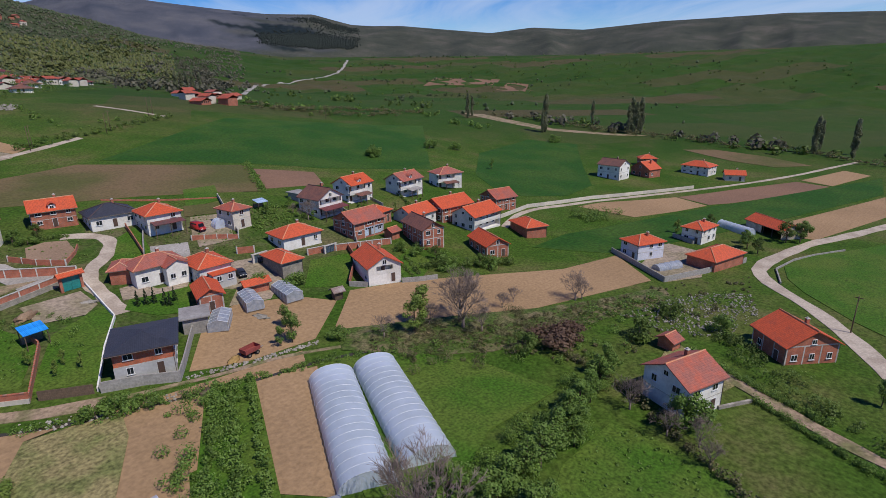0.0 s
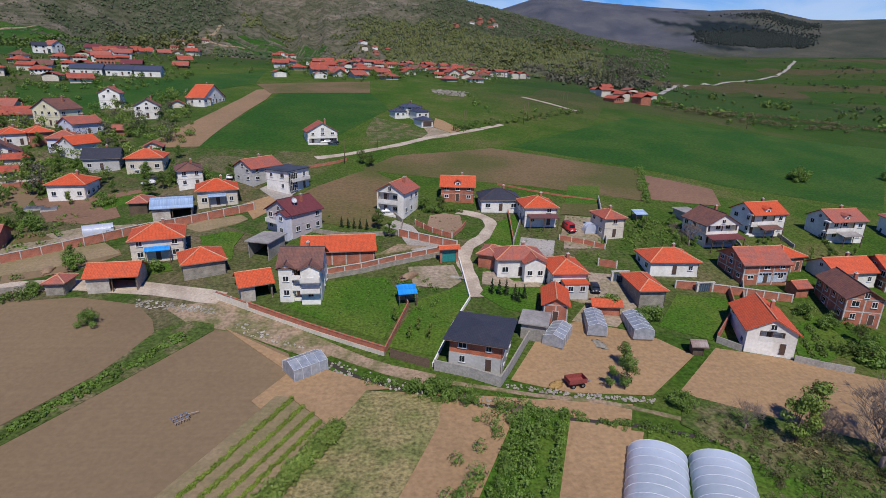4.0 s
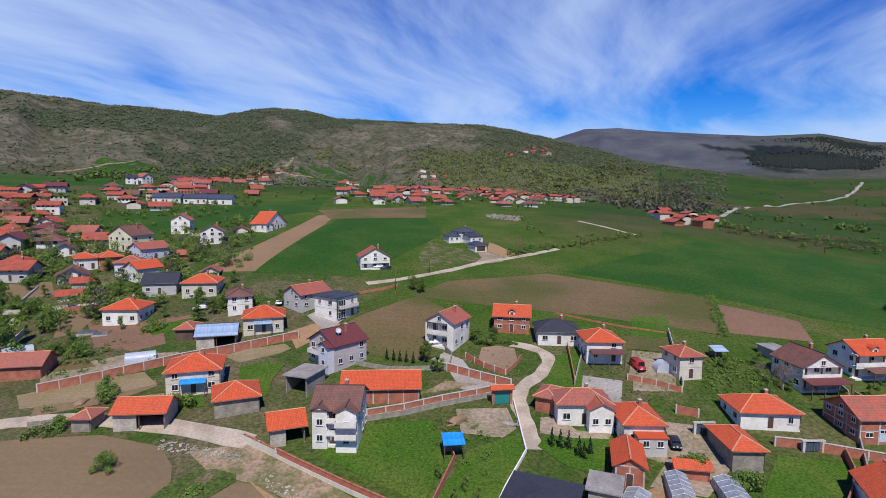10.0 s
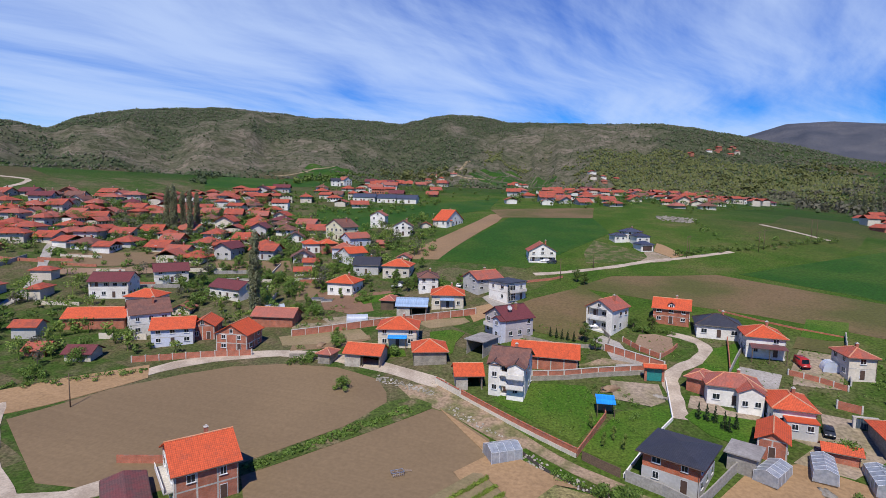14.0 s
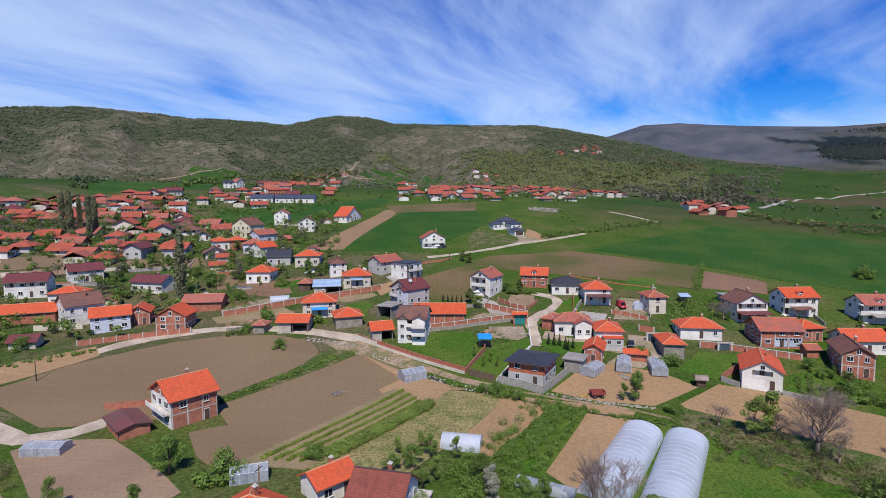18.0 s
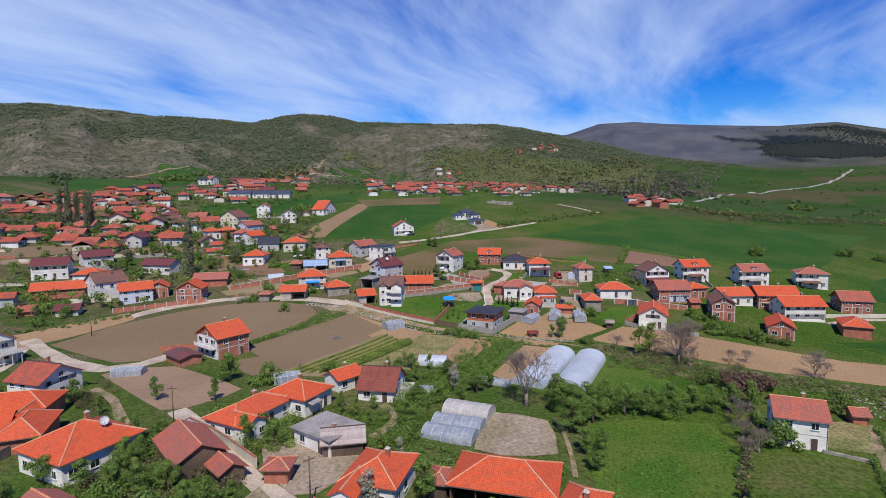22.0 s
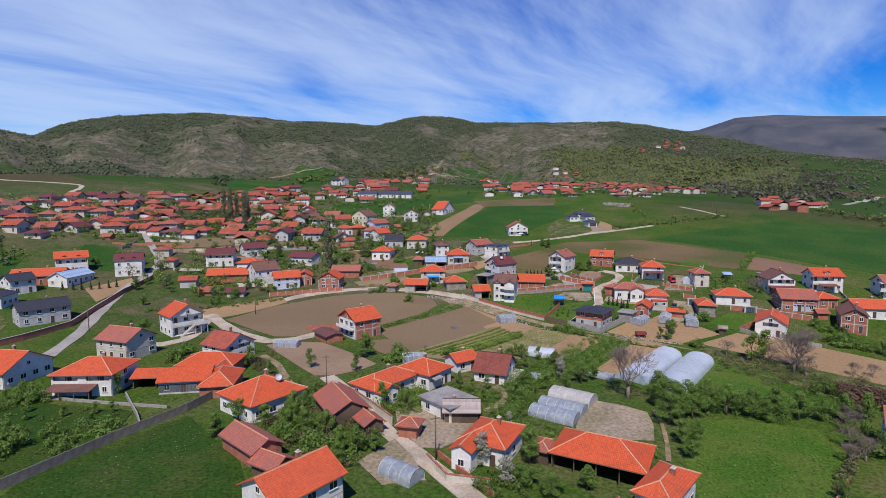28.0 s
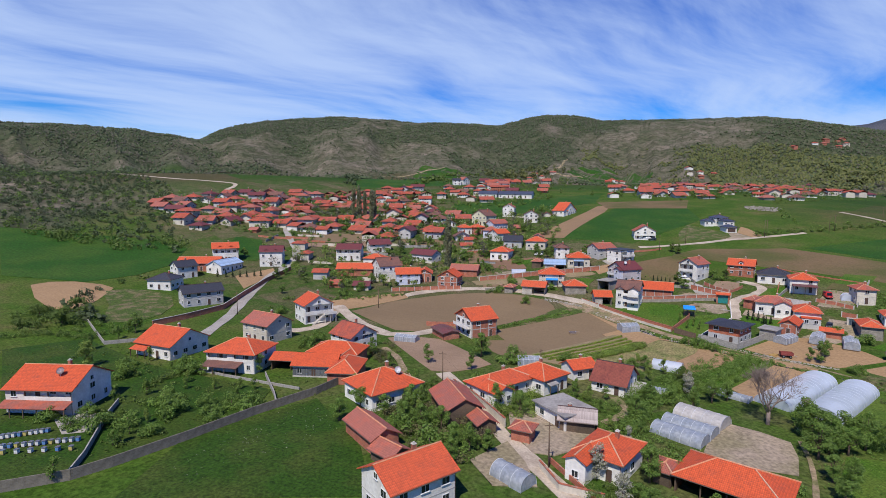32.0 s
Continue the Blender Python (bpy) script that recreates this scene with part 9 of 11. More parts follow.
def far_hamlet(outlines, seed, label="far rows of red-roofed white houses below the hills"):
    """The farthest rows of houses, too small to pick apart: one object of kind stuff."""
    rnd = random.Random(seed)
    bm = bmesh.new()
    uv = bm.loops.layers.uv.new("slope")
    spots = list(PLACED)
    for outline, count, apart in outlines:
        xs_, ys_ = [p[0] for p in outline], [p[1] for p in outline]
        tries = made = 0
        while made < count and tries < count * 60:
            tries += 1
            x, y = rnd.uniform(min(xs_), max(xs_)), rnd.uniform(min(ys_), max(ys_))
            if not inside(x, y, outline) or any(inside(x, y, c) for c in CLEAR) or any((x - a) ** 2 + (y - b) ** 2 < apart ** 2 for a, b in spots):
                continue
            spots.append((x, y))
            made += 1
            m = pose(x, y, z_at(x, y), 0, 0, 20 + rnd.choice((0, 90)) + rnd.uniform(-20, 20))
            hx, hy, e = rnd.uniform(3.6, 5.6), rnd.uniform(3.4, 4.4), rnd.choice((2.2, 2.5, 2.8, 4.4))
            start = len(bm.verts)
            box(bm, -hx, hx, -hy, hy, -2, e, rnd.choice((0, 1, 1, 6)))
            for k in range(int(hx)):
                for s in range(max(1, round(e / 2.6))):
                    u = -hx + 1 + k * 2
                    if u < hx - 0.8:
                        box(bm, u - 0.5, u + 0.5, -hy - 0.03, -hy + 0.1, s * 2.6 + 0.9, s * 2.6 + 2.0, 2)
            pts, faces, _r = roof_shape(rnd.choice(("gx", "gx", "h", "gy")), hx + 0.6, hy + 0.6, rnd.uniform(1.7, 2.3))
            top, low = [bm.verts.new((a, b, c + e - 0.1)) for a, b, c in pts], [bm.verts.new((a, b, c + e - 0.28)) for a, b, c in pts]
            mi = rnd.choice((3, 3, 4, 5))
            for f in faces:
                bm.faces.new([top[i] for i in f]).material_index = mi
                bm.faces.new([low[i] for i in reversed(f)]).material_index = mi
            bm.verts.ensure_lookup_table()
            bmesh.ops.transform(bm, matrix=m, verts=bm.verts[start:])
    bm.normal_update()
    for f in bm.faces:
        n = f.normal
        u = Vector((-n.y, n.x, 0))
        u = u.normalized() if u.length > 1e-4 else Vector((1, 0, 0))
        w = n.cross(u)
        for lp in f.loops:
            lp[uv].uv = (lp.vert.co.dot(u), lp.vert.co.dot(w))
    me = finish(bm, "far_hamlet", [WALLS["white"], WALLS["cream"], GLASS, TILES["farred"], TILES["redold"], TILES["farred"], WALLS["brick"]])
    return tagged(new("far_hamlet", me), label, "village", kind="stuff")


def garden_walls(outline, count, seed, lean=20):
    """Low block walls between the village gardens."""
    rnd = random.Random(seed)
    xs_, ys_ = [p[0] for p in outline], [p[1] for p in outline]
    made = tries = 0
    while made < count and tries < count * 80:
        tries += 1
        x, y = rnd.uniform(min(xs_), max(xs_)), rnd.uniform(min(ys_), max(ys_))
        a, n = radians(lean + rnd.choice((0, 90)) + rnd.uniform(-6, 6)), rnd.uniform(9, 20)
        line = [(x + math.cos(a) * n * k / 3, y + math.sin(a) * n * k / 3) for k in range(4)]
        if not all(inside(p, q, outline) for p, q in line) or any((p - c) ** 2 + (q - d) ** 2 < 49 for p, q in line for c, d in PLACED):
            continue
        made += 1
        kind = rnd.choice(("brick", "concrete", "cream"))
        wall_run("garden_wall", line, rnd.uniform(0.9, 1.6), WALLS[kind], "low " + {"brick": "red block", "concrete": "grey concrete", "cream": "plastered"}[kind] + " wall between village gardens", None, gap=6.0)

CLEAR = [[(-226, 142), (-189, 166), (-168, 137), (-206, 117)], [(-244, 171), (-213, 191), (-232, 222), (-269, 204)], [(-246, 116), (-228, 119), (-192, 84), (-216, 76)],
         [(-163, 161), (-129, 173), (-111, 148), (-142, 137)], [(-222, 300), (-193, 319), (-146, 242), (-183, 240)], [(-185, 280), (-132, 328), (-84, 402), (-68, 322), (-115, 255), (-127, 221), (-154, 224)], [(-343, 355), (-447, 675), (-385, 701), (-241, 408), (-304, 311)]]
village([(-318, 173), (-307, 241), (-264, 337), (-219, 672), (-133, 381), (-157, 269), (-208, 246), (-269, 199), (-308, 164)], 34, 3, apart=13)
village([(-315, 163), (-272, 202), (-211, 250), (-155, 264), (-145, 206), (-142, 172), (-179, 149), (-239, 145), (-275, 129)], 76, 5, apart=12.5)
village([(-365, 143), (-352, 209), (-309, 258), (-221, 179), (-239, 156), (-266, 133), (-278, 106)], 36, 4, apart=12.5)
village([(-222, 229), (-200, 256), (-123, 214), (-110, 178), (-140, 169), (-174, 175)], 24, 6, apart=13)
village([(-198, 137), (-198, 167), (-172, 186), (-154, 168), (-178, 144), (-191, 131)], 7, 8, apart=14)
village([(-100, 332), (-94, 409), (-71, 505), (-37, 745), (63, 765), (124, 807), (143, 585), (71, 380), (23, 378), (-19, 369), (-77, 346)], 72, 11, apart=12)
village([(-257, 132), (-179, 149), (-145, 171), (-146, 242), (-109, 298), (-74, 179), (-96, 130), (-105, 84), (-134, 62), (-182, 78)], 14, 21, apart=9, small=0.6)
garden_walls([(-257, 132), (-179, 149), (-145, 171), (-146, 242), (-109, 298), (-74, 179), (-96, 130), (-105, 84), (-134, 62), (-182, 78)], 22, 31)
garden_walls([(-222, 229), (-200, 256), (-123, 214), (-97, 207), (-74, 154), (-87, 136), (-115, 135), (-134, 132)], 9, 32)
far_hamlet([
    ([(-168, 748), (-140, 794), (-125, 748), (-154, 715)], 4, 12),
    ([(-47, 797), (-7, 838), (1, 766), (-44, 741)], 5, 10),
    ([(-207, 304), (-212, 348), (-196, 419), (-165, 356), (-169, 312), (-181, 261)], 14, 14),
    ([(125, 356), (194, 469), (196, 390), (167, 335), (137, 318)], 12, 9),
    ([(100, 993), (188, 1098), (192, 1054), (112, 1008)], 8, 14),
    ([(-228, 407), (-308, 696), (-247, 769), (-225, 696), (-189, 394)], 16, 12),
], 9)

far_hamlet([
    ([(-100, 332), (-71, 505), (-37, 700), (124, 760), (143, 585), (71, 380), (23, 378), (-19, 369), (-77, 346)], 60, 9.5),
    ([(-318, 173), (-307, 241), (-264, 337), (-160, 275), (-145, 206), (-142, 172), (-179, 149), (-239, 145), (-275, 129)], 46, 9.5),
], 19, "crowded small red-roofed houses and outbuildings of the village")

# ---- woods and single bushes on the hills ----
def hill_trees(name, count, near, far, az0, az1, size, material, label, clump, seed, share, edge=False, wooded=None):
    """Low-poly crowns strewn over the slopes in clumps, or where the hills are wooded (1) or bare (0). One object of kind stuff."""
    rs = np.random.RandomState(seed)
    r = np.sqrt(rs.uniform(near ** 2, far ** 2, count * 6))
    az = np.radians(rs.triangular(az0, (az0 + az1) / 2, az1, count * 6) if edge else rs.uniform(az0, az1, count * 6))
    if edge:
        r = rs.triangular(near, (near + far) / 2, far, count * 6)
    x, y = r * np.sin(az), r * np.cos(az) - 40
    f = np.sin(x / clump + 1.7 * np.sin(y / clump / 1.4 + seed)) + np.sin(y / clump / 0.8 + 1.3 * np.sin(x / clump / 1.9)) + 0.8 * np.sin((x + y) / clump * 2.7)
    if wooded is not None:
        f = f * 0.35 + 3 * (np.abs(woody(x, y) - (1 - wooded)) - 0.5)
    keep = np.where(f + rs.normal(0, 0.6, len(f)) > share)[0][:count]
    x, y = x[keep], y[keep]
    z, s = land(x, y), size * rs.uniform(0.45, 1.25, len(keep))
    ring = np.arange(6) * 2 * math.pi / 6
    verts = [np.stack([x, y, z + s * 1.15 * rs.uniform(0.8, 1.2, len(x))], -1)]
    for h, w in ((0.72, 0.42), (0.28, 0.58)):
        for a in ring:
            q = w * rs.uniform(0.7, 1.3, len(x))
            verts.append(np.stack([x + s * q * np.cos(a + s), y + s * q * np.sin(a + s), z + s * h * rs.uniform(0.8, 1.2, len(x))], -1))
    verts.append(np.stack([x, y, z - 0.5], -1))
    v = np.stack(verts, 1).reshape(-1, 3)
    faces = []
    for k in range(6):
        j = (k + 1) % 6
        faces += [(0, 1 + k, 1 + j), (1 + k, 7 + k, 7 + j), (1 + k, 7 + j, 1 + j), (7 + k, 13, 7 + j)]
    faces = (np.arange(len(x))[:, None, None] * 14 + np.array(faces)[None]).reshape(-1, 3)
    me = bpy.data.meshes.new(name)
    me.from_pydata(v.tolist(), [], faces.tolist())
    me.materials.append(material)
    return tagged(new(name, me), label, "woods", kind="stuff")


HILLGREEN = leaves("hill_bushes", (0.068, 0.098, 0.042), (0.104, 0.132, 0.060))
PINE = leaves("pine_needles", (0.020, 0.030, 0.024), (0.030, 0.040, 0.030))
HILLBROWN = leaves("leafless_woods", (0.112, 0.108, 0.074), (0.155, 0.146, 0.098))
HILLOLIVE = leaves("greening_woods", (0.110, 0.130, 0.036), (0.160, 0.170, 0.056))
hill_trees("hill_bushes", 5000, 740, 1320, -80, 14, 1.5, HILLGREEN, "dark green bushes dotted over the bare hillside", 60, 1, 0.1, wooded=0)
hill_trees("hill_woods", 17000, 780, 1500, -80, 20, 3.0, HILLGREEN, "dark woods along the top of the hills", 120, 2, 0.2, wooded=1)
hill_trees("leafless_woods", 12000, 760, 1450, -80, 26, 2.7, HILLBROWN, "brownish leafless woods on the slopes", 90, 3, 0.4, wooded=1)
hill_trees("greening_woods", 6500, 740, 1050, -14, 20, 3.2, HILLOLIVE, "yellowish green young woods at the foot of the hills", 70, 13, 0.0, wooded=1)
hill_trees("foothill_trees", 700, 600, 780, -75, 14, 3.4, HILLGREEN, "green trees along the foot of the hills", 40, 4, 1.0)
hill_trees("valley_woods", 260, 480, 2000, 14, 75, 3.6, HILLGREEN, "dark trees and hedges over the valley fields", 50, 5, 1.2)
hill_trees("range_woods", 7000, 2980, 3700, 28, 38, 7.0, PINE, "dark pine wood on the far range", 420, 8, 0.0, True)


def hedgerow(name, line, apart, spread, size, material, label, seed):
    """Field hedges seen far off: small uneven crowns along a line, with gaps. One object of kind stuff."""
    rnd = random.Random(seed)
    bm = bmesh.new()
    for (ax, ay), (bx, by) in zip(line, line[1:]):
        n = max(2, int(math.hypot(bx - ax, by - ay) / apart))
        for k in range(n):
            if math.sin(k * apart / 23 + seed) + rnd.uniform(-0.5, 0.5) < -0.45:
                continue
            u = (k + rnd.random()) / n
            x, y, h = ax + (bx - ax) * u + rnd.gauss(0, spread), ay + (by - ay) * u + rnd.gauss(0, spread), size * rnd.uniform(0.35, 1.25)
            leaf_cloud(bm, rnd, (x, y, z_at(x, y) + h * 0.42), h * 0.55, 26, h * 0.3, 0.8)
    return tagged(new(name, finish(bm, name, material)), label, "hedge", kind="stuff")


def garden_trees(outline, count, seed, low, high, material, label, clear=6.5):
    """Trees of the far gardens, clear of the buildings. One object of kind stuff."""
    rnd = random.Random(seed)
    spots = [(o.matrix_world.translation.x, o.matrix_world.translation.y) for o in scene.objects if o.parent is None and o.get("category") in ("house", "barn", "shed")]
    xs_, ys_ = [p[0] for p in outline], [p[1] for p in outline]
    bm = bmesh.new()
    made = tries = 0
    while made < count and tries < count * 20:
        tries += 1
        x, y, h = rnd.uniform(min(xs_), max(xs_)), rnd.uniform(min(ys_), max(ys_)), rnd.uniform(low, high)
        if not inside(x, y, outline) or any(math.hypot(x - a, y - b) < clear for a, b in spots) or any(inside(x, y, c) for c in CLEAR):
            continue
        made += 1
        g = z_at(x, y)
        bmesh.ops.create_cone(bm, segments=5, radius1=0.16, radius2=0.08, depth=h * 0.5, matrix=Matrix.Translation((x, y, g + h * 0.24)))
        for k in range(4):
            leaf_cloud(bm, rnd, (x + rnd.gauss(0, h * 0.14), y + rnd.gauss(0, h * 0.14), g + h * rnd.uniform(0.42, 0.75)), h * rnd.uniform(0.2, 0.32), 34, 0.42, 0.85)
    return tagged(new("garden_trees", finish(bm, "garden_trees", material)), label, "trees", kind="stuff")


hedgerow("field_hedge", [(178, 360), (190, 322), (259, 338), (316, 324), (286, 245), (293, 225)], 3.2, 4, 4.5, GREEN, "dark green hedge between the valley fields", 40)
hedgerow("field_hedge", [(699, 950), (741, 794), (815, 770), (839, 695)], 6, 4, 5, HILLGREEN, "dark green hedge between the valley fields", 41)
hedgerow("field_hedge", [(519, 757), (612, 648), (759, 624)], 6, 4, 4.5, HILLGREEN, "dark green hedge between the valley fields", 42)
hedgerow("field_hedge", [(364, 427), (535, 517), (571, 460)], 5, 4, 4.5, HILLGREEN, "dark green hedge between the valley fields", 43)
hedgerow("field_hedge", [(925, 1001), (953, 908), (1016, 850)], 8, 6, 6, HILLGREEN, "dark green hedge between the valley fields", 44)
hedgerow("field_hedge", [(37, 326), (49, 255), (69, 269), (97, 281)], 5, 1.5, 2.2, GREEN, "dark green hedge between the valley fields", 45)
hedgerow("far_wood", [(192, 760), (270, 828), (315, 811), (417, 924)], 5, 16, 7, HILLBROWN, "bare brownish wood beside the far houses", 46)
hedgerow("far_wood", [(211, 698), (277, 735), (358, 814)], 5, 12, 7, HILLBROWN, "bare brownish wood beside the far houses", 47)
garden_trees([(-322, 169), (-302, 236), (-250, 314), (-155, 264), (-145, 206), (-142, 172), (-179, 149), (-239, 145), (-275, 129)], 150, 51, 3.5, 7.5, GREEN, "leafy garden trees between the village houses")
garden_trees([(-257, 132), (-179, 149), (-145, 171), (-146, 242), (-109, 298), (-74, 179), (-96, 130), (-105, 84), (-134, 62), (-182, 78)], 110, 52, 3, 6.5, LIME, "fresh green fruit trees in the village gardens")
garden_trees([(-98, 324), (-71, 505), (124, 807), (143, 585), (67, 357), (-18, 337), (-72, 320)], 70, 53, 3.5, 7, GREEN, "leafy trees round the far village houses")

plant("poplar", -104.7, 114.8, 26, 1.0)
plant("poplar", -219.8, 194.0, 22)
plant("poplar", -213.4, 191.7, 24)
plant("poplar", -211.4, 195.3, 20)
plant("poplar", -203.3, 191.8, 22)
plant("poplar", -206.4, 199.8, 20)
plant("bare", 18.8, 11.1, 13, 1.1)
plant("bare", 62.0, 44.9, 12.5, 1.1)
plant("bare", 60.4, 42.6, 10, 1.2)
plant("bare", 89.0, 34.6, 7, 1.1)
plant("bare", 73.3, 43.0, 4)
plant("bare", 77.5, 43.2, 4)
plant("bare", 46.7, 50.1, 5)
plant("bare", 61.9, 39.1, 6)
plant("bare", 220.4, -8.1, 7)
plant("bare", 56.4, 47.9, 5)
plant("bare", 90.6, 33.9, 5)
plant("lime", 55.2, 48.8, 9)
plant("lime", 52.0, 47.3, 8)
plant("plum", 33.2, 59.5, 6.5)
plant("plum", 31.1, 59.8, 4)
plant("bush", 2.0, 58.6, 3)
plant("bush", 4.4, 58.5, 3.4)
plant("bush", 8.2, 57.3, 3)
plant("bush", 40.2, 55.0, 3)
plant("round", 25.6, 0.4, 6.4, 1.15)
plant("round", 28.9, -7.7, 5)
plant("round", 33.5, 9.0, 7)
plant("round", 37.6, 9.6, 6.4, 1.2)
plant("round", 42.4, 10.6, 6, 1.2)
plant("round", 46.8, 11.2, 6.6, 1.2)
plant("plum", 44.6, 8.9, 5, 1.2)
plant("round", 51.2, 12.0, 6, 1.2)
plant("plum", 55.6, 12.6, 6, 1.2)
plant("round", 59.6, 13.4, 6, 1.2)
plant("plum", 63.8, 14.2, 6.4, 1.2)
plant("plum", 57.7, 0.6, 6)
plant("bush", 61.2, -0.0, 5)
plant("bare", 56.4, -3.1, 5)
plant("bush", 79.8, 65.5, 4)
plant("bush", 89.2, 59.5, 4)
plant("plum", 87.3, 60.8, 4)
plant("round", -53.0, -22.8, 5)
plant("round", -44.6, -16.9, 4.5)
plant("round", -37.4, -25.4, 5)
plant("bush", -40.5, -28.3, 4)
plant("round", -29.3, -28.3, 4.5)
plant("round", -23.5, -27.1, 4)
plant("round", -59.1, -16.5, 4.5)
plant("bush", -30.9, -9.0, 4)
plant("bush", -28.2, -5.6, 4)
plant("plum", -28.1, -11.1, 5)
plant("bush", -36.5, -3.1, 4)
plant("round", -52.9, -29.5, 4.5)
plant("bush", -54.0, -21.0, 4)
plant("round", -43.0, -21.3, 4.5)
plant("round", -42.6, -16.6, 4.5)
plant("round", -34.3, -23.5, 4.5)
plant("round", -38.1, -32.9, 4.5)
plant("bush", -32.1, -31.7, 5)
plant("round", -26.3, -28.5, 5)
plant("bush", -28.5, -16.2, 4)
plant("bush", -32.5, -12.6, 4)
plant("plum", -29.1, -9.2, 5)
plant("round", -23.8, -10.7, 5)
plant("blossom", -5.8, -26.5, 6)
plant("round", 1.4, -23.0, 6)
plant("bush", 4.3, -18.5, 4)
plant("deep", 8.2, -17.9, 5)
plant("round", -45.0, 18.6, 6.5)
plant("bush", -36.7, 18.2, 5)
plant("plum", -54.8, 8.0, 5)
plant("plum", -42.9, 7.9, 5)
plant("bush", -24.5, 26.4, 3)
plant("blossom", 4.6, 16.7, 5)
plant("round", 9.0, 16.5, 5)
plant("bush", -2.5, 9.9, 4)
plant("bush", 0.6, 11.9, 4)
plant("deep", 2.6, 23.0, 5)
plant("round", 5.7, 9.7, 5)
plant("plum", 35.2, 65.2, 5)
plant("deep", -65.4, 88.8, 5)
plant("bush", -68.5, 89.0, 3)
plant("bush", -67.4, 99.3, 4)
plant("bush", -50.6, 95.9, 4)
plant("bush", -53.0, 77.7, 3)
plant("conifer", 17.5, 88.4, 3.6)
plant("conifer", 18.9, 88.0, 3.6)
plant("conifer", 20.3, 87.9, 3.6)
plant("conifer", 21.6, 86.0, 3.8)
plant("conifer", 22.3, 85.4, 3.2)
plant("conifer", 23.6, 86.5, 3.4)
plant("conifer", -14.7, 119.3, 3)
plant("conifer", -13.1, 119.0, 3)
plant("conifer", -11.6, 118.7, 3)
plant("conifer", -10.1, 118.4, 3)
plant("conifer", -8.5, 118.0, 3)
plant("deep", -5.7, 118.8, 5)
plant("round", -2.9, 114.0, 4)
plant("deep", -12.5, 170.3, 5)
plant("deep", -9.6, 167.7, 5)
plant("round", -49.7, 152.7, 5)
plant("deep", -66.6, 146.0, 5)
plant("deep", 10.7, 131.0, 4)
plant("deep", 13.7, 129.9, 4)
plant("round", 18.1, 128.8, 3)
plant("lime", -27.8, 174.1, 5)
plant("lime", 2.3, 75.5, 3, 0.8)
plant("lime", 0.7, 73.1, 3, 0.8)
plant("lime", -1.7, 78.4, 3, 0.8)
plant("lime", 4.1, 73.0, 3, 0.8)
plant("bush", 46.4, 79.4, 4)
plant("bush", 40.1, 83.5, 4)
plant("bush", 78.4, 80.0, 3)
plant("bush", 79.6, 76.2, 3)
plant("deep", 81.9, 70.8, 4)
plant("bush", 79.7, 65.7, 4)
plant("bare", 72.6, 116.1, 5)
plant("bush", 150.1, 177.4, 6)
plant("bush", 198.9, 189.7, 6)
plant("bush", 147.6, 175.6, 5)
plant("bush", 211.8, 182.5, 5)
plant("plum", 190.0, 139.0, 5)
plant("poplar", 395.3, 41.6, 18)
plant("poplar", 386.7, 23.1, 18)
plant("poplar", 317.3, 194.7, 16)
plant("bush", 291.6, 168.9, 6)
plant("deep", 175.6, 12.2, 7)
plant("deep", 178.6, 9.0, 6)
plant("deep", 157.4, 15.3, 5)
plant("bush", 171.3, 34.0, 4)
plant("deep", 175.5, 34.5, 5)
plant("redbush", 67.4, 26.6, 5, 1.4)
plant("redbush", 71.6, 26.2, 4, 1.4)
plant("round", 25.4, 8.4, 7.2, 1.2)
plant("round", 29.4, 8.6, 7.0, 1.2)
plant("round", 27.6, 4.0, 6.6, 1.25)
plant("round", 30.4, 5.0, 5.4, 1.2)
plant("round", 25.2, 13.5, 6.0, 1.2)
plant("darkbush", 96.3, 16.5, 4)
plant("darkbush", 81.5, 16.6, 5)
plant("bush", 95.8, 5.8, 4)
plant("darkbush", 62.1, 29.1, 4)
plant("plum", 85.3, -19.7, 5)
plant("bush", -92.6, -55.8, 3)
plant("bush", -95.8, -50.6, 3)
plant("bush", -99.4, -55.7, 3)
plant("darkbush", -182.8, -18.3, 5)
plant("darkbush", -168.0, -19.2, 6)
plant("darkbush", -177.2, -9.4, 6)
plant("darkbush", -173.4, -27.2, 4)
plant("bush", -89.0, -40.2, 4)
plant("bush", -83.0, -43.2, 4.5)
plant("bush", -76.0, -39.2, 3)
plant("bush", -76.0, -34.5, 3.5)
plant("bush", -71.9, -33.9, 4)
plant("plum", -86.8, -17.0, 5)
plant("plum", -137.2, -27.9, 5)
plant("plum", -141.3, -18.0, 4)
plant("bush", -107.1, -21.7, 3)
plant("plum", -75.8, -66.8, 4)
plant("bush", -87.8, -53.1, 4)
plant("bush", -77.9, -50.0, 3)
plant("round", -70.9, 1.8, 5)
plant("bush", -93.9, 10.9, 4)
plant("bush", -92.6, 4.8, 4)
plant("conifer", -187.9, 53.8, 4)
plant("conifer", -184.4, 55.3, 4)
plant("conifer", -182.2, 57.1, 4)
plant("conifer", -179.7, 59.0, 3.6)
plant("conifer", -177.5, 60.8, 3.6)
plant("conifer", -175.7, 63.4, 3.6)
plant("conifer", -174.2, 65.8, 3.6)
plant("plum", -122.5, 42.1, 4)
plant("bush", -122.2, 70.9, 4)
plant("bush", -122.9, 60.7, 4)
plant("bush", -126.2, 30.3, 3)
plant("deep", -164.4, 65.7, 5)
plant("round", -89.1, 165.2, 6)
plant("deep", -68.1, 140.0, 5)
plant("round", -64.9, 149.2, 5)
plant("plum", -96.3, 160.0, 5)
plant("bush", -140.9, 161.3, 4)
plant("bush", -135.9, 168.1, 4)
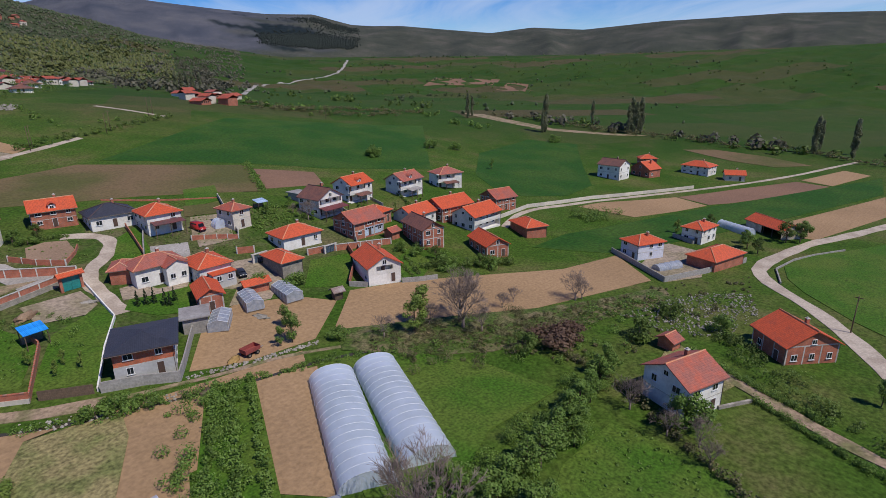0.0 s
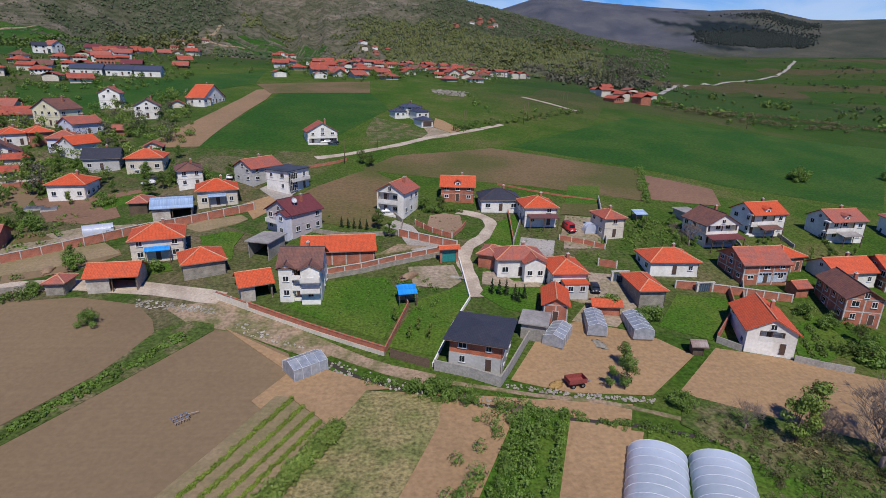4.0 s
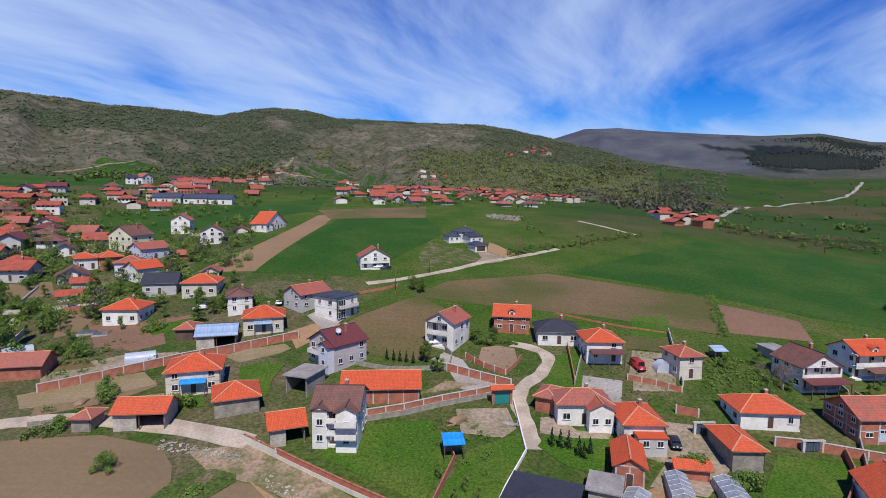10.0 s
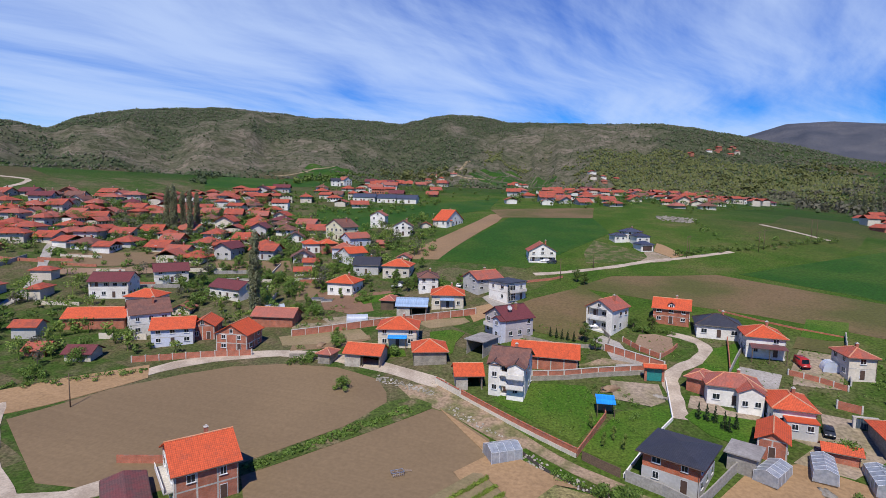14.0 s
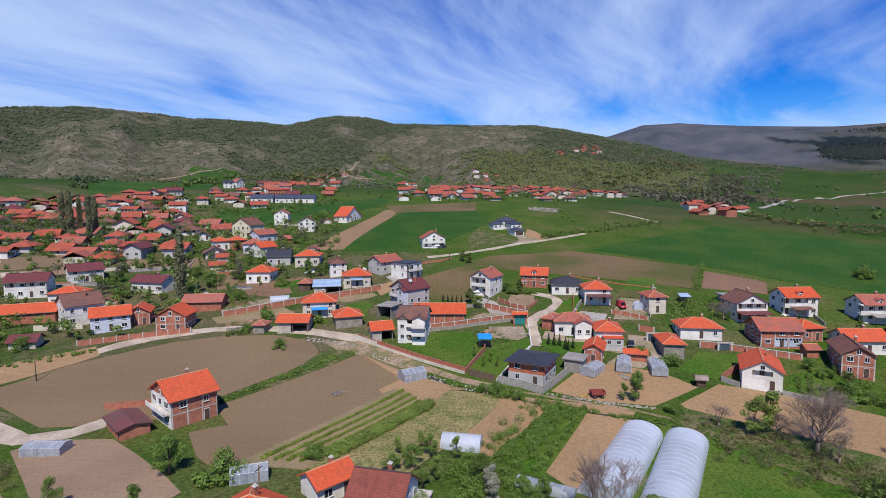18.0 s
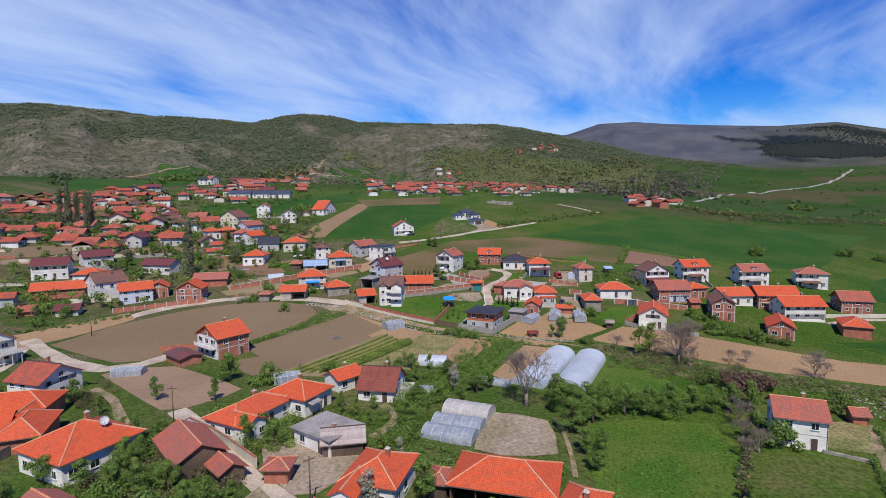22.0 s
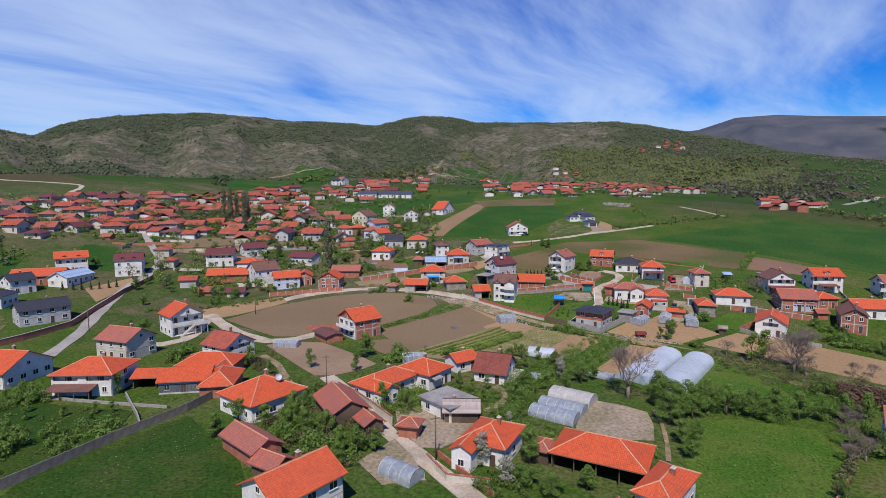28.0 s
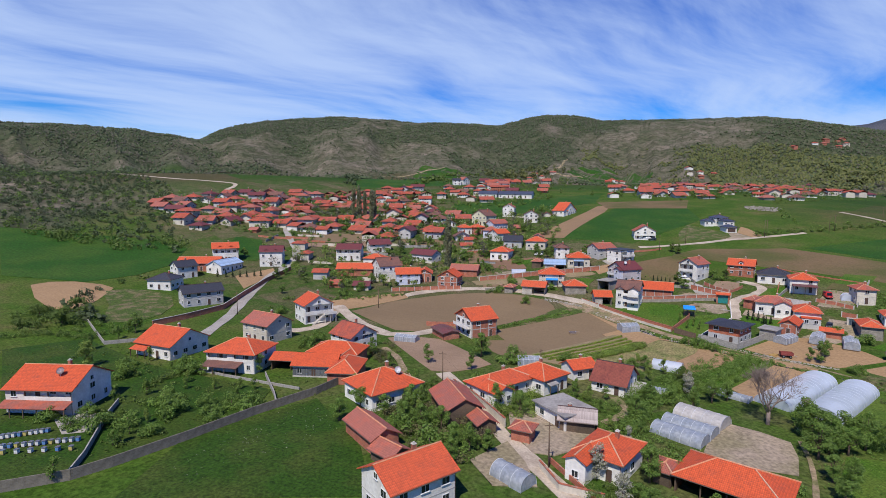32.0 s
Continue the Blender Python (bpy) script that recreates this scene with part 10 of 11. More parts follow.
plant("plum", -122.6, 163.8, 4)
plant("deep", -113.0, 164.7, 5)
plant("round", -106.9, 135.5, 5)
plant("bush", -86.5, 119.6, 4)
plant("bush", -92.4, 121.5, 4)
plant("plum", -68.8, 102.4, 4)
plant("round", -119.9, 182.9, 5)
plant("deep", -119.5, 194.0, 5)
plant("bush", -78.2, 136.0, 4)
plant("round", -143.7, 155.0, 5)
plant("deep", -160.6, 170.1, 5)
plant("bush", -124.5, 147.5, 4)
plant("bush", -119.4, 148.2, 4)
plant("plum", -144.3, 89.1, 5)
plant("round", -126.7, 84.5, 4)
plant("bush", -127.1, 76.8, 4)
plant("round", -206.8, 85.7, 5)
plant("deep", -199.8, 69.5, 5)
plant("plum", -152.3, 80.2, 4)
plant("round", -195.3, 91.2, 5)
plant("plum", -110.1, 114.6, 4)
plant("plum", -130.0, 132.3, 4)
plant("round", -116.3, 134.4, 4)
plant("lime", -116.3, 141.3, 4)
plant("plum", -106.9, 135.5, 3.5)
plant("lime", -92.6, 119.6, 4)
plant("round", -90.6, 123.6, 4)
plant("plum", -97.8, 143.1, 4)
plant("lime", -86.8, 136.3, 4)
plant("plum", -91.7, 154.9, 4)
plant("round", -91.8, 162.5, 4)
plant("lime", -108.5, 154.4, 4)
plant("plum", -138.9, 158.7, 5)
plant("round", -147.9, 160.0, 5)
plant("round", -74.4, 154.4, 5)
plant("plum", -75.8, 162.0, 4)
plant("lime", -73.0, 167.4, 4)
plant("plum", -146.2, 148.9, 5)
plant("round", -131.9, 162.7, 5)
plant("plum", -95.8, 183.3, 4)
plant("round", -96.4, 194.2, 5)
plant("plum", -138.4, 16.5, 4)
plant("lime", -124.6, -6.0, 4)
plant("lime", -116.4, -25.2, 4)
plant("round", -142.9, -12.0, 6)
plant("lime", -124.5, -35.6, 7, 1.2)
plant("plum", -92.0, -32.9, 3)
plant("plum", -80.9, -37.3, 3)
plant("plum", -86.7, -40.6, 3)
plant("plum", -96.1, -39.2, 4)
plant("lime", -86.7, -29.9, 3)
plant("plum", -77.4, -31.9, 3)
plant("plum", -79.3, -25.7, 3)
plant("lime", -105.0, -44.5, 3)
plant("plum", -81.3, -52.0, 3)
plant("plum", -79.7, -55.9, 3)
plant("lime", -83.1, -47.6, 3)
plant("round", -93.6, -10.7, 5)
plant("plum", -104.6, -51.1, 3)
plant("bush", -109.2, -53.9, 3)
plant("plum", -126.6, 25.4, 4)
plant("round", -146.2, 50.6, 4)
plant("plum", -119.1, 39.8, 4)
plant("plum", -91.6, 15.8, 4)
plant("round", -71.2, 7.2, 5)
plant("plum", -61.8, 1.1, 4)
plant("round", -6.2, 30.3, 4)
plant("lime", -1.9, 30.6, 4)
plant("plum", -14.8, 10.1, 4)
plant("round", -8.9, 10.5, 4)
plant("lime", -14.1, 1.2, 3)
plant("plum", -10.4, -1.3, 3)
plant("round", -2.6, 7.7, 5)
plant("round", -3.9, -0.9, 5)
plant("plum", -15.0, -8.7, 3)
plant("lime", -6.8, -10.5, 4)
plant("blossom", 4.0, 20.3, 5)
plant("round", 8.6, 19.5, 4)
plant("round", 11.8, 19.7, 4)
hedge("hedge", [(-36.5, 74.5), (-40, 69), (-43.6, 63), (-48.5, 54.8), (-52.5, 47.5)], 2.0, 0.9, GREEN, "overgrown green hedge between two fields", seed=2, density=10, gap=0.2)
hedge("hedge", [(83.5, 7.8), (80, 0), (77, -7), (73.9, -14.7)], 1.0, 1.3, GREEN, "clipped yellow-green hedge along the farm track", seed=4, gap=0.25, size=0.2, density=10)
hedge("hedge", [(73.6, -5.6), (70, -12.5), (66.5, -19.5), (63.7, -24.8)], 1.0, 1.3, GREEN, "clipped yellow-green hedge along the farm track", seed=5, gap=0.25, size=0.2, density=10)
hedge("hedge", [(-100, -37), (-101, -31), (-103, -24)], 1.6, 1.6, DEEP, "clipped dark green hedge", seed=7, gap=0.5)
hedge("hedge", [(-140, 45), (-127, 53), (-115, 61), (-103, 73)], 3, 1.6, GREEN, "overgrown hedge beside the gravel road", seed=8, gap=0.9)
hedge("hedge", [(25, 227), (40, 238), (65, 253), (94, 275)], 5, 3, DEEP, "dark scrub hedge across the green fields", seed=9, gap=1.6, size=0.6)
hedge("hedge", [(167, 319), (196, 317), (234, 329), (274, 323), (309, 310)], 14, 5, DRYSCRUB, "brownish scrub along the valley stream", seed=10, gap=1.6, size=0.8)
hedge("hedge", [(368, 275), (374, 227), (358, 164), (372, 120), (363, 81), (375, 53), (363, 22), (352, 4)], 12, 5, DRYSCRUB, "brownish scrub along the valley stream", seed=11, gap=1.8, size=0.8)
hedge("hedge", [(177, 347), (197, 321), (217, 296), (271, 299)], 14, 5, DRYSCRUB, "brownish scrub along the valley stream", seed=12, gap=1.8, size=0.8)
hedge("hedge", [(85, 174), (77, 153), (71, 138)], 2.5, 2, GREEN, "overgrown hedge between two fields", seed=13)
hedge("hedge", [(157, 76), (164, 69), (170, 63)], 4, 3, GREEN, "green bushes on the field edge", seed=14)
hedge("hedge", [(74, 68), (81, 67), (90, 61), (95, 58)], 3, 2.6, DEEP, "green bushes behind the brick houses", seed=15)
hedge("hedge", [(40, 349), (40, 349), (107, 433)], 6, 4, DEEP, "dark trees at the far village edge", seed=17, gap=2)
thicket("scrub", [(45, 54), (56, 48), (71, 40), (93, 32), (118, 23), (136, 11), (116, 5), (87, 11), (67, 18), (57, 29), (42, 42)], 150, 0.8, DRYSCRUB, "rough grass and scrub along the brook", size=0.4, blades=26, seed=21)
thicket("scrub", [(43, 52), (55, 46), (69, 38), (88, 30), (110, 20), (120, 11), (83, 12), (67, 18), (56, 28), (42, 41)], 40, 2, GREEN, "green scrub along the brook", size=0.4, blades=40, seed=22)
thicket("scrub", [(-7, 64), (3, 59), (14, 56), (34, 52), (41, 49), (39, 47), (22, 53), (3, 57), (-7, 62)], 150, 0.9, GREEN, "weeds on the brook bank", size=0.28, blades=22, seed=24)
hedge("orchard_row", [(17, 55), (5, 31)], 1, 1.5, GREEN, "row of green fruit bushes", seed=25, density=9, size=0.32, gap=0.55, cut=0.08)
hedge("orchard_row", [(19, 54), (8, 29)], 1, 1.5, GREEN, "row of green fruit bushes", seed=115, density=9, size=0.32, gap=0.55, cut=0.08)
hedge("orchard_row", [(22, 54), (11, 28)], 1, 1.5, GREEN, "row of green fruit bushes", seed=205, density=9, size=0.32, gap=0.55, cut=0.08)
thicket("scrub", [(-23, -9), (-2, -3), (1, -14), (-10, -13)], 24, 2, GREEN, "green garden bushes", size=0.34, blades=46, seed=27, category='bushes')
thicket("scrub", [(-55, -16), (-41, -6), (-24, -21), (-26, -35), (-36, -36), (-47, -30)], 34, 2.6, GREEN, "dense green bushes among the farmyards", size=0.36, blades=60, seed=28, category='bushes')
thicket("scrub", [(91, 9), (95, 3), (71, -26), (67, -26), (77, -11)], 40, 2.6, DEEP, "dark scrub beside the track", size=0.4, blades=50, seed=29)
thicket("scrub", [(-135, 151), (-120, 176), (-97, 165), (-67, 123), (-76, 106), (-113, 122)], 45, 1.6, GREEN, "shrubs and vegetables in the village gardens", size=0.4, blades=30, seed=30, category='bushes')
thicket("scrub", [(-92, 117), (-81, 124), (-65, 121), (-62, 111), (-74, 106), (-84, 104)], 30, 1.6, GREEN, "low garden bushes behind the brick wall", size=0.34, blades=30, seed=31, category='bushes')
thicket("scrub", [(-78, 94), (-74, 96), (-67, 87), (-72, 85)], 20, 1.8, DEEP, "low bushes beside the road", size=0.34, blades=30, seed=32)
thicket("scrub", [(-190, -24), (-191, -13), (-177, -7), (-154, -20), (-168, -31)], 60, 2.6, DEEP, "dark bushes at the field edge", size=0.4, blades=40, seed=33)
thicket("scrub", [(-152, -26), (-108, -20), (-79, -21), (-71, -38), (-75, -49), (-72, -60), (-89, -54)], 60, 1.2, DEEP, "low shrubs in the orchard garden", size=0.3, blades=30, seed=34, category='bushes')
thicket("far_woods", [(-787, 226), (-773, 296), (-406, 186), (-269, 91), (-274, 68), (-312, 57), (-372, 51)], 1700, 4.0, HILLGREEN, "dark green spring scrub on the hillside", size=0.7, blades=40, spread=0.5, seed=35, category='woods')
thicket("far_woods", [(-372, 51), (-315, 59), (-274, 68), (-264, 95), (-243, 80), (-263, 53), (-316, 42), (-351, 42)], 90, 5, DEEP, "green bushes at the hill foot", size=0.9, blades=30, seed=36, category='woods')
thicket("far_woods", [(190, 733), (428, 1031), (392, 870), (299, 672), (155, 491)], 120, 10, TWIGWOOD, "bare grey-brown wood behind the far village", size=1.6, blades=30, seed=37, category='woods')
thicket("far_woods", [(-281, 422), (-369, 748), (-207, 763), (-191, 698), (-232, 437), (-245, 365)], 90, 7, DEEP, "dark trees above the far village", size=1.4, blades=24, seed=38, category='woods')
thicket("village_trees", [(-315, 170), (-310, 245), (-270, 348), (-166, 495), (-120, 334), (-141, 232), (-133, 156), (-169, 135), (-228, 134), (-264, 120)], 420, 4, GREEN, "garden trees between the village houses", size=0.55, blades=64, spread=0.42, seed=39, category='trees')
thicket("village_trees", [(-315, 170), (-310, 245), (-270, 348), (-166, 495), (-120, 334), (-141, 232), (-133, 156), (-169, 135), (-228, 134), (-264, 120)], 260, 4.4, DEEP, "dark garden trees between the village houses", size=0.55, blades=64, spread=0.42, seed=40, category='trees')
thicket("village_trees", [(-193, 281), (-217, 373), (-246, 688), (-102, 445), (-39, 799), (98, 802), (132, 539), (71, 380), (-19, 362), (-78, 351), (-137, 319)], 170, 5, DEEP, "garden trees of the far village", size=0.7, blades=60, spread=0.42, seed=41, category='trees')
thicket("valley_bushes", [(134, 265), (296, 263), (776, 457), (874, 56), (1187, 95), (1073, 639), (749, 941), (398, 705)], 260, 5, DEEP, "scattered dark bushes over the valley fields", size=0.9, blades=50, spread=0.4, seed=42, category='bushes')
thicket("flowers", [(-70, -34), (-64, -23), (-51, -32), (-58, -58), (-66, -55)], 170, 0.22, BLOSSOM, "white flowers scattered in the meadow", size=0.1, blades=6, seed=46, category='flowers')
thicket("scrub", [(-3, 25), (10, 55), (16, 59), (19, 51), (8, 24), (3, 18), (-2, 9)], 120, 2.2, GREEN, "dense green orchard strip between the plots", size=0.34, blades=60, seed=50, category='bushes')
thicket("scrub", [(-59, -15), (-55, -7), (-40, -8), (-25, -18), (-25, -25), (-26, -35), (-33, -37), (-46, -32)], 70, 2.3, DRYSCRUB, "grey-green fruit bushes among the farmyards", size=0.34, blades=60, seed=52, category='bushes')
thicket("scrub", [(-33, -1), (-23, 1), (-20, -9), (-25, -14), (-32, -11)], 50, 2.2, LIME, "fresh green shrubs beside the lane", size=0.3, blades=50, seed=53, category='bushes')
thicket("scrub", [(-20, 7), (-8, 3), (-5, -6), (-11, -1), (-18, 2)], 40, 1.4, GREEN, "clipped garden shrubs", size=0.28, blades=50, seed=54, category='bushes')
thicket("scrub", [(-173, 174), (-145, 180), (-97, 165), (-77, 165), (-70, 136), (-85, 120), (-121, 117)], 90, 1.2, LIME, "vegetable beds and shrubs in the village gardens", size=0.3, blades=26, seed=55, category='bushes')
thicket("scrub", [(-5, 96), (7, 94), (8, 82), (6, 78), (-2, 85)], 30, 1.2, GREEN, "small shrubs in the garden", size=0.28, blades=30, seed=56, category='bushes')
thicket("village_trees", [(-226, 234), (-171, 254), (-107, 228), (-73, 207), (-74, 182), (-113, 183), (-173, 174)], 170, 3.6, GREEN, "garden trees between the village houses", size=0.42, blades=80, spread=0.45, seed=57, category='trees')
thicket("scrub", [(-128, 142), (-114, 150), (-103, 162), (-82, 157), (-76, 144), (-90, 133), (-102, 122), (-109, 120)], 60, 1.5, GREEN, "rows of garden shrubs and vines", size=0.24, blades=60, seed=60, category='bushes', spread=0.55)
thicket("scrub", [(-127, 170), (-110, 183), (-90, 172), (-88, 157), (-109, 152)], 60, 2.2, GREEN, "young orchard trees in the village garden", size=0.26, blades=70, seed=61, category='bushes', spread=0.5)
thicket("scrub", [(-71, 154), (-59, 161), (-53, 147), (-64, 143)], 24, 2.4, GREEN, "garden trees beside the house", size=0.28, blades=80, seed=62, category='bushes', spread=0.5)
thicket("garden_weeds", [(-32, 116), (-15, 130), (28, 132), (55, 126), (80, 123), (70, 106), (35, 104), (-12, 102)], 500, 0.4, GREEN, "tufts of grass and weeds between the yards", size=0.2, blades=16, seed=63, category='grass')
thicket("garden_weeds", [(-155, -40), (-130, -10), (-59, -18), (-69, -31), (-74, -59), (-85, -69)], 500, 0.45, DEEP, "tufts of grass in the orchard", size=0.2, blades=16, seed=65, category='grass')
thicket("far_woods", [(-787, 226), (-773, 296), (-406, 186), (-269, 91), (-274, 68), (-312, 57), (-372, 51)], 500, 3.8, GREEN, "greening bushes on the hillside", size=0.6, blades=44, seed=70, category='woods', spread=0.5)
thicket("village_trees", [(-383, 155), (-360, 216), (-294, 270), (-203, 180), (-208, 141), (-254, 123), (-285, 99)], 260, 3.6, GREEN, "garden trees between the village houses", size=0.5, blades=60, seed=71, category='trees', spread=0.45)
orchard([(-132, -36), (-105, -23), (-76, -24), (-71, -38), (-74, -59), (-90, -55)], 16, 1, ('plum', 'lime', 'plum', 'bush'), 2, 3.6, 3.5)
orchard([(-138, 153), (-126, 171), (-110, 183), (-80, 189), (-65, 161), (-74, 144), (-90, 133), (-108, 118)], 26, 2, ('plum', 'round', 'lime', 'plum'), 2.6, 4.4, 3.5)
orchard([(-193, 125), (-142, 165), (-130, 207), (-87, 169), (-103, 120), (-111, 87), (-139, 68)], 22, 3, ('plum', 'round', 'lime', 'round'), 3, 5, 3.5)
orchard([(-59, -15), (-53, -6), (-40, -8), (-25, -18), (-24, -27), (-28, -36), (-38, -35)], 14, 4, ('round', 'round', 'plum', 'lime'), 3, 4.6, 3)
orchard([(-20, 13), (-13, 30), (-3, 40), (-3, 8), (-2, -12), (-8, -13), (-16, -4)], 14, 5, ('round', 'plum', 'lime', 'blossom'), 2.6, 4.2, 3)
orchard([(70, 121), (81, 124), (70, 106), (62, 104)], 5, 6, ('plum', 'bare', 'plum'), 3, 4, 3.5)
orchard([(79, 115), (128, 115), (115, 101), (76, 100)], 6, 7, ('plum', 'bush', 'lime'), 2.2, 3.4, 3.5)
hedge("hedge", [(76, 76), (74, 71), (72, 67)], 0.9, 0.8, DEEP, "clipped dark green garden hedge", seed=80, gap=0.4)
hedge("hedge", [(73, 75), (71, 70), (70, 66)], 0.9, 0.8, DEEP, "clipped dark green garden hedge", seed=81, gap=0.4)
hedge("hedge", [(84, 80), (85, 75), (86, 72)], 1.8, 1.6, GREEN, "green bushes along the garden edge", seed=82, gap=0.7)
hedge("hedge", [(85, 116), (81, 106), (79, 99)], 0.8, 0.9, DEEP, "clipped dark green garden hedge", seed=83, gap=0.4)
hedge("hedge", [(115, 127), (112, 118), (108, 109)], 0.9, 1, DEEP, "clipped dark green garden hedge", seed=84, gap=0.4)
hedge("hedge", [(-175, -12), (-159, -13), (-144, -13)], 3, 2, GREEN, "overgrown hedge along the field edge", seed=85, gap=0.8)
hedge("hedge", [(-166, -36), (-161, -27), (-148, -22), (-149, -9)], 3, 2.2, DEEP, "overgrown hedge along the field edge", seed=86, gap=0.8)
thicket("scrub", [(23, 14), (33, 15), (46, 17), (66, 20), (67, 14), (53, 10), (40, 8), (31, 6), (24, 0)], 62, 3.0, GREEN, "dense green bushes along the meadow edge", size=0.34, blades=90, seed=81, category='bushes', spread=0.5)
thicket("scrub", [(44, 49), (61, 48), (77, 39), (71, 26), (55, 28), (41, 35)], 60, 2.2, DRYSCRUB, "grey-green scrub between field and meadow", size=0.3, blades=60, seed=82)
thicket("scrub", [(-0, -8), (10, -10), (10, -16), (2, -20), (-1, -15)], 22, 2, GREEN, "green bushes behind the poly tunnels", size=0.3, blades=60, seed=83, category='bushes')
hedge("hedge", [(66, 22), (62, 10), (54, -4), (46, -19)], 1.4, 1.6, DRYSCRUB, "dry scrub along the meadow boundary", seed=84, gap=0.7)
hedgerow("stream_trees", [(309, 516), (322, 449), (359, 372), (377, 326)], 3.5, 6, 6, DEEP, "dark bushes along the valley stream", 141)
hedgerow("stream_trees", [(354, 276), (372, 258), (373, 194), (364, 153), (369, 125), (372, 60)], 3.0, 6, 6, DEEP, "dark bushes along the valley stream", 142)
hedgerow("stream_trees", [(354, 276), (372, 258), (373, 194), (364, 153), (369, 125), (372, 60)], 4.0, 9, 8, HILLBROWN, "bare trees along the valley stream", 143)
hedgerow("terrace_hedge", [(-284, 381), (-288, 428), (-330, 520), (-380, 632), (-362, 724)], 4.0, 4, 7, DEEP, "dark hedge between the terrace fields", 144)
hedgerow("terrace_hedge", [(-330, 330), (-400, 420), (-450, 560)], 5.0, 4, 6, HILLGREEN, "dark hedge between the terrace fields", 145)
hedgerow("foothill_wood", [(-353, 755), (-322, 760), (-293, 735), (-235, 745)], 1.6, 16, 9, HILLOLIVE, "greening wood at the foot of the hill", 146)
hedgerow("foothill_wood", [(112, 898), (160, 860), (200, 862), (280, 960), (338, 1037)], 1.5, 26, 9, HILLOLIVE, "greening wood at the foot of the hill", 147)
hedgerow("far_wood", [(196, 758), (240, 800), (300, 830), (345, 774), (260, 620), (170, 470)], 1.6, 24, 8, HILLBROWN, "bare brownish wood beside the far houses", 148)
for x, y, h in ((327, 273, 20), (321, 195, 26), (389, 195, 18), (364, 153, 20), (367, 152, 24), (368, 149, 22), (371, 147, 25), (345, 284, 16)):
    plant("poplar", x, y, h, 1.1)
for x, y in ((164, 452), (176, 468), (181, 468), (192, 485), (207, 509), (225, 536)):
    plant("poplar", x, y, 18, 1.2)
wall_run("field_wall", [(122, 84), (147, 88), (181, 81.5), (208, 72), (236, 61)], 1.3, WALLS["cream"], "long pale field wall beside the gravel road", None, 9.0, 0.25, None, "wall")
heap("compost_heap", 15.6, 54.5, 1.8, 1.5, 0.8, BARK, "dark compost heap at the end of the fruit rows", "compost heap", 9)
harrow(-30.0, 53.8, 40)
cold_frame(-94.4, 134.0, 20, 4.2, 2.6)
cold_frame(-90.2, 133.2, 20, 3.6, 2.4)
hedge("hedge", [(76, 69), (80, 66.5), (84, 62.8), (91, 60.9), (96, 58)], 2.4, 2.6, DEEP, "dark bushes behind the ploughed field", seed=150, gap=0.35, density=12)
VILLAGE = [(-365, 143), (-322, 169), (-302, 236), (-250, 330), (-155, 264), (-100, 290), (-76, 180), (-96, 130), (-105, 84), (-134, 62), (-182, 78), (-179, 149), (-239, 145), (-275, 110)]
garden_trees(VILLAGE, 260, 161, 2.5, 5.5, DEEP, "dark green garden trees between the village houses", 5.2)
garden_trees(VILLAGE, 160, 162, 2.5, 6.0, GREEN, "fresh green garden trees between the village houses", 5.2)
garden_trees(VILLAGE, 90, 163, 4.0, 7.0, HILLBROWN, "still leafless brown trees between the village houses", 5.2)
garden_trees([(-98, 324), (-71, 505), (124, 807), (143, 585), (67, 357), (-18, 337), (-72, 320)], 130, 164, 3, 6, DEEP, "dark trees round the far village houses", 5.0)
tunnel(57.1, -24.6, 60, 4.4, 4.2, 2.2, "blue-grey film dome tunnel in the grass", film=GREYFILM)
wall_run("garden_wall", [(67.6, -2.0), (73.1, -5.1)], 0.5, WALLS["stone"], "low stone edging wall beside the white house", None, 2.8, 0.4, None, "wall")
wall_run("garden_wall", [(41.5, -27.5), (39.2, -31.6), (37, -36)], 0.9, WALLS["brick"], "low red brick garden wall", None, 2.6, 0.3, None, "wall")
for kind, x, y, h, w in (("bare", 58.2, 7.5, 6, 1.0), ("bare", 55.8, 1.0, 5, 1.0), ("bare", 53.2, -5.5, 4.5, 1.0), ("round", 1.6, -30.6, 4.2, 1.2), ("round", 5.4, -31.4, 3.6, 1.3), ("round", 10.4, -28.2, 3.8, 1.3),
                         ("blossom", -1.2, -31.4, 5.0, 1.1), ("plum", 46.5, -19, 4.0, 1.0), ("round", 53.8, -27.2, 4.0, 1.2), ("darkbush", 51, -30.5, 3.0, 1.2), ("round", 26.5, -7, 4.6, 1.1), ("round", 27.2, -12.5, 4.0, 1.2)):
    plant(kind, x, y, h, w)
thicket("scrub", [(-2, -12), (9, -12.5), (22, -12), (22, -15.5), (9, -15.2), (-1, -16)], 46, 1.3, GREEN, "weeds and shoots behind the barn", size=0.3, blades=40, seed=171, category="bushes")
thicket("scrub", [(-3, -27), (2, -28.5), (2.5, -33), (-3, -34), (-9, -33)], 36, 2.0, DEEP, "dense garden bushes in front of the barn", size=0.34, blades=60, seed=172, category="bushes")
thicket("scrub", [(-13, 20), (-7, 21), (-3, 8), (-1, -6), (-4, -10), (-8, 2)], 90, 2.2, GREEN, "dense green hedge along the garden path", size=0.34, blades=60, seed=173, category="bushes")
hedge("hedge", [(-4, -6), (-2.4, 4), (-0.4, 14), (2.6, 24)], 2.4, 2.2, GREEN, "dense overgrown hedge beside the poly tunnels", seed=201, gap=0.3, density=12, size=0.3)
hedge("bank_weeds", [(44, 50), (56, 42), (68, 35), (82, 31), (100, 25)], 7, 0.7, DRYSCRUB, "dry weeds and shoots on the bank", seed=202, gap=0.12, density=4, size=0.22)
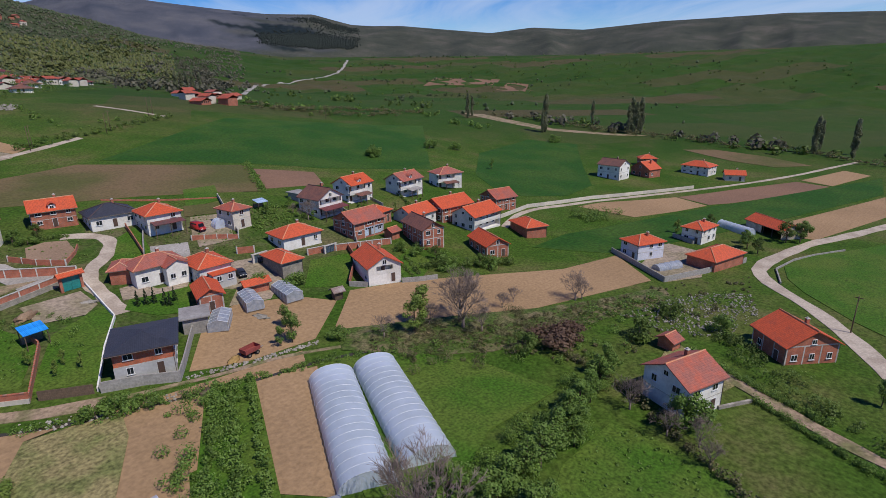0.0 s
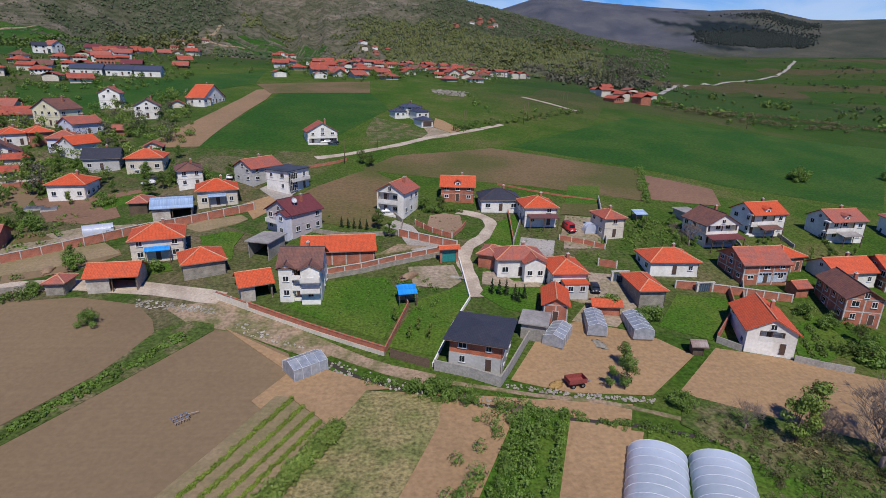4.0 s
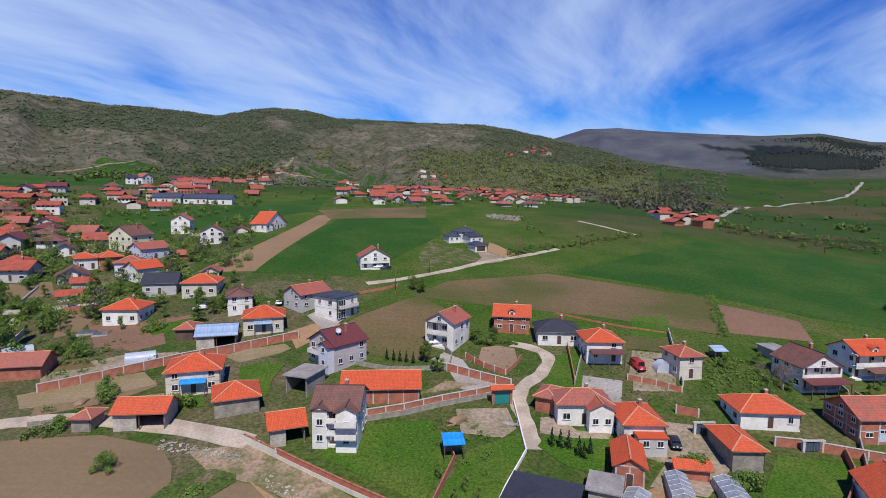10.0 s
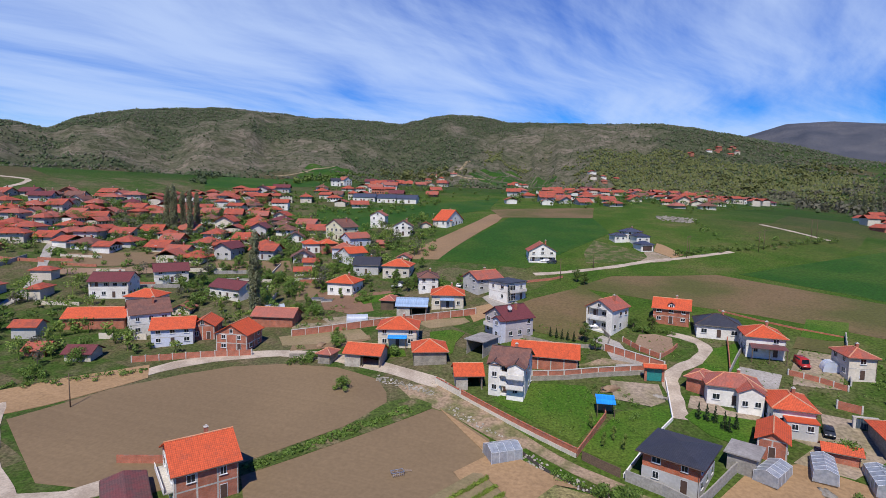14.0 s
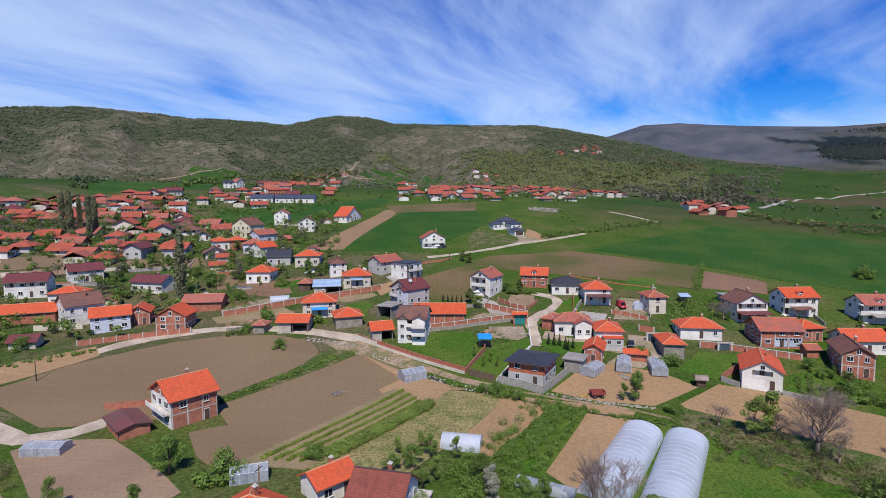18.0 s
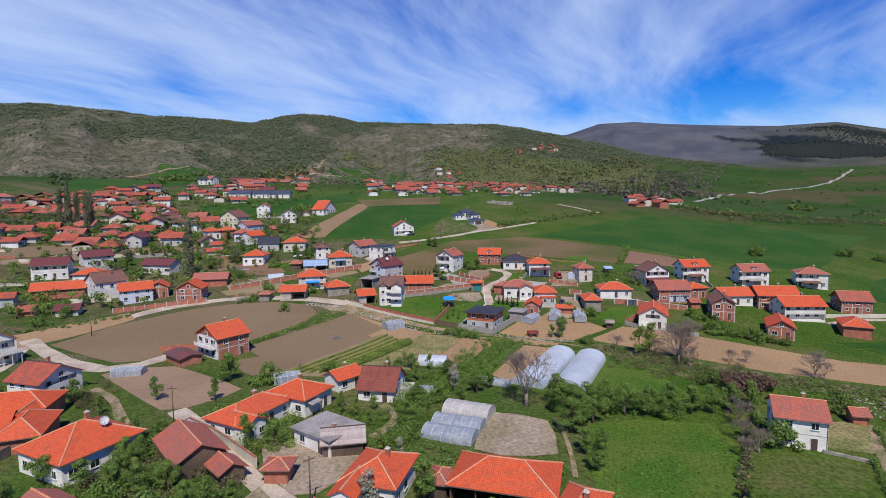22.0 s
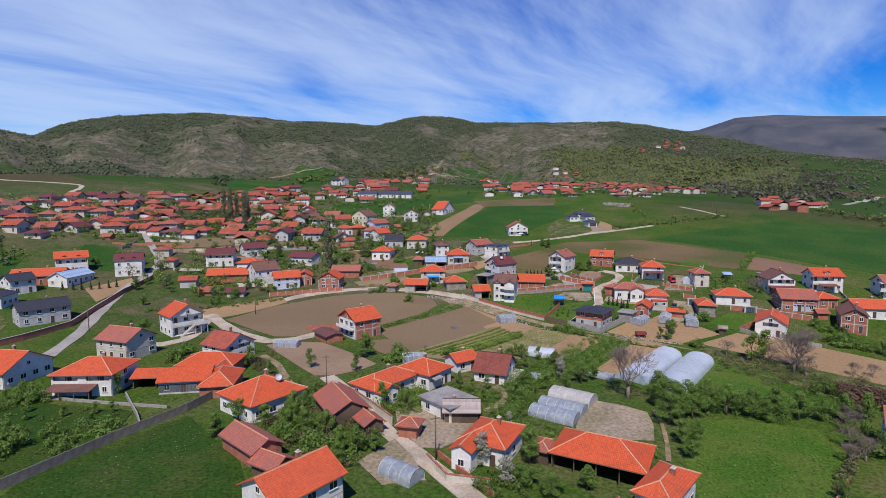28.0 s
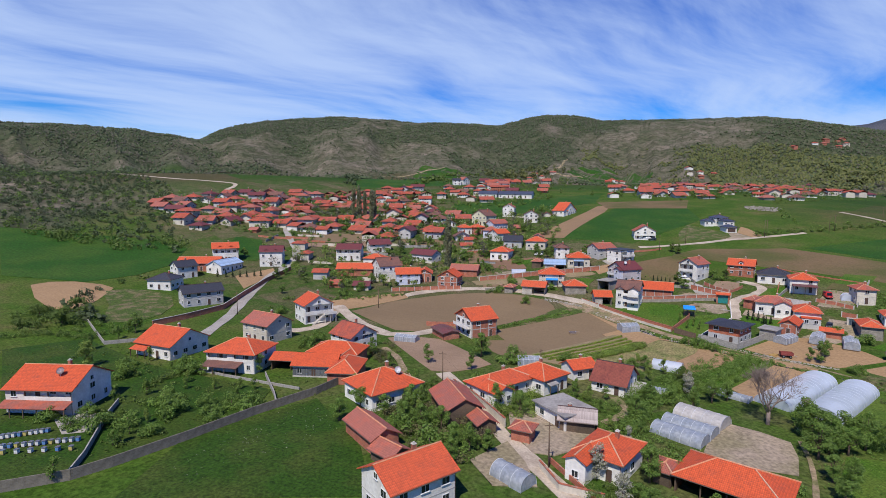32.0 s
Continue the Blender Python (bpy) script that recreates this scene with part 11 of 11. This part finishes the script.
hedge("bank_weeds", [(42, 46), (54, 38), (66, 31), (84, 27), (104, 21)], 5, 0.8, GREEN, "green weeds on the bank", seed=203, gap=0.2, density=4, size=0.24)
thicket("scrub", [(-75, 20), (-66, 13), (-57, 3), (-60, -1), (-70, 5), (-78, 12)], 60, 1.6, DRYSCRUB, "grey-green scrub beside the earth path", size=0.3, blades=40, seed=174)
thicket("grass_tufts", [(24, 6), (54, 8), (54, -2), (44, -24), (26, -28), (25, -10)], 420, 0.4, GREEN, "tufts of taller grass in the meadow", size=0.2, blades=18, seed=175, category="grass")
wall_run("wall_footing", [(-15.4, 94.3), (-8.7, 96.6), (-1.6, 100.1), (8.6, 104.4)], 1.0, WALLS["stone"], "rubble stone footing of the red block wall", None, 3.4, 0.4, None, "wall")
wall_run("garden_wall", [(3.5, 121.5), (7.5, 116.8), (12, 113.6)], 1.2, WALLS["brick"], "red block wall round the garden plot", TRIM, 3, 0.22, None, "wall")
wall_run("garden_wall", [(12, 113.8), (15, 118.5), (16.4, 122)], 0.9, WALLS["brick"], "low red block wall round the garden plot", None, 3, 0.22, None, "wall")
wall_run("garden_wall", [(28.6, 128.5), (27.6, 120), (26.4, 110.5)], 1.3, WALLS["brick"], "red block wall beside the lawn", None, 4, 0.2, None, "wall")
heap("woodpile", -71, 98.2, 2.6, 1.3, 0.9, LOGS, "pile of logs and stones beside the road", "log pile", 12)
plant("bare", 70, 110, 6.5, 1.0)
plant("plum", 62, 119, 3.0, 1.2)
plant("bush", 8.4, 128.8, 2.4, 1.4)
plant("round", 6.0, 131.0, 4.0, 1.2)
hedge("hedge", [(9, 129.5), (12.5, 130.2), (16.5, 129.2)], 1.2, 1.2, DEEP, "dark clipped hedge before the brick house", seed=181, gap=0.25, size=0.22)
hedge("hedge", [(84, 117), (81, 107), (79.5, 101)], 1.0, 0.9, DEEP, "dark low hedge along the garden path", seed=182, gap=0.3, size=0.24)
thicket("rough_grass", [(53, 128), (66, 126), (74, 120), (66, 106), (54, 107)], 260, 0.7, GREEN, "rough green grass and shoots in the garden", size=0.3, blades=24, seed=183, category="grass")
thicket("rough_grass", [(-22, 84), (-15, 93), (-4, 95), (1, 85), (-4, 73)], 160, 0.35, GREEN, "uneven tufts in the walled lawn", size=0.2, blades=20, seed=184, category="grass")
thicket("village_trees", [(-244, 171), (-213, 191), (-232, 222), (-269, 204)], 60, 5.5, HILLBROWN, "leafless grove between the village quarters", size=0.6, blades=70, seed=185, category="trees", spread=0.45)
thicket("village_trees", [(-244, 171), (-213, 191), (-232, 222), (-269, 204)], 40, 4.5, DEEP, "dark grove between the village quarters", size=0.6, blades=70, seed=186, category="trees", spread=0.45)
wall_run("road_kerb", [(135, 4.5), (146, 8), (158, 6.3), (167, 3), (178, -2.5)], 0.5, WALLS["concrete"], "low concrete edge along the gravel road", None, 6, 0.3, None, "wall")
for kind, x, y, h, w in (("round", 180, 13, 6, 1.2), ("round", 184, 9, 6.5, 1.2), ("round", 161, 19, 5, 1.2), ("round", 166, 21, 4.5, 1.1), ("poplar", 375, 41, 22, 1.2), ("poplar", 375, 22, 22, 1.2), ("lime", 162, 40, 5, 1.0)):
    plant(kind, x, y, h, w)
thicket("scrub", [(150, 72), (158, 71), (164, 66), (158, 62), (148, 66)], 40, 2.6, GREEN, "green garden bushes beside the brown field", size=0.34, blades=60, seed=191, category="bushes")
hedgerow("stream_trees", [(369, 86), (368, 60), (376, 28), (383, 8), (385, -30)], 2.6, 6, 6, DEEP, "dark bushes along the valley stream", 192)
hedgerow("pasture_hedge", [(-304, 84), (-285, 72), (-267, 68), (-250, 71), (-237, 73)], 1.6, 6, 4.5, HILLGREEN, "dark hedge of bushes above the pasture", 211)
hedgerow("pasture_hedge", [(-262, 52), (-253, 50), (-240, 48), (-228, 50)], 2.0, 2.5, 3.2, DEEP, "dark bushes across the pasture", 212)
hedgerow("pasture_hedge", [(-213, 15), (-208, 24), (-200, 33), (-202, 42)], 1.8, 2.5, 3.6, DEEP, "dark bushes behind the black-roofed houses", 213)
hedgerow("pasture_hedge", [(-202, 9), (-190, -2), (-176, -9), (-162, -14)], 1.4, 2.0, 3.0, HILLGREEN, "dark hedge along the weedy plot", 214)
